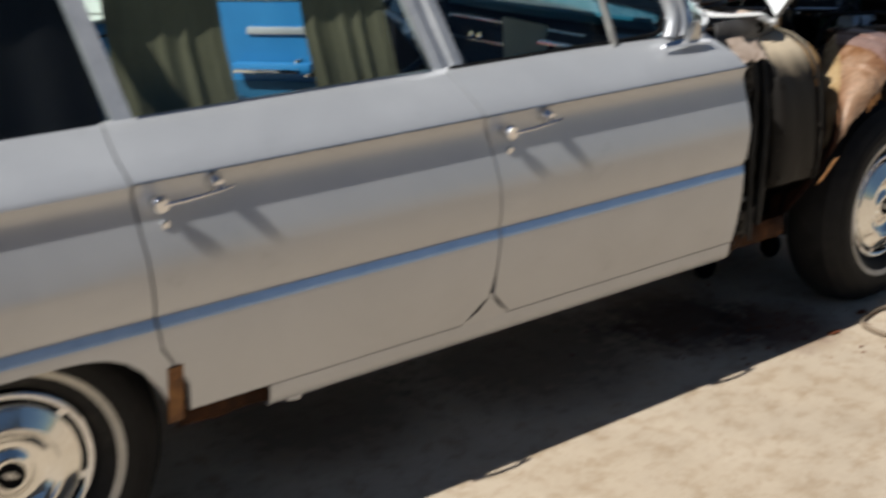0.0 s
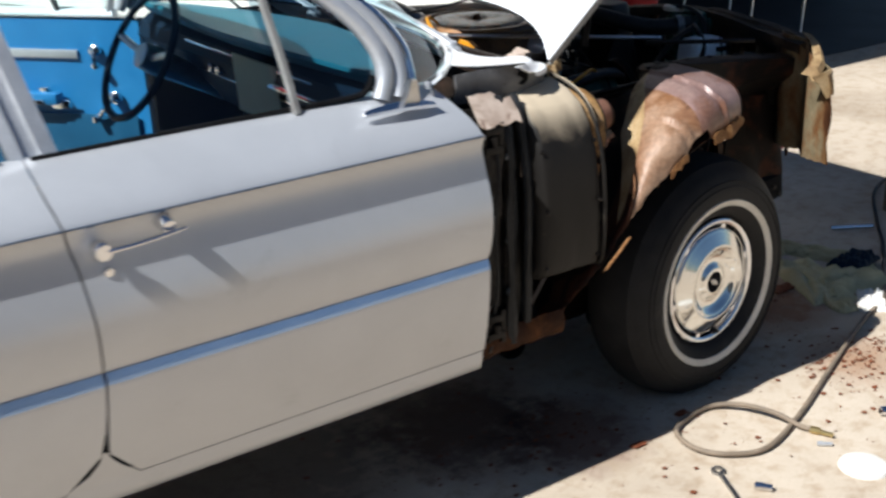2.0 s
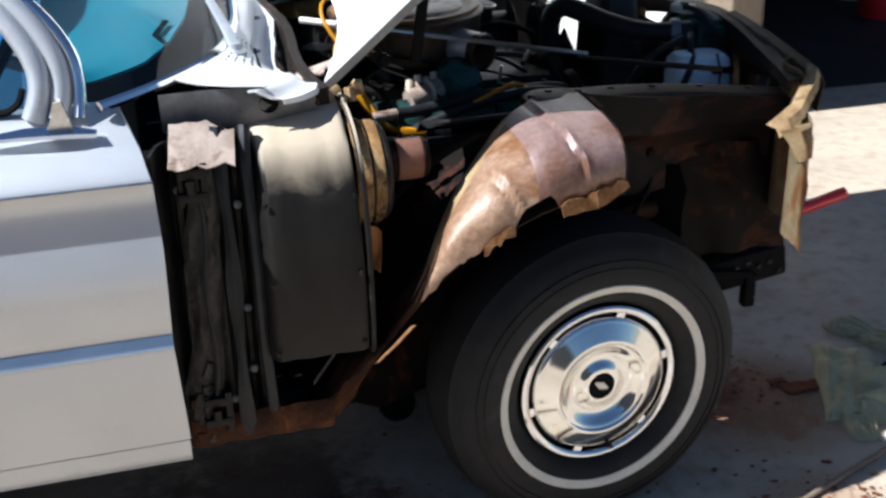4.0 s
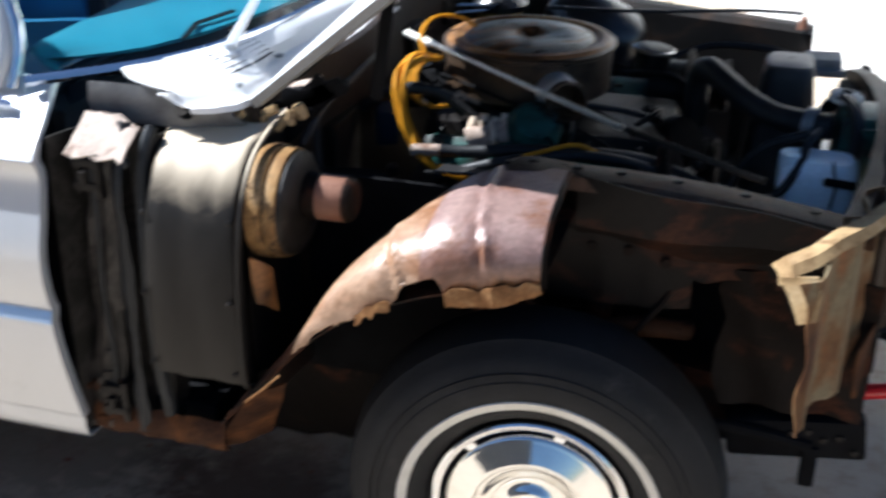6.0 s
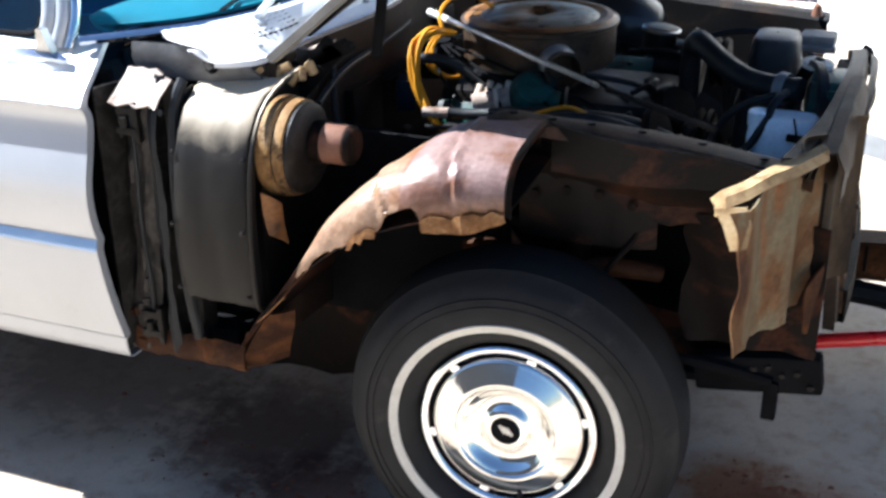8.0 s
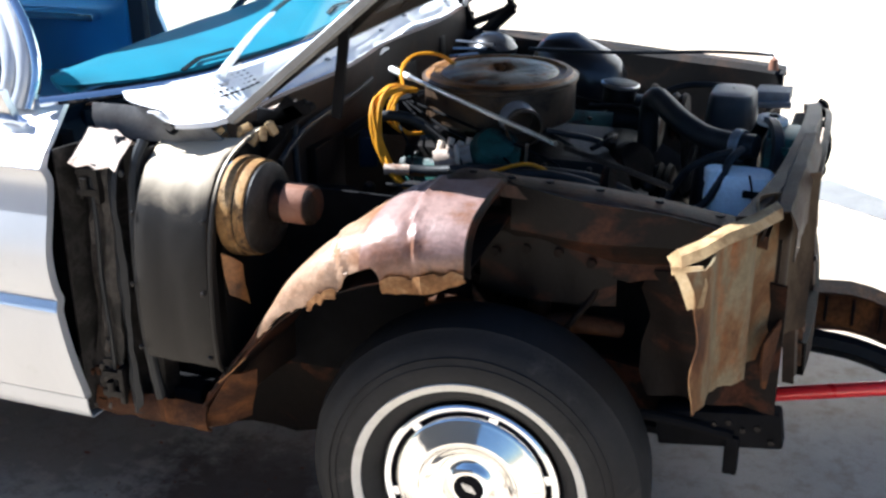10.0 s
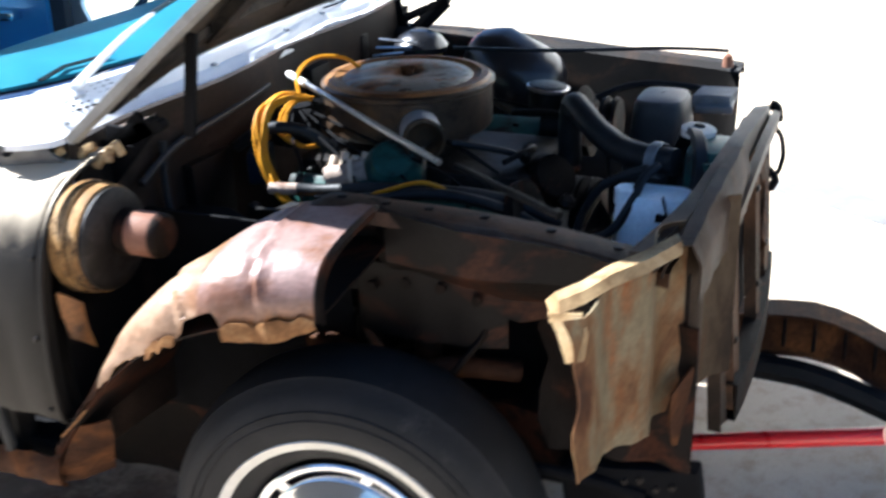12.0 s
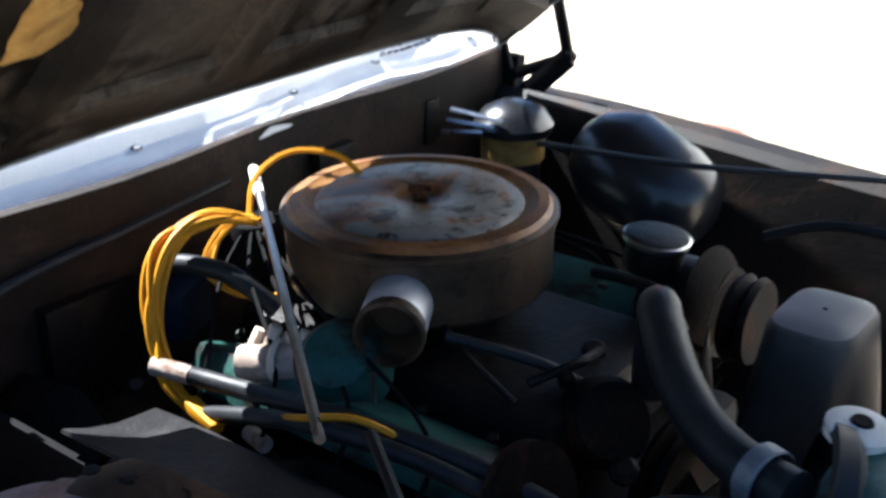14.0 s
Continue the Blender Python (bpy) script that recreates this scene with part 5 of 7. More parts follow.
for r in range(5):
    rows.append([(-0.886 + 0.017 * k + 0.003 * r, 0.050 + 0.018 * r + 0.003 * math.sin(k * 2.4 + r), 0.988 + 0.015 * r - (0.004 * ((k * 5) % 3) if r == 0 else 0.002 * ((k * 3 + r) % 2)) - (0.010 * (k - 4) if r == 4 and k > 4 else 0)) for k in range(8)])
sheet(bm, rows, 0.003)
part("torn_bracket", bm, PALESCRAP, post, "torn tan bracket on the door post")
bm = B()
sheet(bm, [[(-0.802 + 0.004 * math.sin(z * 24), 0.060 + dy, z), (-0.790, 0.052 + dy, z), (-0.778 + 0.004 * math.sin(z * 19), 0.058 + dy, z)] for z, dy in [(0.40 + 0.04 * k, 0.012 * max(0, (k - 13)) ** 1.3 + 0.004 * (k % 2)) for k in range(17)]], 0.008)
part("weatherstrip", bm, RUBBER, post)
bm = B()
tube(bm, [(-0.735, 0.075, 0.44), (-0.742, 0.060, 0.60), (-0.742, 0.058, 0.80), (-0.745, 0.085, 0.97), (-0.74, 0.12, 1.03)], 0.012, 8, 24)
part("rubber_seal", bm, RUBBER, post)

for x, y0, w in ((-0.872, 0.088, 0.010), (-0.765, 0.118, 0.008)):
    bm = B()
    sheet(bm, [[(x - w, y0 + 0.012, z), (x - w * 0.5, y0 + 0.003 * math.sin(z * 37), z), (x + w * 0.5, y0 + 0.003 * math.sin(z * 29), z), (x + w, y0 + 0.012, z)] for z in [0.42 + 0.045 * k for k in range(13)]], 0.003)
    part("post_rib", bm, POST, post)
for x, z in ((-0.872, 0.93), (-0.872, 0.74), (-0.872, 0.60), (-0.765, 0.88), (-0.765, 0.66), (-0.765, 0.52), (-0.80, 0.955), (-0.81, 0.47)):
    bm = B()
    lathe(bm, [(0.009, 0), (0.009, 0.006), (0.005, 0.008), (0, 0.008)], (x, 0.090 if x < -0.8 else 0.112, z), (0, -1, 0), 6)
    part("post_bolt", bm, GREYMETAL, post)
bm = B()
tube(bm, [(-0.84, 0.062, 0.96), (-0.835, 0.055, 0.85), (-0.845, 0.06, 0.72), (-0.838, 0.058, 0.58), (-0.85, 0.07, 0.46)], 0.005, 6, 30)
part("door_wire", bm, RUBBER, post)

# heater housing: curved cover, rim, blower drum and motor
bm = B()
HPROF = [(0.560, 0.045), (0.575, 0.020), (0.61, 0.010), (0.70, 0.006), (0.80, 0.012), (0.88, 0.026), (0.94, 0.05), (0.985, 0.085), (1.012, 0.13), (1.028, 0.19), (1.036, 0.26)]
grid = []
for z, y in HPROF:
    f = (z - 0.56) / 0.476
    x0, x1 = -0.733 + 0.0 * f, -0.535 - 0.01 * f
    grid.append([Vector((x0, y + 0.03, z)), Vector((x0 + 0.012, y + 0.006, z))] + [Vector((x0 + 0.02 + (x1 - x0 - 0.035) * k / 6, y + 0.003 * math.sin(k * 2.0 + z * 11), z)) for k in range(7)] + [Vector((x1 - 0.006, y + 0.004, z)), Vector((x1, y + 0.03, z))])
sheet(bm, grid, 0.004, (0, 1, 0))
sheet(bm, [[p + Vector((0, 0.03, 0)) for p in (grid[i][-1] for i in range(len(grid)))], [Vector((p.x - 0.01, 0.32, p.z)) for p in (grid[i][-1] for i in range(len(grid)))]])
heater = part("heater_housing", bm, HOUSING, sedan, "dark heater housing, paler on top, with a rounded shoulder")
bm = B()
tube(bm, [Vector((-0.534, y - 0.001, z)) for z, y in HPROF], 0.0055, 6, 30)
part("housing_rim", bm, HOUSING, heater)
for z, y in ((0.60, 0.012), (0.75, 0.007), (0.90, 0.032)):
    for x in (-0.722, -0.552):
        bm = B()
        lathe(bm, [(0.006, 0), (0.006, 0.003), (0.003, 0.005), (0, 0.005)], (x, y - 0.001, z), (0, -1, 0.15), 8)
        part("housing_screw", bm, GREASE, heater)
bm = B()
c0 = (-0.53, 0.165, 0.895)
lathe(bm, [(0.106, -0.01), (0.108, -0.004), (0.107, 0.018), (0.104, 0.021), (0.098, 0.022), (0.098, 0.026), (0.103, 0.027), (0.104, 0.030), (0.102, 0.046), (0.096, 0.049)], c0, (1, 0, 0), 40)
drum = part("blower_drum", bm, DRUMTAN, heater, "orange-tan stepped blower drum")
bm = B()
lathe(bm, [(0.0985, 0.0215), (0.1005, 0.023), (0.1005, 0.025), (0.0985, 0.0265)], c0, (1, 0, 0), 40)
lathe(bm, [(0.0975, 0.046), (0.0975, 0.056), (0.088, 0.064), (0.06, 0.066), (0.0, 0.066)], c0, (1, 0, 0), 40)
part("drum_face", bm, POST, drum)
bm = B()
lathe(bm, [(0.043, 0.060), (0.043, 0.146), (0.038, 0.153), (0.02, 0.156), (0, 0.156)], (-0.53, 0.185, 0.905), (1, 0, 0), 28)
part("blower_motor", bm, MOTOR, drum, "rust-brown blower motor")
bm = B()
lathe(bm, [(0.0435, 0.062), (0.0455, 0.064), (0.0455, 0.090), (0.0435, 0.092)], (-0.53, 0.185, 0.905), (1, 0, 0), 28)
part("motor_collar", bm, RUSTDARK, drum)
bm = B()
lathe(bm, [(0.0435, 0.143), (0.042, 0.151), (0.036, 0.1575), (0.012, 0.159), (0, 0.159)], (-0.53, 0.185, 0.905), (1, 0, 0), 28)
part("motor_cap", bm, RUSTDARK, drum, "dark end cap of the motor")
bm = B()
sheet(bm, [[(-0.528, y, z), (-0.512, y + 0.01, z - 0.01), (-0.50, y + 0.03, z - 0.03)] for y, z in ((0.05, 0.83), (0.055, 0.78), (0.07, 0.73))], 0.006)
part("drum_bracket", bm, RIMRUST, heater)
bm = B()
sheet(bm, [[(-0.68, y, z), (-0.50, y, z), (-0.30, y, z), (-0.10, y, z)] for y, z in ((0.40, 0.40), (0.39, 0.6), (0.38, 0.75), (0.38, 0.87))], 0.01)
part("inner_side", bm, BLACK, sedan)

# rusted wheelhouse apron
EDGE = [(-0.675, 0.090, 0.375), (-0.63, 0.070, 0.430), (-0.57, 0.036, 0.505), (-0.511, 0.017, 0.573), (-0.45, 0.010, 0.645), (-0.38, 0.006, 0.715), (-0.31, 0.004, 0.765), (-0.24, 0.003, 0.800), (-0.165, 0.004, 0.828), (-0.08, 0.018, 0.840), (0.005, 0.045, 0.850)]
RIDGE = [(-0.645, 0.110, 0.395), (-0.612, 0.100, 0.443), (-0.538, 0.055, 0.550), (-0.465, 0.045, 0.632), (-0.416, 0.050, 0.705), (-0.360, 0.075, 0.806), (-0.284, 0.130, 0.880), (-0.232, 0.180, 0.918), (-0.171, 0.240, 0.955), (-0.10, 0.285, 0.970), (0.0, 0.300, 0.966)]
ne = 88
e, r_ = spline(EDGE, ne), spline(RIDGE, ne)
bm = B()
grid = []
for v in range(13):
    f = v / 12
    row = []
    for i in range(ne + 1):
        n, a = 2.0 + 1.3 * min(1, i / 70), f * math.pi / 2
        across, rise = 1 - math.cos(a) ** (2 / n), math.sin(a) ** (2 / n)
        p = Vector((e[i].x + (r_[i].x - e[i].x) * f, e[i].y + (r_[i].y - e[i].y) * across, e[i].z + (r_[i].z - e[i].z) * rise))
        for rib in (-0.235, -0.085):
            k = (p.x - rib + 0.05 * f) / 0.007
            p += Vector((0, -0.006, 0.006)) * (math.exp(-(k - 1.4) ** 2) - math.exp(-k * k) * 0.8)
        p += Vector((0, -1, 0.6)) * 0.004 * noise.noise(p * 16)
        if v == 0:
            jag = 0.012 * rnd.random() + (0.045 * math.sin((p.x + 0.245) / 0.095 * 3.14) if -0.245 < p.x < -0.15 else 0)
            p += Vector((0, 0.1 * jag, jag))
        row.append(p)
    grid.append(row)
cut = next(i for i in range(ne) if e[i].x > -0.44)
mid_cut = next(i for i in range(ne) if e[i].x > -0.20)
sheet(bm, [r[mid_cut:] for r in grid], 0.004, (0, 0.6, -0.8))
apron = part("wheelhouse_apron", bm, RUST, sedan, "flaking rusty inner fender apron with ragged edge")
bm = B()
sheet(bm, [r[cut:mid_cut + 1] for r in grid], 0.004, (0, 0.6, -0.8))
part("apron_rear", bm, RUSTTAN, apron, "tan rusted rear half of the apron")
bm = B()
wide = [(-0.47, 0.0), (-0.41, 0.030), (-0.30, 0.085), (-0.20, 0.055), (-0.12, 0.0)]
crest = [q for q in r_ if -0.47 < q.x < -0.12]
sheet(bm, [[q + Vector((0, f * lerp_table(wide, q.x), -f * 0.4 * lerp_table(wide, q.x) - 0.002)) for q in crest] for f in (0, 0.35, 0.7, 1.0)], -0.004, (0, 0.3, 0.9))
part("apron_shoulder", bm, DUSTTAN, apron, "dusty tan shoulder of the apron")
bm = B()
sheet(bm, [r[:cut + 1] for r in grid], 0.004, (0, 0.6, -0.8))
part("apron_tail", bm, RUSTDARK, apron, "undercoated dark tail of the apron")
bm = B()
lip = [p for p in grid[0] if -0.155 < p.x < 0.02]
low_z = [(-0.16, 0.815), (-0.06, 0.818), (-0.025, 0.832), (0.02, 0.850)]
sheet(bm, [[p + Vector((0, -0.003, 0.004)) for p in lip], [Vector((p.x + 0.003, p.y - 0.007, (p.z + lerp_table(low_z, p.x)) / 2)) for p in lip], [Vector((p.x + 0.005, p.y - 0.004, lerp_table(low_z, p.x) + 0.0015 * math.sin(i * 1.7))) for i, p in enumerate(lip)]], 0.004)
part("apron_lip", bm, LIPRUST, apron, "bent tan lip of the apron")
bm = B()
lip = [Vector((-0.535, 0.008, 0.545)), Vector((-0.50, 0.004, 0.578)), Vector((-0.46, 0.0, 0.62))]
sheet(bm, [lip, [p + Vector((0.008, -0.010, 0.008)) for p in lip]], 0.003)
part("apron_flange", bm, LIPRUST, apron)
bm = B()
lip = [p for p in grid[0] if -0.31 < p.x < -0.24]
sheet(bm, [[p + Vector((0, -0.003, 0.003)) for p in lip], [p + Vector((0, -0.006, -0.016 - 0.003 * math.sin(i * 2.1))) for i, p in enumerate(lip)]], 0.003)
part("apron_flange", bm, LIPRUST, apron)
bm = B()
flap = [[(-0.538, 0.056, 0.545), (-0.515, 0.07, 0.545), (-0.49, 0.09, 0.55)], [(-0.585, 0.075, 0.48), (-0.55, 0.095, 0.48), (-0.515, 0.125, 0.485)], [(-0.635, 0.085, 0.40), (-0.59, 0.11, 0.405), (-0.545, 0.15, 0.42)], [(-0.645, 0.09, 0.372), (-0.60, 0.115, 0.374), (-0.555, 0.16, 0.385)]]
sheet(bm, flap, 0.004)
part("apron_foot", bm, RUSTBROWN, apron, "dark rusted foot of the apron")
# turned-in front edge that closes the wheelhouse
bm = B()
front = [r[-1] for r in grid]
sheet(bm, [front, [p + Vector((0.006, 0.010, -0.006)) for p in front], [p + Vector((0.004, 0.022, -0.014)) for p in front]], 0.004)
part("apron_return", bm, RUSTDARK, apron)
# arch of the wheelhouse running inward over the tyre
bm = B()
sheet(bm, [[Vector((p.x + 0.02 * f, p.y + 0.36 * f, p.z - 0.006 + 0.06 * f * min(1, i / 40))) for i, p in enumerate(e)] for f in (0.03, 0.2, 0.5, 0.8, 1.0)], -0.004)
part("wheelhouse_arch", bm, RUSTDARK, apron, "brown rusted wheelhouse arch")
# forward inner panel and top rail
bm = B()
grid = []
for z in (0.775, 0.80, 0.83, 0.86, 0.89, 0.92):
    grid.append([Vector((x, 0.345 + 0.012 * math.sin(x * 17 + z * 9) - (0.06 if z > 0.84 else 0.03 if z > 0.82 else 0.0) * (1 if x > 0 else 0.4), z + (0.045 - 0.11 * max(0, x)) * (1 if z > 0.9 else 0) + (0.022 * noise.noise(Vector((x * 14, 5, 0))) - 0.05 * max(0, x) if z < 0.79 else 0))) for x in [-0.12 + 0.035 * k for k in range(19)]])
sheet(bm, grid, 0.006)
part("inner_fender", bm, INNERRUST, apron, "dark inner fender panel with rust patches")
# front columns are added to close a slit of sunlit ground before the baffle
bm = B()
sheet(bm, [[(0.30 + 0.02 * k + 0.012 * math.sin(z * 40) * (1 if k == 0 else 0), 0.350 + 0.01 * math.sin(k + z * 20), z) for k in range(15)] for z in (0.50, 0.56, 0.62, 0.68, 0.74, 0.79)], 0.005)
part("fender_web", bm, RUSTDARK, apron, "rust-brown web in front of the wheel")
bm = B()
sheet(bm, [[(x, 0.60, z) for x in (-0.12, 0.1, 0.3, 0.5)] for z in (0.38, 0.5, 0.65, 0.82)], 0.008)
part("engine_splash", bm, BLACK, sedan)
RAIL = [(-0.12, 0.278, 0.958), (-0.082, 0.288, 0.968), (0.017, 0.313, 0.954), (0.129, 0.325, 0.947), (0.283, 0.335, 0.932), (0.445, 0.33, 0.912), (0.54, 0.30, 0.91)]
rail = spline(RAIL, 40)
bm = B()
sheet(bm, [[p + Vector((0, -0.028, -0.020)) for p in rail], [p + Vector((0, -0.022, 0.002)) for p in rail], [p + Vector((0, 0.0, 0.006)) for p in rail], [p + Vector((0, 0.05, 0.0)) for p in rail], [p + Vector((0, 0.06, -0.03)) for p in rail]], -0.003)
part("top_rail", bm, RUSTMID, apron, "rusty flanged top rail")
for k in range(7):
    bm = B()
    p = rail[3 + 5 * k]
    lathe(bm, [(0.009, 0), (0.009, 0.008), (0.0, 0.009)], p + Vector((0, 0.012, 0.004)), (0, 0, 1), 6)
    part("rail_bolt", bm, GREASE, apron)

# suspension seen inside the wheelhouse
for name, pts, r in (("control_arm", [(-0.20, 0.40, 0.62), (-0.08, 0.33, 0.645), (0.02, 0.29, 0.62), (0.12, 0.33, 0.645), (0.24, 0.40, 0.62)], 0.022), ("shock_absorber", [(0.06, 0.37, 0.52), (0.07, 0.375, 0.86)], 0.026), ("brake_hose", [(0.16, 0.37, 0.80), (0.20, 0.33, 0.74), (0.15, 0.30, 0.66), (0.08, 0.28, 0.56)], 0.007)):
    bm = B()
    tube(bm, pts, r, 10, 18)
    part(name, bm, RUSTBROWN if name == "control_arm" else RUSTDARK, sedan)
bm = B()
sheet(bm, [[(x, 0.332 - 0.02 * math.sin((x + 0.06) / 0.3 * 3.14) + 0.004 * math.sin(x * 60), z) for x in [-0.06 + 0.03 * k for k in range(11)]] for z in (0.70, 0.74, 0.79, 0.83, 0.845)], 0.006)
part("shock_tower", bm, INNERRUST, sedan, "rusty shock tower pressing")
for x, z in ((-0.02, 0.80), (0.05, 0.815), (0.12, 0.815), (0.19, 0.80), (0.07, 0.72)):
    bm = B()
    lathe(bm, [(0.011, 0), (0.011, 0.008), (0, 0.011)], (x, 0.316, z), (0, -1, 0), 6)
    part("tower_bolt", bm, RUSTDARK, sedan)
# panel added between wheelhouse and frame rail, hiding sunlit ground to keep it dark
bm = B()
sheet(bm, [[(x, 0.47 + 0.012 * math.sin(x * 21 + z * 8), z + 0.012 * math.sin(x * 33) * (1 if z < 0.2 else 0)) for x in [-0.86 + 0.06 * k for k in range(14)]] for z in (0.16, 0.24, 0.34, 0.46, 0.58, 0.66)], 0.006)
part("blocking_panel", bm, RUSTDARK, sedan, "dark rusty panel added behind the wheel to block bright ground")
# front baffle: ribbed sheet, streaked with rust, with a bright bent top flange
bm = B()
nx, nz = 34, 16
grid = []
BA, BD = Vector((0.440, 0.075, 0)), Vector((0.35, 0.937, 0))
for j in range(nz + 1):
    row = []
    for i in range(nx + 1):
        u = i / nx
        z0 = 0.620 + 0.010 * noise.noise(Vector((i * 0.35, 3.0, 0))) + 0.006 * noise.noise(Vector((i * 0.9, 7.0, 0))) + (0.10 * max(0.0, 1 - abs(u - 0.72) / 0.06) if u > 0.6 else 0) + (0.06 * (u - 0.8) if u > 0.8 else 0)
        z1 = 0.905 + 0.075 * min(1, u / 0.45) + 0.0 * u
        z = z0 + (z1 - z0) * j / nz
        rib = 0.016 * math.sin(u * 19 + 0.6) * (0.35 + 0.65 * min(1, u * 3))
        p = BA + BD * (0.47 * u) + Vector((0.937, -0.35, 0)) * rib
        if i == 0:
            p.x += 0.006 * math.sin(z * 43) - 0.035 * max(0.0, (z - 0.86) / 0.05)
        row.append(Vector((p.x, p.y, z)))
    grid.append(row)
fold = 22
sheet(bm, [r[:fold + 1] for r in grid], 0.004)
baffle = part("front_baffle", bm, BAFFLE, sedan, "ribbed rust-streaked tan front baffle")
bm = B()
sheet(bm, [r[fold:] for r in grid], 0.004)
part("inner_baffle", bm, surf("olive_brown_sheet", [(0.3, (0.010, 0.006, 0.004)), (0.45, (0.030, 0.018, 0.010)), (0.56, (0.065, 0.046, 0.027)), (0.66, (0.060, 0.025, 0.010)), (0.76, (0.016, 0.008, 0.005))], 6, 0.6, 0, 0.3, 90, stretch=(1.5, 1.5, 0.45), vary=0.15, gloss=0.15), baffle, "darker olive-brown inner half")
bm = B()
fl = [(0.383, 0.118, 0.900), (0.402, 0.108, 0.922), (0.44, 0.120, 0.940), (0.475, 0.155, 0.958), (0.52, 0.20, 0.970), (0.56, 0.26, 0.982)]
sheet(bm, [[Vector(p) + Vector((0.004, -0.010, -0.018)) for p in fl], [Vector(p) for p in fl], [Vector(p) + Vector((-0.012, 0.022, 0.004)) for p in fl]], 0.004)
sheet(bm, [[(0.385, 0.110, 0.898), (0.445, 0.092, 0.915)], [(0.404, 0.098, 0.872), (0.456, 0.088, 0.880)], [(0.424, 0.082, 0.83), (0.452, 0.08, 0.84)]], 0.004)
part("baffle_flange", bm, DUSTTAN, baffle, "bent sunlit flange")
bm = B()
sheet(bm, [[(0.545, 0.30, 0.68), (0.575, 0.36, 0.72)], [(0.545, 0.30, 0.63), (0.565, 0.34, 0.64)], [(0.55, 0.31, 0.575), (0.556, 0.32, 0.57)]], 0.004)
part("torn_strip", bm, RUSTBROWN, baffle)

# ---- radiator support and radiator ----
def lean(z, y=0.8):
    """The support bows back towards both fenders."""
    return 0.572 - (0.19 if y < 0.8 else 0.09) * ((y - 0.8) / 0.9) ** 2 + 0.07 * (1.0 - z)


TOPLINE = [(0.24, 0.962), (0.46, 0.978), (0.66, 1.0), (0.85, 0.995), (1.1, 0.962), (1.28, 0.925), (1.40, 0.895)]
bm = B()
tb = spline([(lean(z, y), y, z) for y, z in TOPLINE], 44)
sheet(bm, [[p + Vector((-0.020, 0, -0.03 + 0.006 * noise.noise(p * 20))) for p in tb], [p + Vector((-0.022, 0, 0)) for p in tb], [p + Vector((0.012, 0, 0.004 + 0.004 * noise.noise(p * 30))) for p in tb], [p + Vector((0.020, 0, -0.034)) for p in tb]], -0.004)
support = part("radiator_support", bm, SUPPORTGREY, sedan, "dark rusty radiator support frame")
for y, w in ((0.56, 0.05), (0.66, 0.06), (0.95, 0.05), (1.20, 0.05), (1.38, 0.06)):
    bm = B()
    zt = lerp_table(TOPLINE, y) - 0.01
    sheet(bm, [[(lean(z, y) - 0.016, y - w / 2, z), (lean(z, y) + 0.010, y - w / 2 + 0.004 * math.sin(z * 23), z), (lean(z, y) + 0.004, y, z), (lean(z, y) + 0.012, y + w / 2 - 0.004, z), (lean(z, y) - 0.014, y + w / 2, z)] for z in (0.48, 0.56, 0.64, 0.72, 0.80, 0.88, zt)], 0.003)
    post = part("support_post", bm, RUSTMID, support)
    for z in (0.62, 0.84):
        bm = B()
        lathe(bm, [(0.008, 0), (0.008, 0.006), (0, 0.008)], (lean(z, y) + 0.008, y, z), (1, 0, 0), 6)
        part("support_bolt", bm, GREASE, support)
for a, b in (((1.36, 0.84), (1.08, 0.66)), ((1.08, 0.86), (1.36, 0.66))):
    bm = B()
    q = [Vector((lean(a[1] + (b[1] - a[1]) * f, a[0] + (b[0] - a[0]) * f) + 0.004, a[0] + (b[0] - a[0]) * f, a[1] + (b[1] - a[1]) * f)) for f in (0, 0.33, 0.66, 1)]
    sheet(bm, [[p + Vector((0, 0, -0.018)) for p in q], [p + Vector((0.008, 0, 0)) for p in q], [p + Vector((0, 0, 0.018)) for p in q]], 0.003)
    part("support_brace", bm, RUSTBROWN, support)
bm = B()
bar_ = [Vector((lean(0.5, y), y, 0.50)) for y in [0.62 + 0.08 * k for k in range(10)]]
sheet(bm, [[p + Vector((-0.02, 0, -0.04)) for p in bar_], [p + Vector((0.02, 0, -0.04)) for p in bar_], [p + Vector((0.02, 0, 0.04)) for p in bar_], [p + Vector((-0.02, 0, 0.045)) for p in bar_]], 0.004)
part("support_bar", bm, RUSTDARK, support)
bm = B()
rows = []
for k in range(15):
    f = k / 14
    y = 0.27 + 0.42 * f
    z = 0.968 + 0.06 * f - 0.02 * f * f
    w = 0.006 * noise.noise(Vector((f * 9, 2, 0)))
    rows.append([(0.525 + 0.02 * f + w, y, z - 0.06 - 0.02 * f), (0.535 + 0.02 * f, y + 0.01, z - 0.02 + w), (0.548 + 0.018 * f, y, z + w), (0.575 + 0.014 * f + w, y + 0.004, z + 0.004), (0.592 + 0.012 * f, y, z - 0.03 + w), (0.590 + 0.012 * f + w, y + 0.01, z - 0.10 - 0.03 * f)])
sheet(bm, rows, 0.004)
part("support_gusset", bm, SUPPORTGREY, support, "creased grey-brown gusset from the baffle to the support")
bm = B()
q = [Vector((lean(z, y) + 0.026, y, z)) for y, z in ((0.56, 0.90), (0.70, 0.945), (0.90, 0.962), (1.10, 0.945), (1.28, 0.908), (1.38, 0.885))]
q = spline(q, 24)
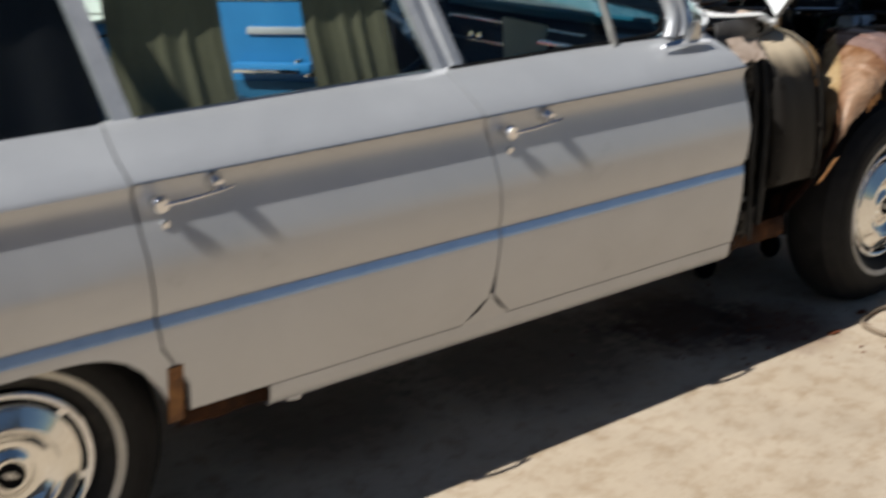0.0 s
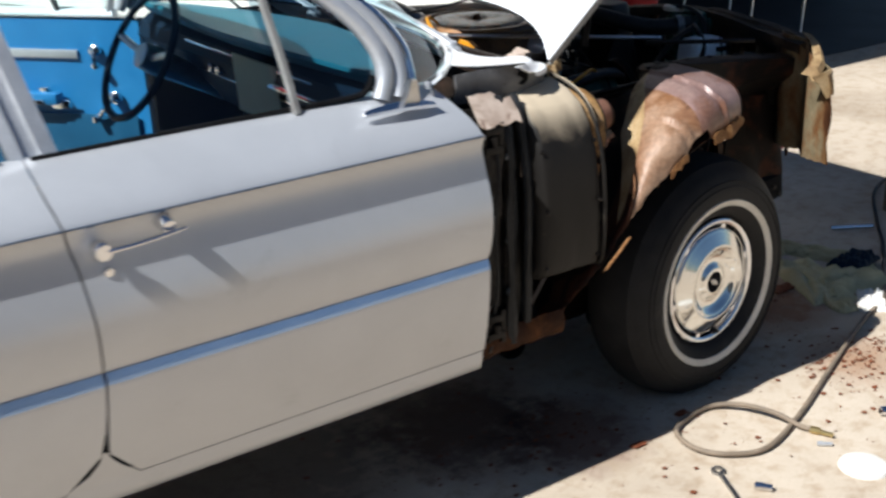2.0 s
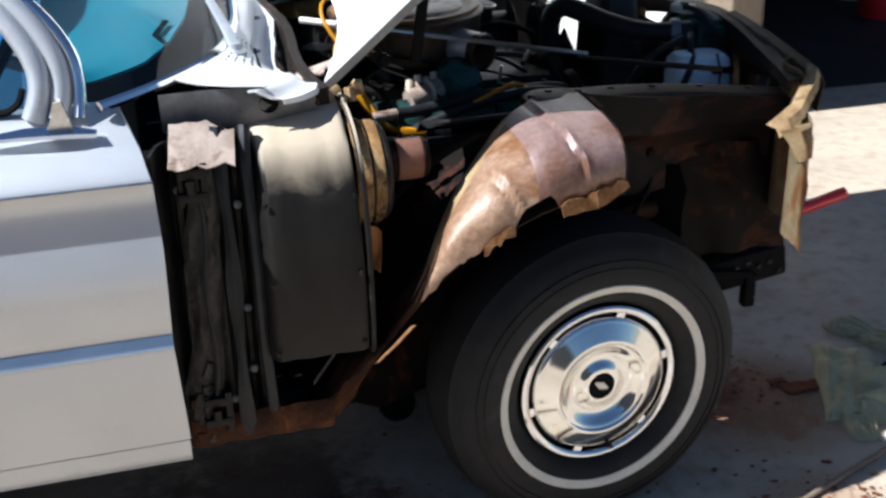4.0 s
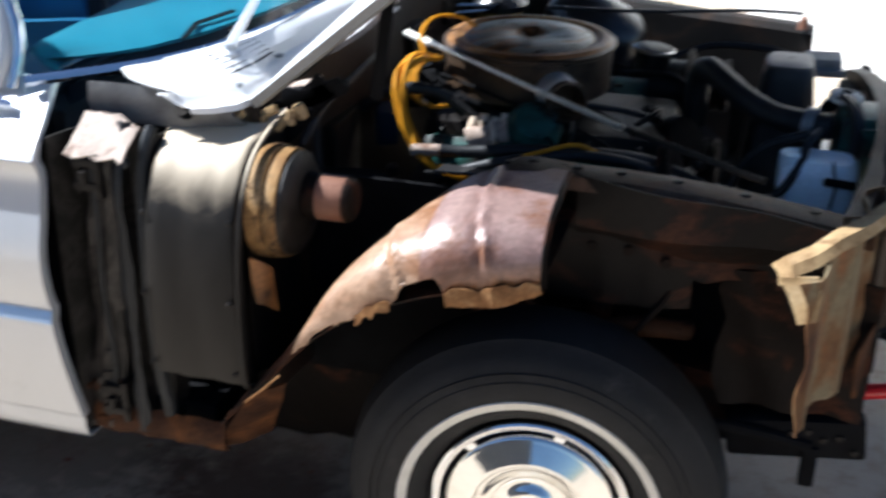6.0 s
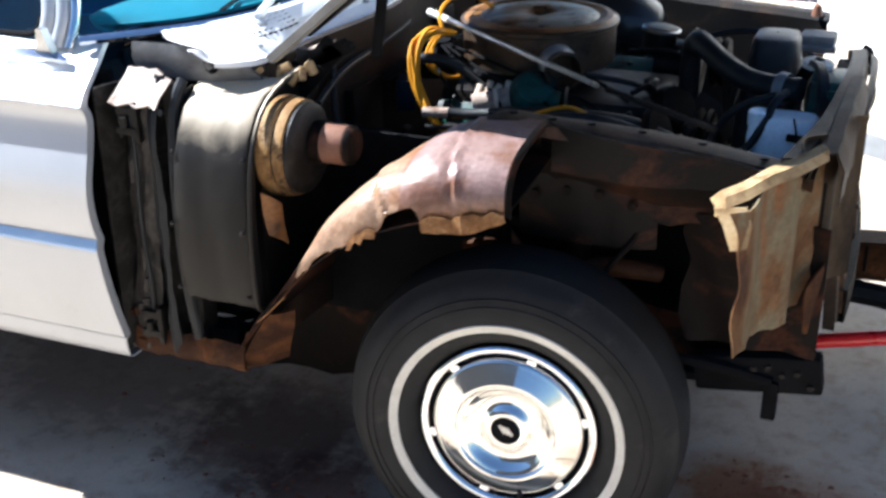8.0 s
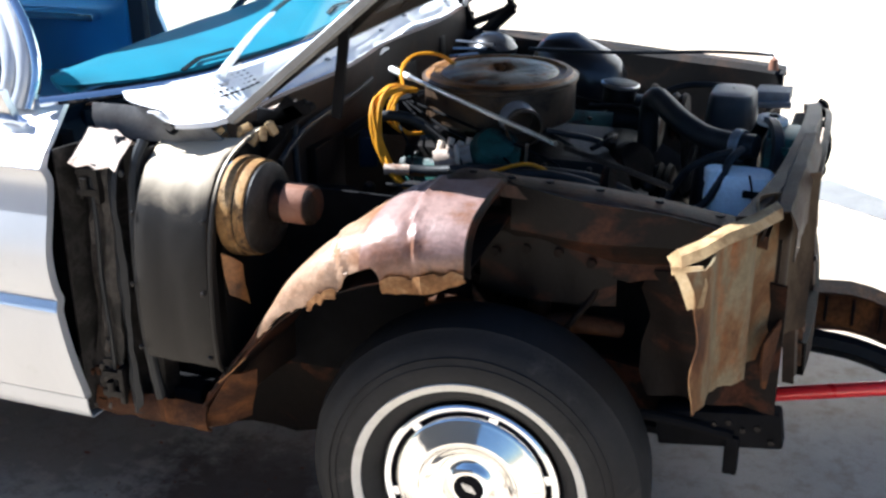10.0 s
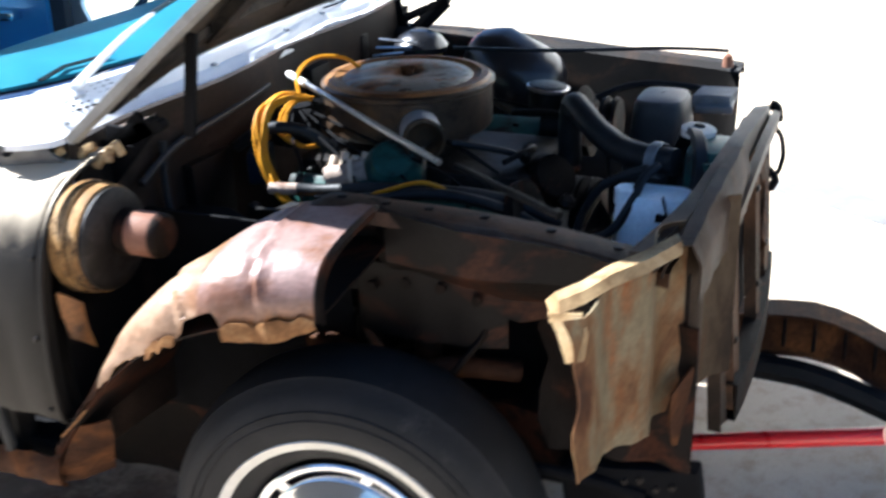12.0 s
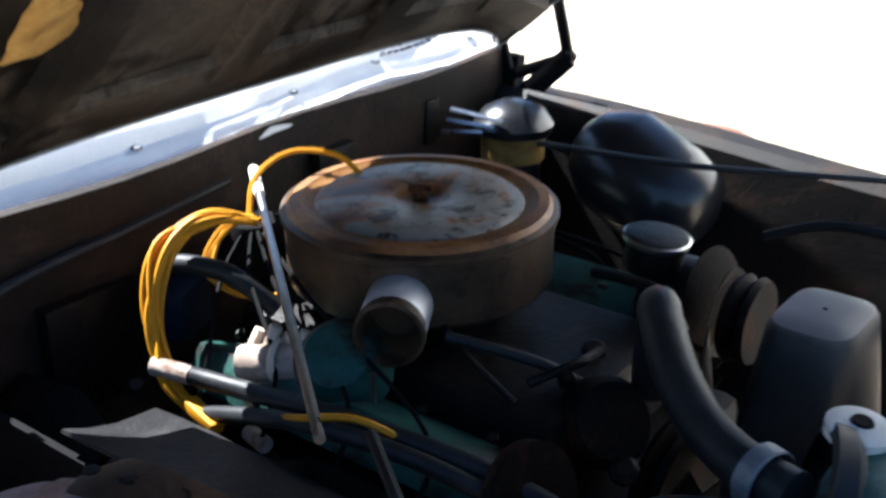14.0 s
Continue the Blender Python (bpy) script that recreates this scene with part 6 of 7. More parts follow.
sheet(bm, [[p + Vector((0.0, 0, -0.030)) for p in q], [p + Vector((0.010, 0, -0.028 + 0.003 * noise.noise(p * 25))) for p in q], [p + Vector((0.012, 0, 0.006)) for p in q], [p + Vector((-0.004, 0, 0.010 + 0.003 * noise.noise(p * 30))) for p in q]], 0.003)
part("support_channel", bm, SUPPORTGREY, support, "scuffed grey channel along the support")
for pts, r in (([(0.555, 1.39, 0.905), (0.572, 1.39, 0.895), (0.577, 1.38, 0.865)], 0.013), ([(0.572, 1.36, 0.858), (0.592, 1.35, 0.835), (0.600, 1.34, 0.79), (0.590, 1.32, 0.752), (0.576, 1.31, 0.765)], 0.006), ([(0.566, 1.33, 0.76), (0.590, 1.30, 0.745), (0.578, 1.29, 0.72)], 0.010)):
    bm = B()
    tube(bm, pts, r, 8, 16)
    part("lamp_plug", bm, BLACK, support)
bm = B()
box(bm, (0.535, 1.03, 0.715), (0.07, 0.60, 0.35), (0, 0, 0), 0.01)
radiator = part("radiator", bm, BLACK, sedan, "black radiator with teal side tank")
bm = B()
sheet(bm, [[(0.49, 0.685, z), (0.525, 0.655, z), (0.57, 0.665, z), (0.58, 0.72, z)] for z in (0.80, 0.9, 0.98)], 0.01)
box(bm, (0.525, 0.745, 0.90), (0.10, 0.14, 0.20), (0, 0, 0), 0.03)
part("side_tank", bm, TEALENGINE, radiator, "faded teal side tank")
bm = B()
lathe(bm, [(0.034, -0.012), (0.035, 0.002), (0.030, 0.006), (0.012, 0.007), (0, 0.007)], (0.488, 0.780, 1.010), (0.1, 0, 1), 24)
capo = part("radiator_cap", bm, WHITECLOTH, radiator, "white-faced radiator cap")
bm = B()
lathe(bm, [(0.013, 0.0), (0.011, 0.004), (0, 0.004)], (0.489, 0.780, 1.016), (0.1, 0, 1), 12)
part("cap_centre", bm, BLACK, capo)
bm = B()
lathe(bm, [(0.085, -0.01), (0.097, 0.0), (0.097, 0.02), (0.085, 0.024)], (0.485, 0.735, 0.925), (-0.8, -0.35, 0.15), 30)
part("tank_hoop", bm, RUBBER, radiator)
for k in range(6):
    bm = B()
    box(bm, (0.452, 1.145 + 0.022 * k, 0.970 - 0.002 * k), (0.085, 0.011, 0.03), (0, 0, 6), 0.003)
    part("bracket_fin", bm, GREYMETAL, radiator)
bm = B()
box(bm, (0.452, 1.20, 0.954), (0.085, 0.15, 0.018), (0, 0, 6), 0.004)
part("finned_bracket", bm, GREYMETAL, radiator, "finned grey bracket")
bm = B()
grid = []
for z, k in ((0.72, 1.5), (0.84, 1.34), (0.93, 1.14), (0.985, 1.02), (1.008, 0.97), (1.018, 0.88), (1.022, 0.70), (1.0235, 0.4), (1.024, 0.05)):
    grid.append([Vector((0.372 + 0.056 * k * math.copysign(abs(math.cos(a)) ** 0.5, math.cos(a)), 0.99 + 0.075 * k * math.copysign(abs(math.sin(a)) ** 0.5, math.sin(a)), z)) for a in [radians(10 * q) for q in range(37)]])
sheet(bm, grid)
shroud = part("fan_shroud", bm, SHROUD, sedan, "black rounded fan shroud with a paler top")

# dusty inner shelf between the rail and the engine
bm = B()
sheet(bm, [[(x, y, z + 0.006 * noise.noise(Vector((x * 12, y * 12, 3)))) for x in [-0.30 + 0.05 * k for k in range(13)]] for y, z in ((0.385, 0.905), (0.42, 0.888), (0.46, 0.872), (0.52, 0.862), (0.56, 0.83))], 0.005)
part("apron_shelf", bm, SHELF, sedan, "dusty dark grey shelf beside the engine")

# washer jug on the apron
bm = B()
prof = [(0.80, 0.97), (0.81, 1.0), (0.89, 1.0), (0.922, 0.94), (0.934, 0.78)]
grid = []
for z, k in prof:
    grid.append([Vector((0.447 + 0.078 * k * math.copysign(abs(math.cos(a)) ** 0.5, math.cos(a)) , 0.605 + 0.055 * k * math.copysign(abs(math.sin(a)) ** 0.5, math.sin(a)), z)) for a in [radians(10 * q) for q in range(37)]])
sheet(bm, grid)
sheet(bm, [grid[-1], [Vector((0.447, 0.605, 0.936)) + (p - Vector((0.447, 0.605, 0.936))) * 0.05 for p in grid[-1]]])
sheet(bm, [grid[0], [Vector((0.447, 0.605, 0.80)) + (p - Vector((0.447, 0.605, 0.80))) * 0.05 for p in grid[0]]])
jug = part("washer_bottle", bm, JUG, sedan, "translucent white washer bottle with moulded grip")
bm = B()
lathe(bm, [(0.024, -0.01), (0.024, 0.018), (0.02, 0.022), (0, 0.022)], (0.393, 0.585, 0.925), (0, 0, 1), 18)
part("bottle_neck", bm, JUG, jug)
bm = B()
box(bm, (0.487, 0.549, 0.902), (0.062, 0.012, 0.016), (0, 3, 0), 0.004)
part("grip_slot", bm, BLACK, jug)
bm = B()
tube(bm, [(0.20, 0.56, 0.80), (0.30, 0.55, 0.835), (0.37, 0.548, 0.865), (0.405, 0.56, 0.92), (0.42, 0.60, 0.96), (0.44, 0.64, 0.975)], 0.009, 8, 30)
part("bottle_hose", bm, RUBBER, jug)
bm = B()
tube(bm, [(0.475, 0.545, 0.85), (0.478, 0.546, 0.90), (0.468, 0.55, 0.945)], 0.0025, 6, 12)
part("bottle_wire", bm, BLACK, jug)
bm = B()
sheet(bm, [[(0.32 + 0.08 * k, y, 0.79) for k in range(4)] for y in (0.36, 0.5, 0.68)], 0.008)
sheet(bm, [[(0.32 + 0.08 * k, 0.36, z) for k in range(4)] for z in (0.79, 0.88)], 0.006)
part("bottle_tray", bm, RUSTDARK, sedan)

# ---- far side of the engine bay ----
bm = B()
FR = [(-0.56, 1.66, 0.985), (-0.35, 1.67, 0.98), (-0.17, 1.68, 0.968), (0.0, 1.685, 0.954), (0.15, 1.69, 0.941), (0.30, 1.70, 0.929), (0.40, 1.70, 0.921), (0.44, 1.69, 0.918)]
fr = spline(FR, 36)
sheet(bm, [[p for p in fr], [p + Vector((0, -0.02, -0.012)) for p in fr], [p + Vector((0, -0.03, -0.10)) for p in fr], [p + Vector((0, -0.06, -0.3)) for p in fr], [p + Vector((0, -0.08, -0.5)) for p in fr]], 0.005)
sheet(bm, [[p for p in fr], [p + Vector((0, 0.05, 0.004)) for p in fr], [p + Vector((0, 0.07, -0.03)) for p in fr]], 0.004)
fapron = part("far_apron", bm, DARKDUST, sedan, "dark far-side apron")
bm = B()
lathe(bm, [(0, 0.035), (0.05, 0.030), (0.09, 0.016), (0.11, 0.0)], (-0.14, 1.80, 0.913), (0, 0.1, 1), 22, squash=0.6)
part("apron_bump", bm, MOTOR, fapron, "rust-pink outer arch over the rail")
bm = B()
lathe(bm, [(0.0, 0.04), (0.012, 0.03), (0.016, 0.0)], (0.407, 1.66, 0.926), (0, 0, 1), 10)
part("rubber_stop", bm, MOTOR, fapron)
bm = B()
lathe(bm, [(0, 0.0), (0.035, 0.006), (0.066, 0.024), (0.086, 0.052), (0.104, 0.085), (0.106, 0.20), (0.098, 0.245), (0.074, 0.276), (0.035, 0.294), (0, 0.30)], (-0.290, 1.535, 0.972), (0.88, 0.04, -0.45), 28)
tank = part("vacuum_tank", bm, GLOSSBLACK, sedan, "glossy black rounded vacuum tank")
bm = B()
lathe(bm, [(0.0, 0.0), (0.062, 0.0), (0.062, 0.055), (0.0, 0.055)], (-0.420, 1.50, 0.906), (0, 0, 1), 28)
canister = part("canister", bm, OCHRE, sedan, "yellow canister under a black lid")
bm = B()
lathe(bm, [(0.075, 0.0), (0.078, 0.015), (0.06, 0.04), (0.03, 0.055), (0, 0.058)], (-0.420, 1.50, 0.960), (0, 0, 1), 28)
lathe(bm, [(0.0, -0.12), (0.055, -0.12), (0.055, 0.0)], (-0.420, 1.50, 0.906), (0, 0, 1), 20)
part("canister_lid", bm, GLOSSBLACK, canister)
bm = B()
for k in range(3):
    tube(bm, [(-0.435 + 0.02 * k, 1.43, 0.968 + 0.014 * k), (-0.53 + 0.01 * k, 1.42, 0.955 + 0.024 * k)], 0.0045, 6, curve=False)
part("steel_line", bm, STEEL, canister)
bm = B()
tube(bm, [(-0.25, 1.32, 1.015), (0.0, 1.42, 1.0), (0.25, 1.58, 0.985), (0.40, 1.70, 0.96)], 0.0055, 6, 20)
part("cable", bm, RUBBER, sedan)
bm = B()
tube(bm, [(0.06, 1.60, 0.83), (0.16, 1.625, 0.868), (0.28, 1.635, 0.872), (0.37, 1.62, 0.862), (0.42, 1.58, 0.82)], 0.010, 6, 30)
part("loom", bm, RUBBER, sedan)

# ---- engine ----
bm = B()
box(bm, (-0.12, MID, 0.60), (0.66, 0.50, 0.30), (0, 0, 0), 0.03)
engine = part("engine", bm, GREASE, sedan, "greasy V8 engine with faded teal covers")
bm = B()
box(bm, (-0.15, MID, 0.80), (0.56, 0.34, 0.14), (0, 0, 0), 0.03)
part("intake_manifold", bm, GREASE, engine)
bm = B()
box(bm, (-0.1, MID, 0.40), (0.5, 0.34, 0.16), (0, 0, 0), 0.04)
part("oil_pan", bm, GREASE, engine)
for s in (-1, 1):
    bm = B()
    box(bm, (-0.14, MID + s * 0.245, 0.815), (0.50, 0.13, 0.075), (s * 28, 0, 0), 0.025)
    part("rocker_cover", bm, TEALENGINE, engine, "faded teal rocker cover")
    for k in range(4):
        bm = B()
        tube(bm, [(-0.32 + 0.12 * k, MID + s * 0.32, 0.76), (-0.32 + 0.12 * k, MID + s * 0.40, 0.73), (-0.30 + 0.11 * k, MID + s * 0.43, 0.65)], 0.026, 8, 10)
        part("exhaust_runner", bm, RUSTDARK, engine)
bm = B()
lathe(bm, [(0.0, 0), (0.06, 0.0), (0.062, 0.05), (0.045, 0.075), (0, 0.08)], (-0.16, 0.735, 0.865), (0.2, -0.5, 0.6), 20)
part("teal_pump", bm, TEALENGINE, engine)
bm = B()
box(bm, (-0.19, MID, 0.91), (0.20, 0.18, 0.10), (0, 0, 0), 0.02)
part("carburettor", bm, GREASE, engine)
# air cleaner
AC = Vector((-0.220, 0.961, 0.992))
bm = B()
lathe(bm, [(0.09, -0.075), (0.19, -0.075), (0.196, -0.068), (0.197, 0.020), (0.203, 0.024), (0.203, 0.032), (0.195, 0.036)], AC, (0, 0, 1), 64)
air = part("air_cleaner", bm, AIRBODY, engine, "rusty round air cleaner")
bm = B()
lathe(bm, [(0.196, 0.033), (0.188, 0.043), (0.172, 0.045), (0.166, 0.040), (0.152, 0.038)], AC, (0, 0, 1), 64)
lid = part("air_cleaner_lid", bm, RIMRUST, air, "rusty grooved lid")
bm = B()
lathe(bm, [(0.1525, 0.038), (0.145, 0.044), (0.10, 0.046), (0.04, 0.047), (0.03, 0.040), (0.0, 0.040)], AC, (0, 0, 1), 64)
part("lid_plate", bm, AIRLID, air, "lid centre with flaking pale paint")
bm = B()
lathe(bm, [(0.0, 0.04), (0.012, 0.042), (0.013, 0.052), (0.007, 0.058), (0, 0.058)], AC, (0, 0, 1), 12)
box(bm, AC + Vector((0, 0, 0.056)), (0.034, 0.006, 0.010), (0, 0, 30), 0.002)
part("wing_nut", bm, RUSTBROWN, air)
bm = B()
d = Vector((0.50, -0.86, -0.03)).normalized()
lathe(bm, [(0.043, 0.0), (0.043, 0.095), (0.047, 0.097), (0.047, 0.107), (0.042, 0.108), (0.038, 0.10), (0.036, 0.04), (0, 0.04)], AC + d * 0.17 + Vector((0, 0, -0.03)), d, 28)
part("snorkel", bm, AIRBODY, air, "round intake snorkel")
bm = B()
lathe(bm, [(0.0445, 0.018), (0.0455, 0.022), (0.0455, 0.080), (0.0445, 0.084)], AC + d * 0.17 + Vector((0, 0, -0.03)), d, 28)
part("snorkel_band", bm, ANODISED, air, "bare steel band on the snorkel")
# radiator hose, belts, fan, generator
bm = B()
tube(bm, [(0.465, 0.685, 0.970), (0.41, 0.705, 0.966), (0.345, 0.745, 0.966), (0.28, 0.80, 0.982), (0.228, 0.86, 1.002), (0.198, 0.905, 1.006), (0.180, 0.94, 0.97), (0.175, 0.95, 0.86)], 0.027, 14, 50)
hose = part("radiator_hose", bm, RUBBER, engine, "black moulded radiator hose")
bm = B()
lathe(bm, [(0.034, -0.012), (0.036, -0.010), (0.036, 0.010), (0.034, 0.012)], (0.425, 0.700, 0.966), (0.92, -0.33, 0), 20)
part("hose_clamp", bm, GREYMETAL, hose)
for prof, at, ax in (([(0, 0), (0.10, 0), (0.105, 0.01), (0.09, 0.02), (0.105, 0.03), (0.10, 0.04), (0, 0.04)], (0.20, MID, 0.72), (1, 0, 0)),
                     ([(0, 0), (0.06, 0), (0.065, 0.01), (0.055, 0.02), (0.065, 0.03), (0.06, 0.04), (0, 0.04)], (0.20, 1.14, 0.90), (1, 0, 0)),
                     ([(0, 0), (0.075, 0), (0.075, 0.02), (0, 0.02)], (0.15, 0.69, 0.82), (0.9, -0.1, 0.3))):
    bm = B()
    lathe(bm, prof, at, ax, 28)
    part("pulley", bm, RUSTDARK, engine)
bm = B()
lathe(bm, [(0, 0.012), (0.012, 0.012), (0.06, 0.006), (0.075, 0.0), (0.06, -0.004), (0, -0.004)], (0.150, 1.18, 0.90), (0.95, -0.12, 0.15), 28)
part("rusty_disc", bm, RUSTDARK, engine, "rusty pulley disc")
for k in range(4):
    bm = B()
    a = radians(20 + 90 * k)
    dd = Vector((0, math.cos(a), math.sin(a)))
    tt = Vector((0.35, -math.sin(a), math.cos(a)))
    c = Vector((0.27, MID, 0.78))
    sheet(bm, [[c + dd * 0.04 - tt * 0.03, c + dd * 0.04 + tt * 0.03], [c + dd * 0.2 - tt * 0.05, c + dd * 0.2 + tt * 0.05]], 0.003)
    part("fan_blade", bm, GREASE, engine)
bm = B()
tube(bm, [(0.04, 1.22, 0.86), (0.16, 1.22, 0.86)], 0.07, 20, curve=False)
part("generator", bm, GREASE, engine)
# black hoses and looms over the near bank
for pts, rad in (([(-0.345, 0.607, 0.857), (-0.28, 0.622, 0.856), (-0.10, 0.63, 0.875), (0.10, 0.66, 0.865), (0.22, 0.72, 0.80)], 0.014),
                 ([(-0.34, 0.60, 0.80), (-0.16, 0.60, 0.86), (0.02, 0.61, 0.88), (0.16, 0.66, 0.83), (0.24, 0.72, 0.74)], 0.012),
                 ([(-0.55, 0.72, 0.90), (-0.46, 0.70, 0.955), (-0.38, 0.73, 0.95), (-0.32, 0.76, 0.90)], 0.014),
                 ([(0.42, 0.63, 0.97), (0.34, 0.64, 0.93), (0.29, 0.66, 0.86), (0.27, 0.66, 0.78)], 0.009),
                 ([(-0.05, 0.80, 0.93), (0.06, 0.86, 0.90), (0.12, 0.90, 0.86)], 0.008)):
    bm = B()
    tube(bm, pts, rad, 10, 30)
    part("engine_hose", bm, RUBBER, engine)
bm = B()
tube(bm, [(-0.06, 0.665, 0.89), (-0.055, 0.66, 0.935)], 0.004, 6, curve=False)
part("dipstick", bm, STEEL, engine)
bm = B()
for a, b, r in (((-0.290, 0.663, 0.868), (-0.205, 0.690, 0.886), 0.026), ((-0.395, 0.595, 0.858), (-0.335, 0.609, 0.857), 0.0135), ((-0.24, 0.62, 0.80), (-0.20, 0.61, 0.80), 0.012)):
    tube(bm, [a, b], r, 14, curve=False)
valve = part("vacuum_valve", bm, PALESCRAP, engine, "pale sunlit vacuum fitting")
bm = B()
for k in range(5):
    tube(bm, [(-0.285 + 0.022 * k, 0.675 + 0.007 * k, 0.885), (-0.280 + 0.022 * k, 0.69 + 0.007 * k, 0.912 + 0.009 * (k % 2))], 0.009, 8, curve=False)
lathe(bm, [(0.030, -0.006), (0.033, 0), (0.030, 0.006)], (-0.235, 0.681, 0.880), (0.95, 0.28, 0.18), 18)
part("valve_fitting", bm, TANFITTING, valve, "tan cast fittings")
bm = B()
lathe(bm, [(0, 0.0), (0.055, 0.0), (0.06, 0.05), (0.04, 0.09), (0, 0.095)], (-0.47, 0.86, 0.88), (0, 0, 1), 20)
part("distributor_cap", bm, BLACK, engine)
bm = B()
box(bm, (-0.50, 0.74, 0.86), (0.05, 0.09, 0.08), (0, 0, 20), 0.01)
part("ignition_coil", bm, DARKBLUE, engine)
bm = B()
lathe(bm, [(0, 0), (0.11, 0), (0.13, 0.015), (0.14, 0.05), (0, 0.06)], (-0.08, 0.53, 0.70), (0.2, -0.3, 1), 26)
part("power_steering_can", bm, GREASE, engine)

# plug leads, bolts, linkage and brackets
for s in (-1, 1):
    for k in range(4):
        bm = B()
        x = -0.33 + 0.125 * k
        tube(bm, [(-0.46 + 0.012 * k, 0.87 + s * 0.03, 0.965), (-0.42 + 0.06 * k, MID + s * 0.20, 0.93 + 0.012 * (k % 2)), (x - 0.02, MID + s * 0.29, 0.885), (x, MID + s * 0.345, 0.80)], 0.0034, 6, 24)
        part("plug_lead", bm, BLACK, engine)
    for k in range(5):
        bm = B()
        lathe(bm, [(0.008, 0), (0.008, 0.006), (0.004, 0.008), (0, 0.008)], (-0.36 + 0.11 * k, MID + s * 0.225, 0.862), (0, s * 0.4, 0.9), 6)
        part("cover_bolt", bm, GREASE, engine)
for pts, r in (([(-0.12, 0.86, 0.925), (-0.02, 0.80, 0.915), (0.06, 0.80, 0.87)], 0.005), ([(0.08, 0.98, 0.875), (0.10, 0.90, 0.90), (0.06, 0.83, 0.885)], 0.007), ([(-0.02, 1.13, 0.91), (0.10, 1.10, 0.925), (0.17, 1.05, 0.90)], 0.009)):
    bm = B()
    tube(bm, pts, r, 8, 14)
    part("linkage_rod", bm, GREASE, engine)
bm = B()
lathe(bm, [(0, 0.0), (0.045, 0.0), (0.045, 0.04), (0.05, 0.042), (0.05, 0.052), (0.04, 0.056), (0, 0.056)], (0.045, 1.19, 0.915), (0.1, 0, 1), 24)
part("filler_cap", bm, GREASE, engine, "greasy oil filler with a bright rim")
bm = B()
lathe(bm, [(0.048, 0.0), (0.052, 0.002), (0.052, 0.008), (0.048, 0.010)], (0.049, 1.19, 0.958), (0.1, 0, 1), 24)
part("filler_rim", bm, STEEL, engine)
bm = B()
lathe(bm, [(0, 0.05), (0.05, 0.048), (0.06, 0.03), (0.062, 0.0), (0.05, -0.06), (0, -0.06)], (0.14, 0.88, 0.83), (0.6, -0.4, 0.5), 24)
part("thermostat_housing", bm, RUSTDARK, engine)
for x, y, z, r in ((0.07, 0.98, 0.865, 0.018), (0.10, 0.86, 0.885, 0.012), (0.02, 0.70, 0.835, 0.014), (-0.44, 0.60, 0.80, 0.016), (0.20, 0.84, 0.80, 0.02)):
    bm = B()
    lathe(bm, [(0, 0.02), (r * 0.6, 0.02), (r, 0.012), (r, 0), (0, 0)], (x, y, z), (0.3, -0.4, 0.85), 8)
    part("fitting", bm, GREASE, engine)
bm = B()
sheet(bm, [[(-0.56, 0.50, 0.83), (-0.45, 0.52, 0.83), (-0.36, 0.50, 0.80)], [(-0.56, 0.44, 0.80), (-0.45, 0.45, 0.79), (-0.36, 0.44, 0.77)]], 0.006)
part("side_bracket", bm, RUSTDARK, engine)
for pts in ([(-0.56, 0.9, 1.0), (-0.555, 0.7, 0.985), (-0.555, 0.5, 0.97), (-0.55, 0.36, 0.93)], [(-0.55, 1.05, 0.93), (-0.52, 1.0, 0.90), (-0.50, 0.92, 0.92)], [(-0.56, 0.46, 0.99), (-0.55, 0.44, 0.88), (-0.52, 0.42, 0.76)]):
    bm = B()
    tube(bm, pts, 0.008, 8, 20)
    part("firewall_loom", bm, RUBBER, sedan)

# yellow wire coil over the back of the engine
coil = thing("wire_coil", "loose coil of yellow wire hung over the engine", "wire")
rr = random.Random(3)
for k in range(20):
    j = lambda s: (rr.random() - 0.5) * s
    bm = B()
    tube(bm, [(-0.398 + j(0.020), 0.80 + j(0.02), 1.005 + j(0.012)), (-0.430 + j(0.020), 0.74 + j(0.020), 1.02 + j(0.015)), (-0.444 + j(0.020), 0.67 + j(0.024), 0.99 + j(0.02)), (-0.426 + j(0.020), 0.625 + j(0.020), 0.92 + j(0.02)),
              (-0.380 + j(0.020), 0.60 + j(0.02), 0.85 + j(0.012)), (-0.328 + j(0.02), 0.60 + j(0.015), 0.812 + j(0.008)), (-0.27, 0.595 + j(0.01), 0.806 + j(0.006))], 0.0037, 6, 40)
    part("wire", bm, YELLOW, coil)
for k in range(3):
    j = lambda s: (rr.random() - 0.5) * s
    bm = B()
    tube(bm, [(-0.40, 0.80 + j(0.02), 1.01), (-0.44 + j(0.02), 0.77 + j(0.02), 0.99), (-0.435 + j(0.02), 0.745 + j(0.02), 0.94), (-0.40 + j(0.02), 0.755, 0.905), (-0.35, 0.80, 0.90)], 0.0042, 6, 30)
    part("wire", bm, YELLOW, coil)
bm = B()
tube(bm, [(-0.43, 0.82, 0.99), (-0.455, 0.86, 1.04), (-0.44, 0.92, 1.068), (-0.39, 0.97, 1.06), (-0.35, 0.985, 1.03)], 0.005, 6, 30)
part("wire", bm, YELLOW, coil)
bm = B()
tube(bm, [(-0.29, 0.595, 0.806), (-0.21, 0.605, 0.842), (-0.12, 0.595, 0.880), (-0.04, 0.610, 0.902), (0.01, 0.64, 0.875)], 0.005, 6, 24)
part("wire", bm, YELLOW, coil)
bm = B()
box(bm, (-0.30, 0.595, 0.815), (0.07, 0.022, 0.02), (0, 8, -10), 0.005)
part("wire_tag", bm, YELLOW, coil)

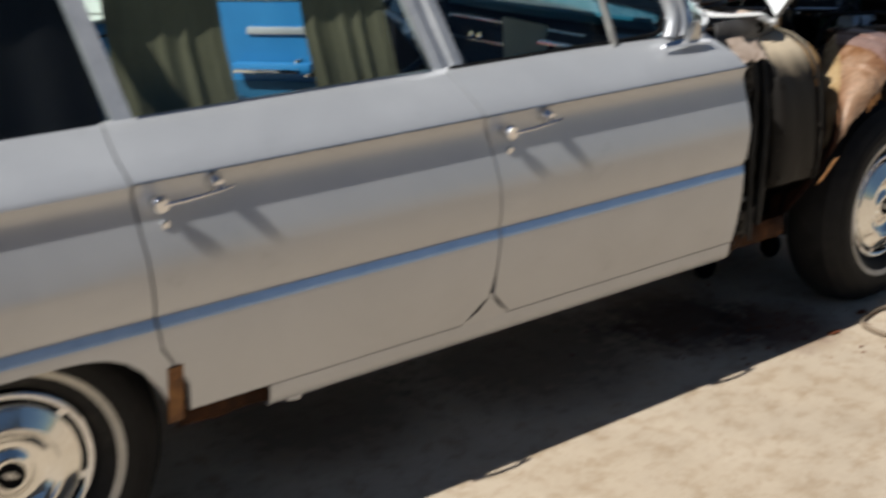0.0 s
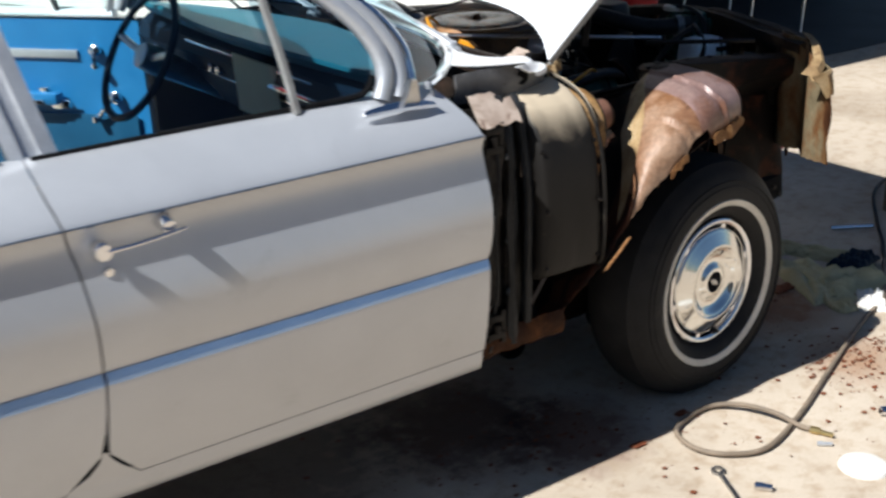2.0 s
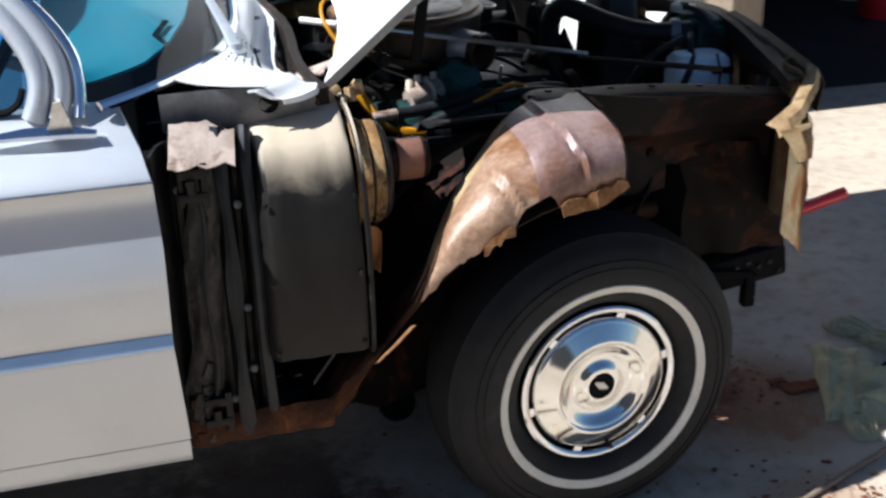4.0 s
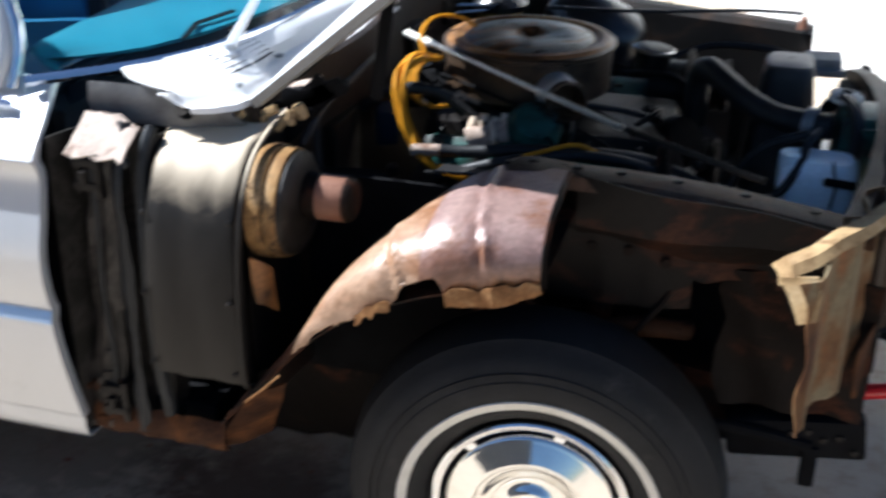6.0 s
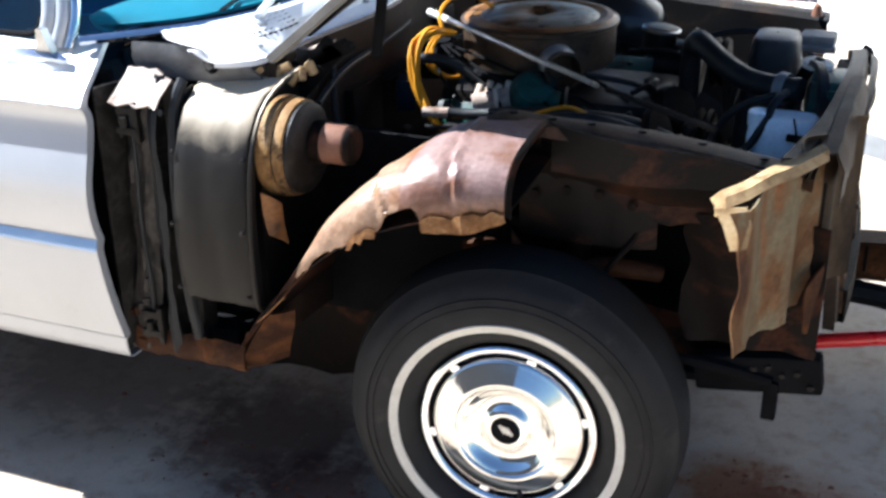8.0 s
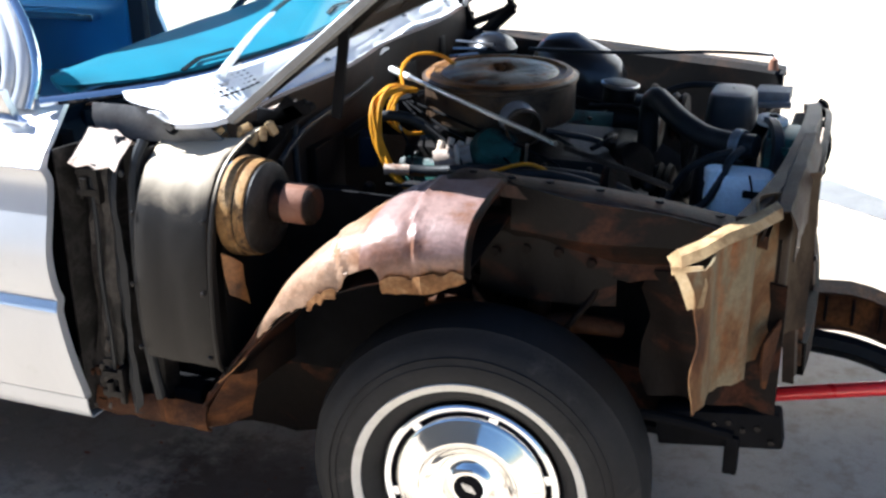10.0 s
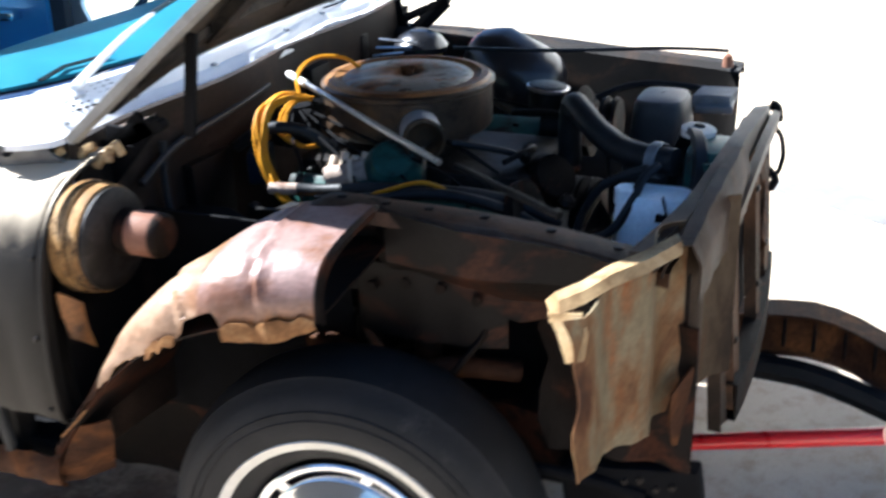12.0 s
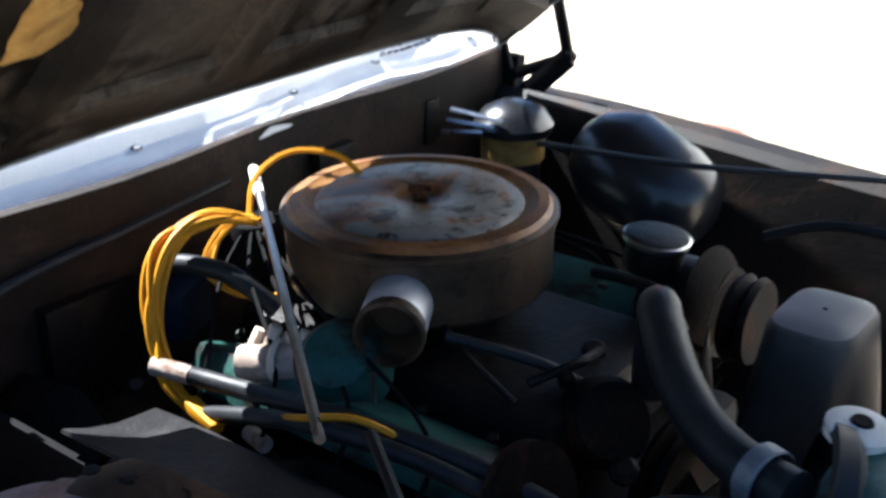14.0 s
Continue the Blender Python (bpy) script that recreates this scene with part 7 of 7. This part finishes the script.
# thin bright rod laid across the engine
bm = B()
a, b = Vector((-0.500, 0.900, 1.030)), Vector((0.075, 0.430, 1.012))
tube(bm, [a, b], 0.006, 8, curve=False)
rod = part("metal_rod", bm, STEEL)
tagged(rod, "thin bright metal rod resting across the engine bay", "rod")
bm = B()
tube(bm, [a - (b - a).normalized() * 0.005, a + (b - a).normalized() * 0.10], 0.0085, 8, curve=False)
part("rod_grip", bm, WHITECLOTH, rod, "pale grip end")
bm = B()
tube(bm, [(0.08, 0.50, 0.985), (0.345, 0.30, 0.985)], 0.007, 8, curve=False)
part("strut_rod", bm, GREASE, sedan, "dark strut rod down to the apron rail")

# ---- chassis ends and jack ----
for y, s in ((0.47, 1), (1.43, -1)):
    bm = B()
    sheet(bm, [[(x, y - 0.04 * s, z - 0.055), (x, y - 0.045 * s, z), (x, y - 0.04 * s, z + 0.055), (x, y + 0.04 * s, z + 0.055), (x, y + 0.045 * s, z), (x, y + 0.04 * s, z - 0.055), (x, y - 0.04 * s, z - 0.055)] for x, z in ((-0.65, 0.42), (-0.4, 0.47), (-0.1, 0.50), (0.2, 0.47), (0.38, 0.445), (0.50, 0.44))])
    part("frame_rail", bm, RUSTDARK, sedan, "black frame rail end")
bm = B()
box(bm, (0.468, 0.375, 0.438), (0.265, 0.05, 0.085), (0, -8, 0), 0.01)
box(bm, (0.50, 0.355, 0.385), (0.03, 0.03, 0.09), (0, 0, 0), 0.004)
tube(bm, [(0.14, 0.30, 0.47), (0.34, 0.335, 0.455), (0.50, 0.35, 0.43)], 0.012, 8, 10)
horn = part("bumper_bracket", bm, BLACK, sedan, "black bolted bumper bracket")
for x, z in ((0.46, 0.452), (0.49, 0.462), (0.52, 0.448), (0.55, 0.458), (0.58, 0.43)):
    bm = B()
    lathe(bm, [(0.007, 0), (0.007, 0.006), (0.0, 0.008)], (x, 0.351, z), (0, -1, 0), 6)
    part("bolt", bm, GREASE, horn)
bm = B()
prof = [(0.50, 0.352), (0.56, 0.357), (0.63, 0.366), (0.70, 0.370), (0.76, 0.360), (0.82, 0.340), (0.884, 0.310), (0.95, 0.285), (1.02, 0.262)]
sheet(bm, [[(x, 1.34, z - 0.115), (x, 1.35, z - 0.105), (x, 1.35, z - 0.012), (x, 1.335, z), (x, 1.43, z + 0.002), (x, 1.435, z - 0.1)] for x, z in prof], 0.004)
beam = part("far_bracket", bm, RUSTBROWN, sedan, "rusty far bumper bracket with flanges")
for k in range(4):
    bm = B()
    box(bm, (0.64 + 0.075 * k, 1.344, 0.318 - 0.004 * k * k), (0.010, 0.012, 0.08), (0, 0, 0), 0.003)
    part("bracket_rib", bm, RUSTDARK, beam)
bm = B()
tube(bm, [(0.50, 1.32, 0.225), (0.72, 1.32, 0.215), (0.92, 1.31, 0.160)], 0.036, 8, 12)
part("stay_rod", bm, GREASE, beam)
bm = B()
box(bm, (0.1, 1.0, 0.36), (0.14, 1.1, 0.10), (0, 0, 0), 0.02)
for y in (0.30, 1.60):
    tube(bm, [(0.05, y + (0.3 if y < 1 else -0.3), 0.34), (0.0, y, 0.30)], 0.03, 8, curve=False)
part("crossmember", bm, RUSTDARK, sedan)
for y in (0.42, 1.48):
    bm = B()
    tube(bm, [(0.0 + 0.05 * math.sin(t * 0.9), y + 0.05 * math.cos(t * 0.9), 0.40 + t * 0.006) for t in range(46)], 0.009, 6, curve=False)
    part("coil_spring", bm, RUSTDARK, sedan)

jack = thing("floor_jack", "red floor jack under the front of the car", "jack")
bm = B()
box(bm, (-0.18, 0.72, 0.16), (0.46, 0.20, 0.14), (0, 0, 0), 0.02)
box(bm, (-0.25, 0.72, 0.265), (0.2, 0.12, 0.09), (0, 0, 0), 0.02)
part("jack_body", bm, BLACK, jack)
for x in (-0.36, 0.02):
    for y in (0.615, 0.825):
        bm = B()
        lathe(bm, [(0, 0), (0.045, 0), (0.05, 0.01), (0.05, 0.025), (0.045, 0.035), (0, 0.035)], (x, y - 0.017, 0.0505), (0, 1, 0), 20)
        part("jack_wheel", bm, BLACK, jack)
bm = B()
tube(bm, [(0.0, 0.66, 0.24), (0.90, 0.565, 0.515)], 0.017, 12, curve=False)
part("jack_handle", bm, RED, jack, "long red handle")

# ---- things lying on the ground ----
rg = random.Random(11)
hose_pts = [(1.25, 0.36, 0.012), (1.203, 0.329, 0.012), (0.951, 0.152, 0.012), (0.766, 0.09, 0.012), (0.551, 0.005, 0.012), (0.301, -0.10, 0.012), (0.06, -0.20, 0.012), (-0.157, -0.266, 0.012), (-0.27, -0.225, 0.012), (-0.318, -0.15, 0.012),
            (-0.30, -0.06, 0.012), (-0.22, -0.02, 0.012), (-0.114, -0.012, 0.012), (-0.05, -0.075, 0.024), (-0.015, -0.17, 0.026), (0.0, -0.245, 0.014), (0.012, -0.275, 0.012)]
bm = B()
tube(bm, hose_pts, 0.0076, 10, 120)
airhose = link("air_hose", bm, HOSEGREY)
tagged(airhose, "dusty tan-grey rubber air hose looped on the concrete", "hose")
bm = B()
tube(bm, [(0.012, -0.275, 0.012), (0.022, -0.30, 0.012)], 0.011, 8, curve=False)
tube(bm, [(0.022, -0.30, 0.011), (0.034, -0.335, 0.011)], 0.007, 8, curve=False)
part("brass_fitting", bm, surf("brass", [(0.3, (0.5, 0.36, 0.14)), (0.7, (0.66, 0.5, 0.22))], 20, 0.3, 0.9, 0.05, 200), airhose, "brass hose fitting")


def wrench(a, b, label):
    a, b = Vector((*a, 0.008)), Vector((*b, 0.008))
    d = (b - a).normalized()
    n = Vector((-d.y, d.x, 0))
    bm = B()
    sheet(bm, [[a - n * 0.006, a + n * 0.006], [b - n * 0.006, b + n * 0.006]], 0.006, (0, 0, -1))
    for p, s in ((a, -1), (b, 1)):
        lathe(bm, [(0.010, -0.004), (0.019, -0.004), (0.019, 0.004), (0.010, 0.004), (0.010, -0.004)], p + d * s * 0.012 - Vector((0, 0, 0.003)), (0, 0, 1), 14)
    return tagged(link("wrench", bm, STEEL), label, "wrench", "hand tools")


wrench((-0.352, -0.268), (-0.430, -0.43), "steel wrench lying on the concrete")
wrench((0.32, -0.39), (0.243, -0.49), "chrome ratchet handle on the concrete")
wrench((0.61, -0.385), (0.485, -0.415), "worn steel wrench among rust flakes")
wrench((0.84, -0.215), (0.72, -0.25), "rusty steel wrench on the concrete")


def socket(a, b, r, label, material=None):
    bm = B()
    d = Vector((b[0] - a[0], b[1] - a[1], 0)).normalized()
    ln = math.dist(a, b)
    lathe(bm, [(r * 0.6, 0.0), (r, 0.001), (r, ln * 0.55), (r * 0.85, ln * 0.62), (r * 0.85, ln), (r * 0.5, ln)], (*a, r), d, 16)
    return tagged(link("socket", bm, material or CHROME), label, "socket", "sockets on the ground")


socket((-0.332, -0.368), (-0.305, -0.405), 0.011, "small chrome socket on the concrete")
socket((0.246, -0.334), (0.32, -0.378), 0.014, "long chrome socket beside the ratchet")
socket((-0.03, -0.33), (0.0, -0.357), 0.007, "blued steel bit on the concrete", ANODISED)
socket((1.0, 0.03), (1.04, 0.02), 0.010, "small chrome socket near the rag")
bm = B()
lathe(bm, [(0.0, 0.010), (0.05, 0.012), (0.062, 0.008), (0.066, 0.0)], (-0.02, -0.475, 0.0), (0, 0, 1), 26)
tagged(link("lid", bm, WHITECLOTH), "white plastic lid lying on the concrete", "lid")
bm = B()
lathe(bm, [(0.0, 0.008), (0.03, 0.010), (0.036, 0.0)], (0.35, -0.405, 0.0), (0, 0, 1), 20)
tagged(link("lid", bm, WHITECLOTH), "small white lid beside the ratchet", "lid")
bm = B()
tube(bm, [(1.382, 0.708, 0.009), (1.53, 0.615, 0.009)], 0.008, 8, curve=False)
tagged(link("chrome_bar", bm, CHROME), "short chrome bar on the shaded concrete", "bar")


def cloth(name, centre, sx, sy, h, seed, material, label="", category="", turn=0.0, parent=None):
    bm = B()
    rows = []
    n = 34
    for i in range(n + 1):
        row = []
        for k in range(n + 1):
            u, v = i / n * 2 - 1, k / n * 2 - 1
            edge = 1 - max(abs(u), abs(v)) ** 6
            wob = 1 + 0.18 * noise.noise(Vector((u * 1.6 + seed, v * 1.6, seed)))
            z = h * max(0.0, edge) * (0.35 + 0.9 * abs(noise.noise(Vector((u * 2.2, v * 2.2, seed * 3.1)))) + 0.22 * abs(noise.noise(Vector((u * 4, v * 4, seed)))))
            p = Vector((u * sx * wob, v * sy * wob, 0))
            p.rotate(Euler((0, 0, radians(turn))))
            row.append(Vector(centre) + p + Vector((0, 0, 0.003 + z)))
        rows.append(row)
    sheet(bm, rows, -0.003, (0, 0, 1))
    if parent:
        return part(name, bm, material, parent, label)
    return tagged(link(name, bm, material), label, category)


overalls = thing("overalls", "crumpled olive work clothes with dark stains", "clothes")
cloth("bib", (1.00, 0.33, 0), 0.16, 0.11, 0.05, 4.0, RAG, turn=-20, parent=overalls)
cloth("trouser_leg", (0.89, 0.42, 0), 0.20, 0.085, 0.045, 6.0, RAG, turn=65, parent=overalls)
cloth("trouser_leg", (1.12, 0.56, 0), 0.19, 0.05, 0.04, 8.3, RAG, turn=-65, parent=overalls)
cloth("collar", (1.06, 0.70, 0), 0.06, 0.035, 0.035, 11.0, RAG, turn=20, parent=overalls)
cloth("strap", (0.80, 0.24, 0), 0.09, 0.04, 0.035, 5.0, RAG, turn=70, parent=overalls)
cloth("rag", (1.12, 0.40, 0.02), 0.10, 0.06, 0.05, 9.0, DARKBLUE, "dark blue rag on the olive clothes", "rag", 10)
cloth("glove", (0.90, 0.165, 0), 0.085, 0.05, 0.034, 14.0, WHITECLOTH, "white cotton glove on the concrete", "glove", 40)
cloth("glove", (1.03, 0.14, 0), 0.055, 0.045, 0.03, 17.0, WHITECLOTH, "white cotton glove beside the clothes", "glove", -20)

# open cardboard box
carton = thing("carton", "brown open cardboard box in the shade", "box")
m0 = Matrix.Translation((1.98, 0.585, 0)) @ Euler((0, 0, radians(-78))).to_matrix().to_4x4()
for dx, dy, sx, sy in ((0, -0.20, 0.36, 0.006), (0, 0.20, 0.36, 0.006), (-0.18, 0, 0.006, 0.40), (0.18, 0, 0.006, 0.40)):
    bm = B()
    box(bm, (0, 0, 0), (sx, sy, 0.24), (0, 0, 0), 0.001)
    bm.transform(m0 @ Matrix.Translation((dx, dy, 0.12)))
    part("side", bm, BOXTAN, carton)
bm = B()
box(bm, (0, 0, 0), (0.36, 0.40, 0.006))
bm.transform(m0 @ Matrix.Translation((0, 0, 0.004)))
part("bottom", bm, BOXTAN, carton)

# rust flakes and dry crumbs fallen from the fender
bm = B()
spots = [(0.45, -0.10, 0.13, 170), (0.62, -0.06, 0.10, 130), (0.30, 0.05, 0.25, 60), (0.55, 0.5, 0.14, 200), (-0.35, 0.05, 0.3, 60), (-0.1, 0.10, 0.2, 40), (0.75, 0.43, 0.06, 40), (-0.6, 0.2, 0.2, 30), (1.0, -0.2, 0.3, 30), (0.15, -0.25, 0.25, 25), (-0.55, 0.12, 0.16, 110), (-0.75, 0.30, 0.22, 60)]
for cx, cy, sp, cnt in spots:
    for _ in range(cnt):
        x, y = rg.gauss(cx, sp), rg.gauss(cy, sp * 0.6)
        s = 0.0025 + 0.009 * rg.random() ** 4
        a = rg.random() * 6.28
        vs = []
        for k in range(5):
            q = a + k * 1.2566
            vs.append(bm.verts.new((x + s * math.cos(q) * (0.7 + 0.6 * rg.random()), y + s * math.sin(q) * (0.5 + 0.5 * rg.random()), 0.002 + 0.004 * rg.random())))
        bm.faces.new(vs)
tagged(link("rust_flakes", bm, FLAKE, smooth=False), "scattered reddish rust flakes and crumbs", "debris", kind="stuff")
for x, y, s in ((0.751, 0.432, 0.045), (0.86, 0.25, 0.035), (-0.42, -0.03, 0.02), (-0.2, 0.02, 0.018), (0.70, 0.48, 0.02), (0.3, 0.33, 0.03), (0.42, 0.38, 0.028)):
    bm = B()
    row = [[(x + s * (i - 2) / 2 * (1 + 0.3 * rg.random()), y + s * 0.5 * (k - 1) * (1 + 0.3 * rg.random()), 0.004 + 0.006 * rg.random()) for i in range(5)] for k in range(3)]
    sheet(bm, row, -0.003, (0, 0, 1))
    tagged(link("rust_scale", bm, FLAKE), "curled flake of red rust on the concrete", "rust flake", "rust flakes")

# ---- garage at the edge of the yard ----
P, F = Vector((1.60, 2.66, 0)), Vector((-0.92, 8.5, 0))
ALONG = (F - P).normalized()
OPEN = Vector((-ALONG.y, ALONG.x, 0)) * -1
HT = 3.5


def slab(name, a, b, z0, z1, th, material, label="", cat="wall"):
    """An upright wall from a to b."""
    d = (b - a)
    m = (a + b) / 2
    bm = B()
    box(bm, (m.x, m.y, (z0 + z1) / 2), (d.length, th, z1 - z0), (0, 0, math.degrees(math.atan2(d.y, d.x))))
    return tagged(link(name, bm, material, smooth=False), label or "garage wall", cat, kind="structure")


side = slab("wall_west", P + ALONG * 0.08, F, 0, HT, 0.14, WHITEWALLPAINT, "white painted garage side wall")
for k in range(17):
    bm = B()
    a, b = P + ALONG * 0.08, F
    m = (a + b) / 2
    n = Vector((ALONG.y, -ALONG.x, 0))
    n = -n if n.x > 0 else n
    box(bm, (m.x + n.x * 0.078, m.y + n.y * 0.078, 0.1 + 0.2 * k), ((b - a).length, 0.02, 0.19), (4, 0, math.degrees(math.atan2((b - a).y, (b - a).x))))
    part("siding_board", bm, WHITEWALLPAINT, side, smooth=False)
bm = B()
box(bm, (*(P + OPEN * 0.10).xy, HT / 2), (0.20, 0.22, HT), (0, 0, math.degrees(math.atan2(OPEN.y, OPEN.x))), 0.008)
box(bm, (*(P + OPEN * 0.24).xy, HT / 2), (0.08, 0.14, HT), (0, 0, math.degrees(math.atan2(OPEN.y, OPEN.x))), 0.006)
tagged(link("trim", bm, WOODPOST), "weathered wooden post beside the garage opening", "post", kind="structure")
Q = P + OPEN * 6.0
slab("wall_south", P + OPEN * 0.2, Q, 2.45, HT, 0.14, WHITEWALLPAINT, "white wall over the garage opening")
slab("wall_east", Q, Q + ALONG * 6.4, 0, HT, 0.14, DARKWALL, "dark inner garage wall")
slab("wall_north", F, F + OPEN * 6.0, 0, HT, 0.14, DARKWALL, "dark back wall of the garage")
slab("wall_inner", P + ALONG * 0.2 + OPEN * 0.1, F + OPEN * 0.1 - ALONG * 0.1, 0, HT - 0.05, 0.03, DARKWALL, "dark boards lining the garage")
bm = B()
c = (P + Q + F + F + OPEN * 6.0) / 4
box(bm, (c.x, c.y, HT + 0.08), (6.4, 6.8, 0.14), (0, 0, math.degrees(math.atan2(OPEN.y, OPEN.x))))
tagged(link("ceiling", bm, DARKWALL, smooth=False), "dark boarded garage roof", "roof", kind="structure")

table = thing("folding_table", "folding table with bent pale steel legs", "table")
T0, T1 = Vector((3.83, 3.28, 0)), Vector((4.14, 3.09, 0))
bm = B()
mid = (T0 + T1) / 2 + Vector((0.2, 0.5, 0))
box(bm, (mid.x, mid.y, 0.73), (0.62, 1.3, 0.03), (0, 0, -15), 0.008)
part("tabletop", bm, BLACK, table)
for off in (Vector((0, 0, 0)), Vector((0.4, 1.0, 0))):
    for a in (T0, T1):
        bm = B()
        q = a + off
        tube(bm, [q, q + Vector((0.04, 0.03, 0.12)), q + Vector((0.08, 0.05, 0.40)), q + Vector((0.05, 0.04, 0.72))], 0.012, 8, 16)
        part("leg", bm, STEEL, table)
    bm = B()
    tube(bm, [T0 + off + Vector((0.08, 0.05, 0.38)), T1 + off + Vector((0.08, 0.05, 0.38))], 0.008, 6, curve=False)
    part("brace", bm, STEEL, table)


def bucket(x, y, r, h, material, label):
    bm = B()
    lathe(bm, [(0, 0.004), (r * 0.82, 0.0), (r, h), (r * 1.04, h), (r * 1.04, h - 0.02), (r * 0.97, h - 0.005), (r * 0.8, 0.01), (0, 0.01)], (x, y, 0), (0, 0, 1), 32)
    ob = tagged(link("bucket", bm, material), label, "bucket", "buckets in the garage")
    bm = B()
    tube(bm, [(x - r, y, h - 0.03), (x - r * 0.7, y - 0.05, h - 0.16), (x, y - r - 0.02, h - 0.22), (x + r * 0.7, y - 0.05, h - 0.16), (x + r, y, h - 0.03)], 0.004, 6, 20)
    part("bail", bm, STEEL, ob)


bucket(3.50, 4.05, 0.17, 0.40, RED, "red plastic bucket on the garage floor")
bucket(3.62, 4.55, 0.16, 0.62, WHITECLOTH, "tall white plastic bucket on the garage floor")
bm = B()
tube(bm, [(4.6, 2.45, 0.008), (4.25, 2.3, 0.008), (4.07, 2.17, 0.008), (3.6, 1.8, 0.008), (3.2, 1.5, 0.008), (2.77, 1.18, 0.008), (2.35, 1.02, 0.008), (1.95, 0.90, 0.008), (1.62, 0.66, 0.008), (1.42, 0.49, 0.008), (1.30, 0.40, 0.008), (1.24, 0.33, 0.010)], 0.0075, 8, 66)
tagged(link("extension_cord", bm, RUBBER), "thin dark cord trailing over the concrete", "cord")

# ---- far side of the yard: lawn, red trailer, bin ----
bm = B()
gv = random.Random(5)
for _ in range(9000):
    x, y = gv.uniform(-8.0, -1.1), 8.45 + 0.25 * math.sin(gv.uniform(0, 6)) + 4.6 * gv.random() ** 1.2
    if gv.random() < 0.35 and y > 9.4 + 0.5 * math.sin(x * 1.7) and y < 10.2:
        continue
    h = 0.03 + 0.05 * gv.random()
    a = gv.random() * 6.28
    dx, dy = math.cos(a) * 0.008, math.sin(a) * 0.008
    lx, ly = gv.gauss(0, 0.03), gv.gauss(0, 0.03)
    v = [bm.verts.new(p) for p in ((x - dx, y - dy, 0), (x + dx, y + dy, 0), (x + lx * 0.5 + dx * 0.6, y + ly * 0.5, h * 0.6), (x + lx, y + ly, h))]
    bm.faces.new((v[0], v[1], v[2]))
    bm.faces.new((v[0], v[2], v[3]))
tagged(link("grass", bm, GRASS, smooth=False), "sunlit short lawn grass beyond the yard", "grass", kind="stuff")
trailer = thing("trailer", "red box trailer parked on the lawn", "trailer")
bm = B()
box(bm, (-5.12, 9.95, 0.88), (3.6, 1.5, 1.3), (0, 0, -14), 0.04)
part("body", bm, RED, trailer)
bm = B()
box(bm, (-5.12, 9.97, 0.24), (3.4, 1.3, 0.12), (0, 0, -14), 0.02)
part("chassis", bm, BLACK, trailer)
for dx, dy in ((-1.05, -0.22), (0.72, -0.66), (-0.72, 0.66), (1.05, 0.22)):
    bm = B()
    lathe(bm, [(0, -0.08), (0.2, -0.08), (0.24, -0.05), (0.24, 0.05), (0.2, 0.08), (0, 0.08)], (-5.12 + dx, 9.95 + dy, 0.24), (-0.24, -0.97, 0), 24)
    part("wheel", bm, TYRE, trailer)
binn = thing("bin", "blue-grey wheeled bin on the lawn", "bin")
bm = B()
box(bm, (-1.75, 11.9, 0.55), (0.5, 0.5, 0.95), (0, 0, 10), 0.04)
part("tub", bm, BLUE, binn)
bm = B()
box(bm, (-1.75, 11.9, 1.06), (0.56, 0.56, 0.06), (0, 0, 10), 0.02)
part("lid", bm, ANODISED, binn)
for dx in (-0.2, 0.2):
    bm = B()
    lathe(bm, [(0, -0.02), (0.1, -0.02), (0.1, 0.02), (0, 0.02)], (-1.75 + dx, 12.1, 0.1), (1, 0, 0), 16)
    part("wheel", bm, RUBBER, binn)

# unseen wall added behind the camera, to darken the left of the hubcap reflections
bm = B()
box(bm, (-4.5, -6.6, 1.5), (9, 0.2, 3.0))
tagged(link("unseen_wall", bm, surf("blue_grey_boards", [(0.3, (0.075, 0.085, 0.10)), (0.7, (0.12, 0.13, 0.15))], 1.5, 0.8, 0, 0.2, 60, stretch=(0.3, 1, 3)), smooth=False), "unseen blue-grey boarded wall added behind the camera for reflections", "wall", kind="structure")
# thin grey wedge that stands in for a shadow on the concrete
bm = B()
sheet(bm, [[(0.32, 3.36, 0.004), (0.36, 3.44, 0.004)], [(0.55, 3.24, 0.004), (0.56, 3.55, 0.004)], [(0.92, 2.99, 0.004), (0.93, 3.22, 0.004)], [(1.22, 2.80, 0.004), (1.24, 3.02, 0.004)]], -0.006, (0, 0, 1))
tagged(link("mat", bm, surf("grey_shadow_wedge", [(0.3, (0.10, 0.10, 0.10)), (0.7, (0.15, 0.15, 0.15))], 8, 0.8, 0, 0.2, 120)), "flat grey wedge standing in for a shadow by the garage wall", "mat")
# dark sheet over the concrete, coloured as the shade inside the garage
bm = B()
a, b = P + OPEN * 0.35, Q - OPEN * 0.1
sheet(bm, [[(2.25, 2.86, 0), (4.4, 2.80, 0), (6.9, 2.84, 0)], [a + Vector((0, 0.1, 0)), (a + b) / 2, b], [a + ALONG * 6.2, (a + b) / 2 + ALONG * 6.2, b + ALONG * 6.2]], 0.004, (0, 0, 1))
tagged(link("floor", bm, surf("shade_dark_floor", [(0.3, (0.012, 0.011, 0.010)), (0.7, (0.028, 0.025, 0.022))], 2, 0.7, 0, 0.2, 80), smooth=False), "garage floor coloured near black for the shade indoors", "floor", kind="structure")
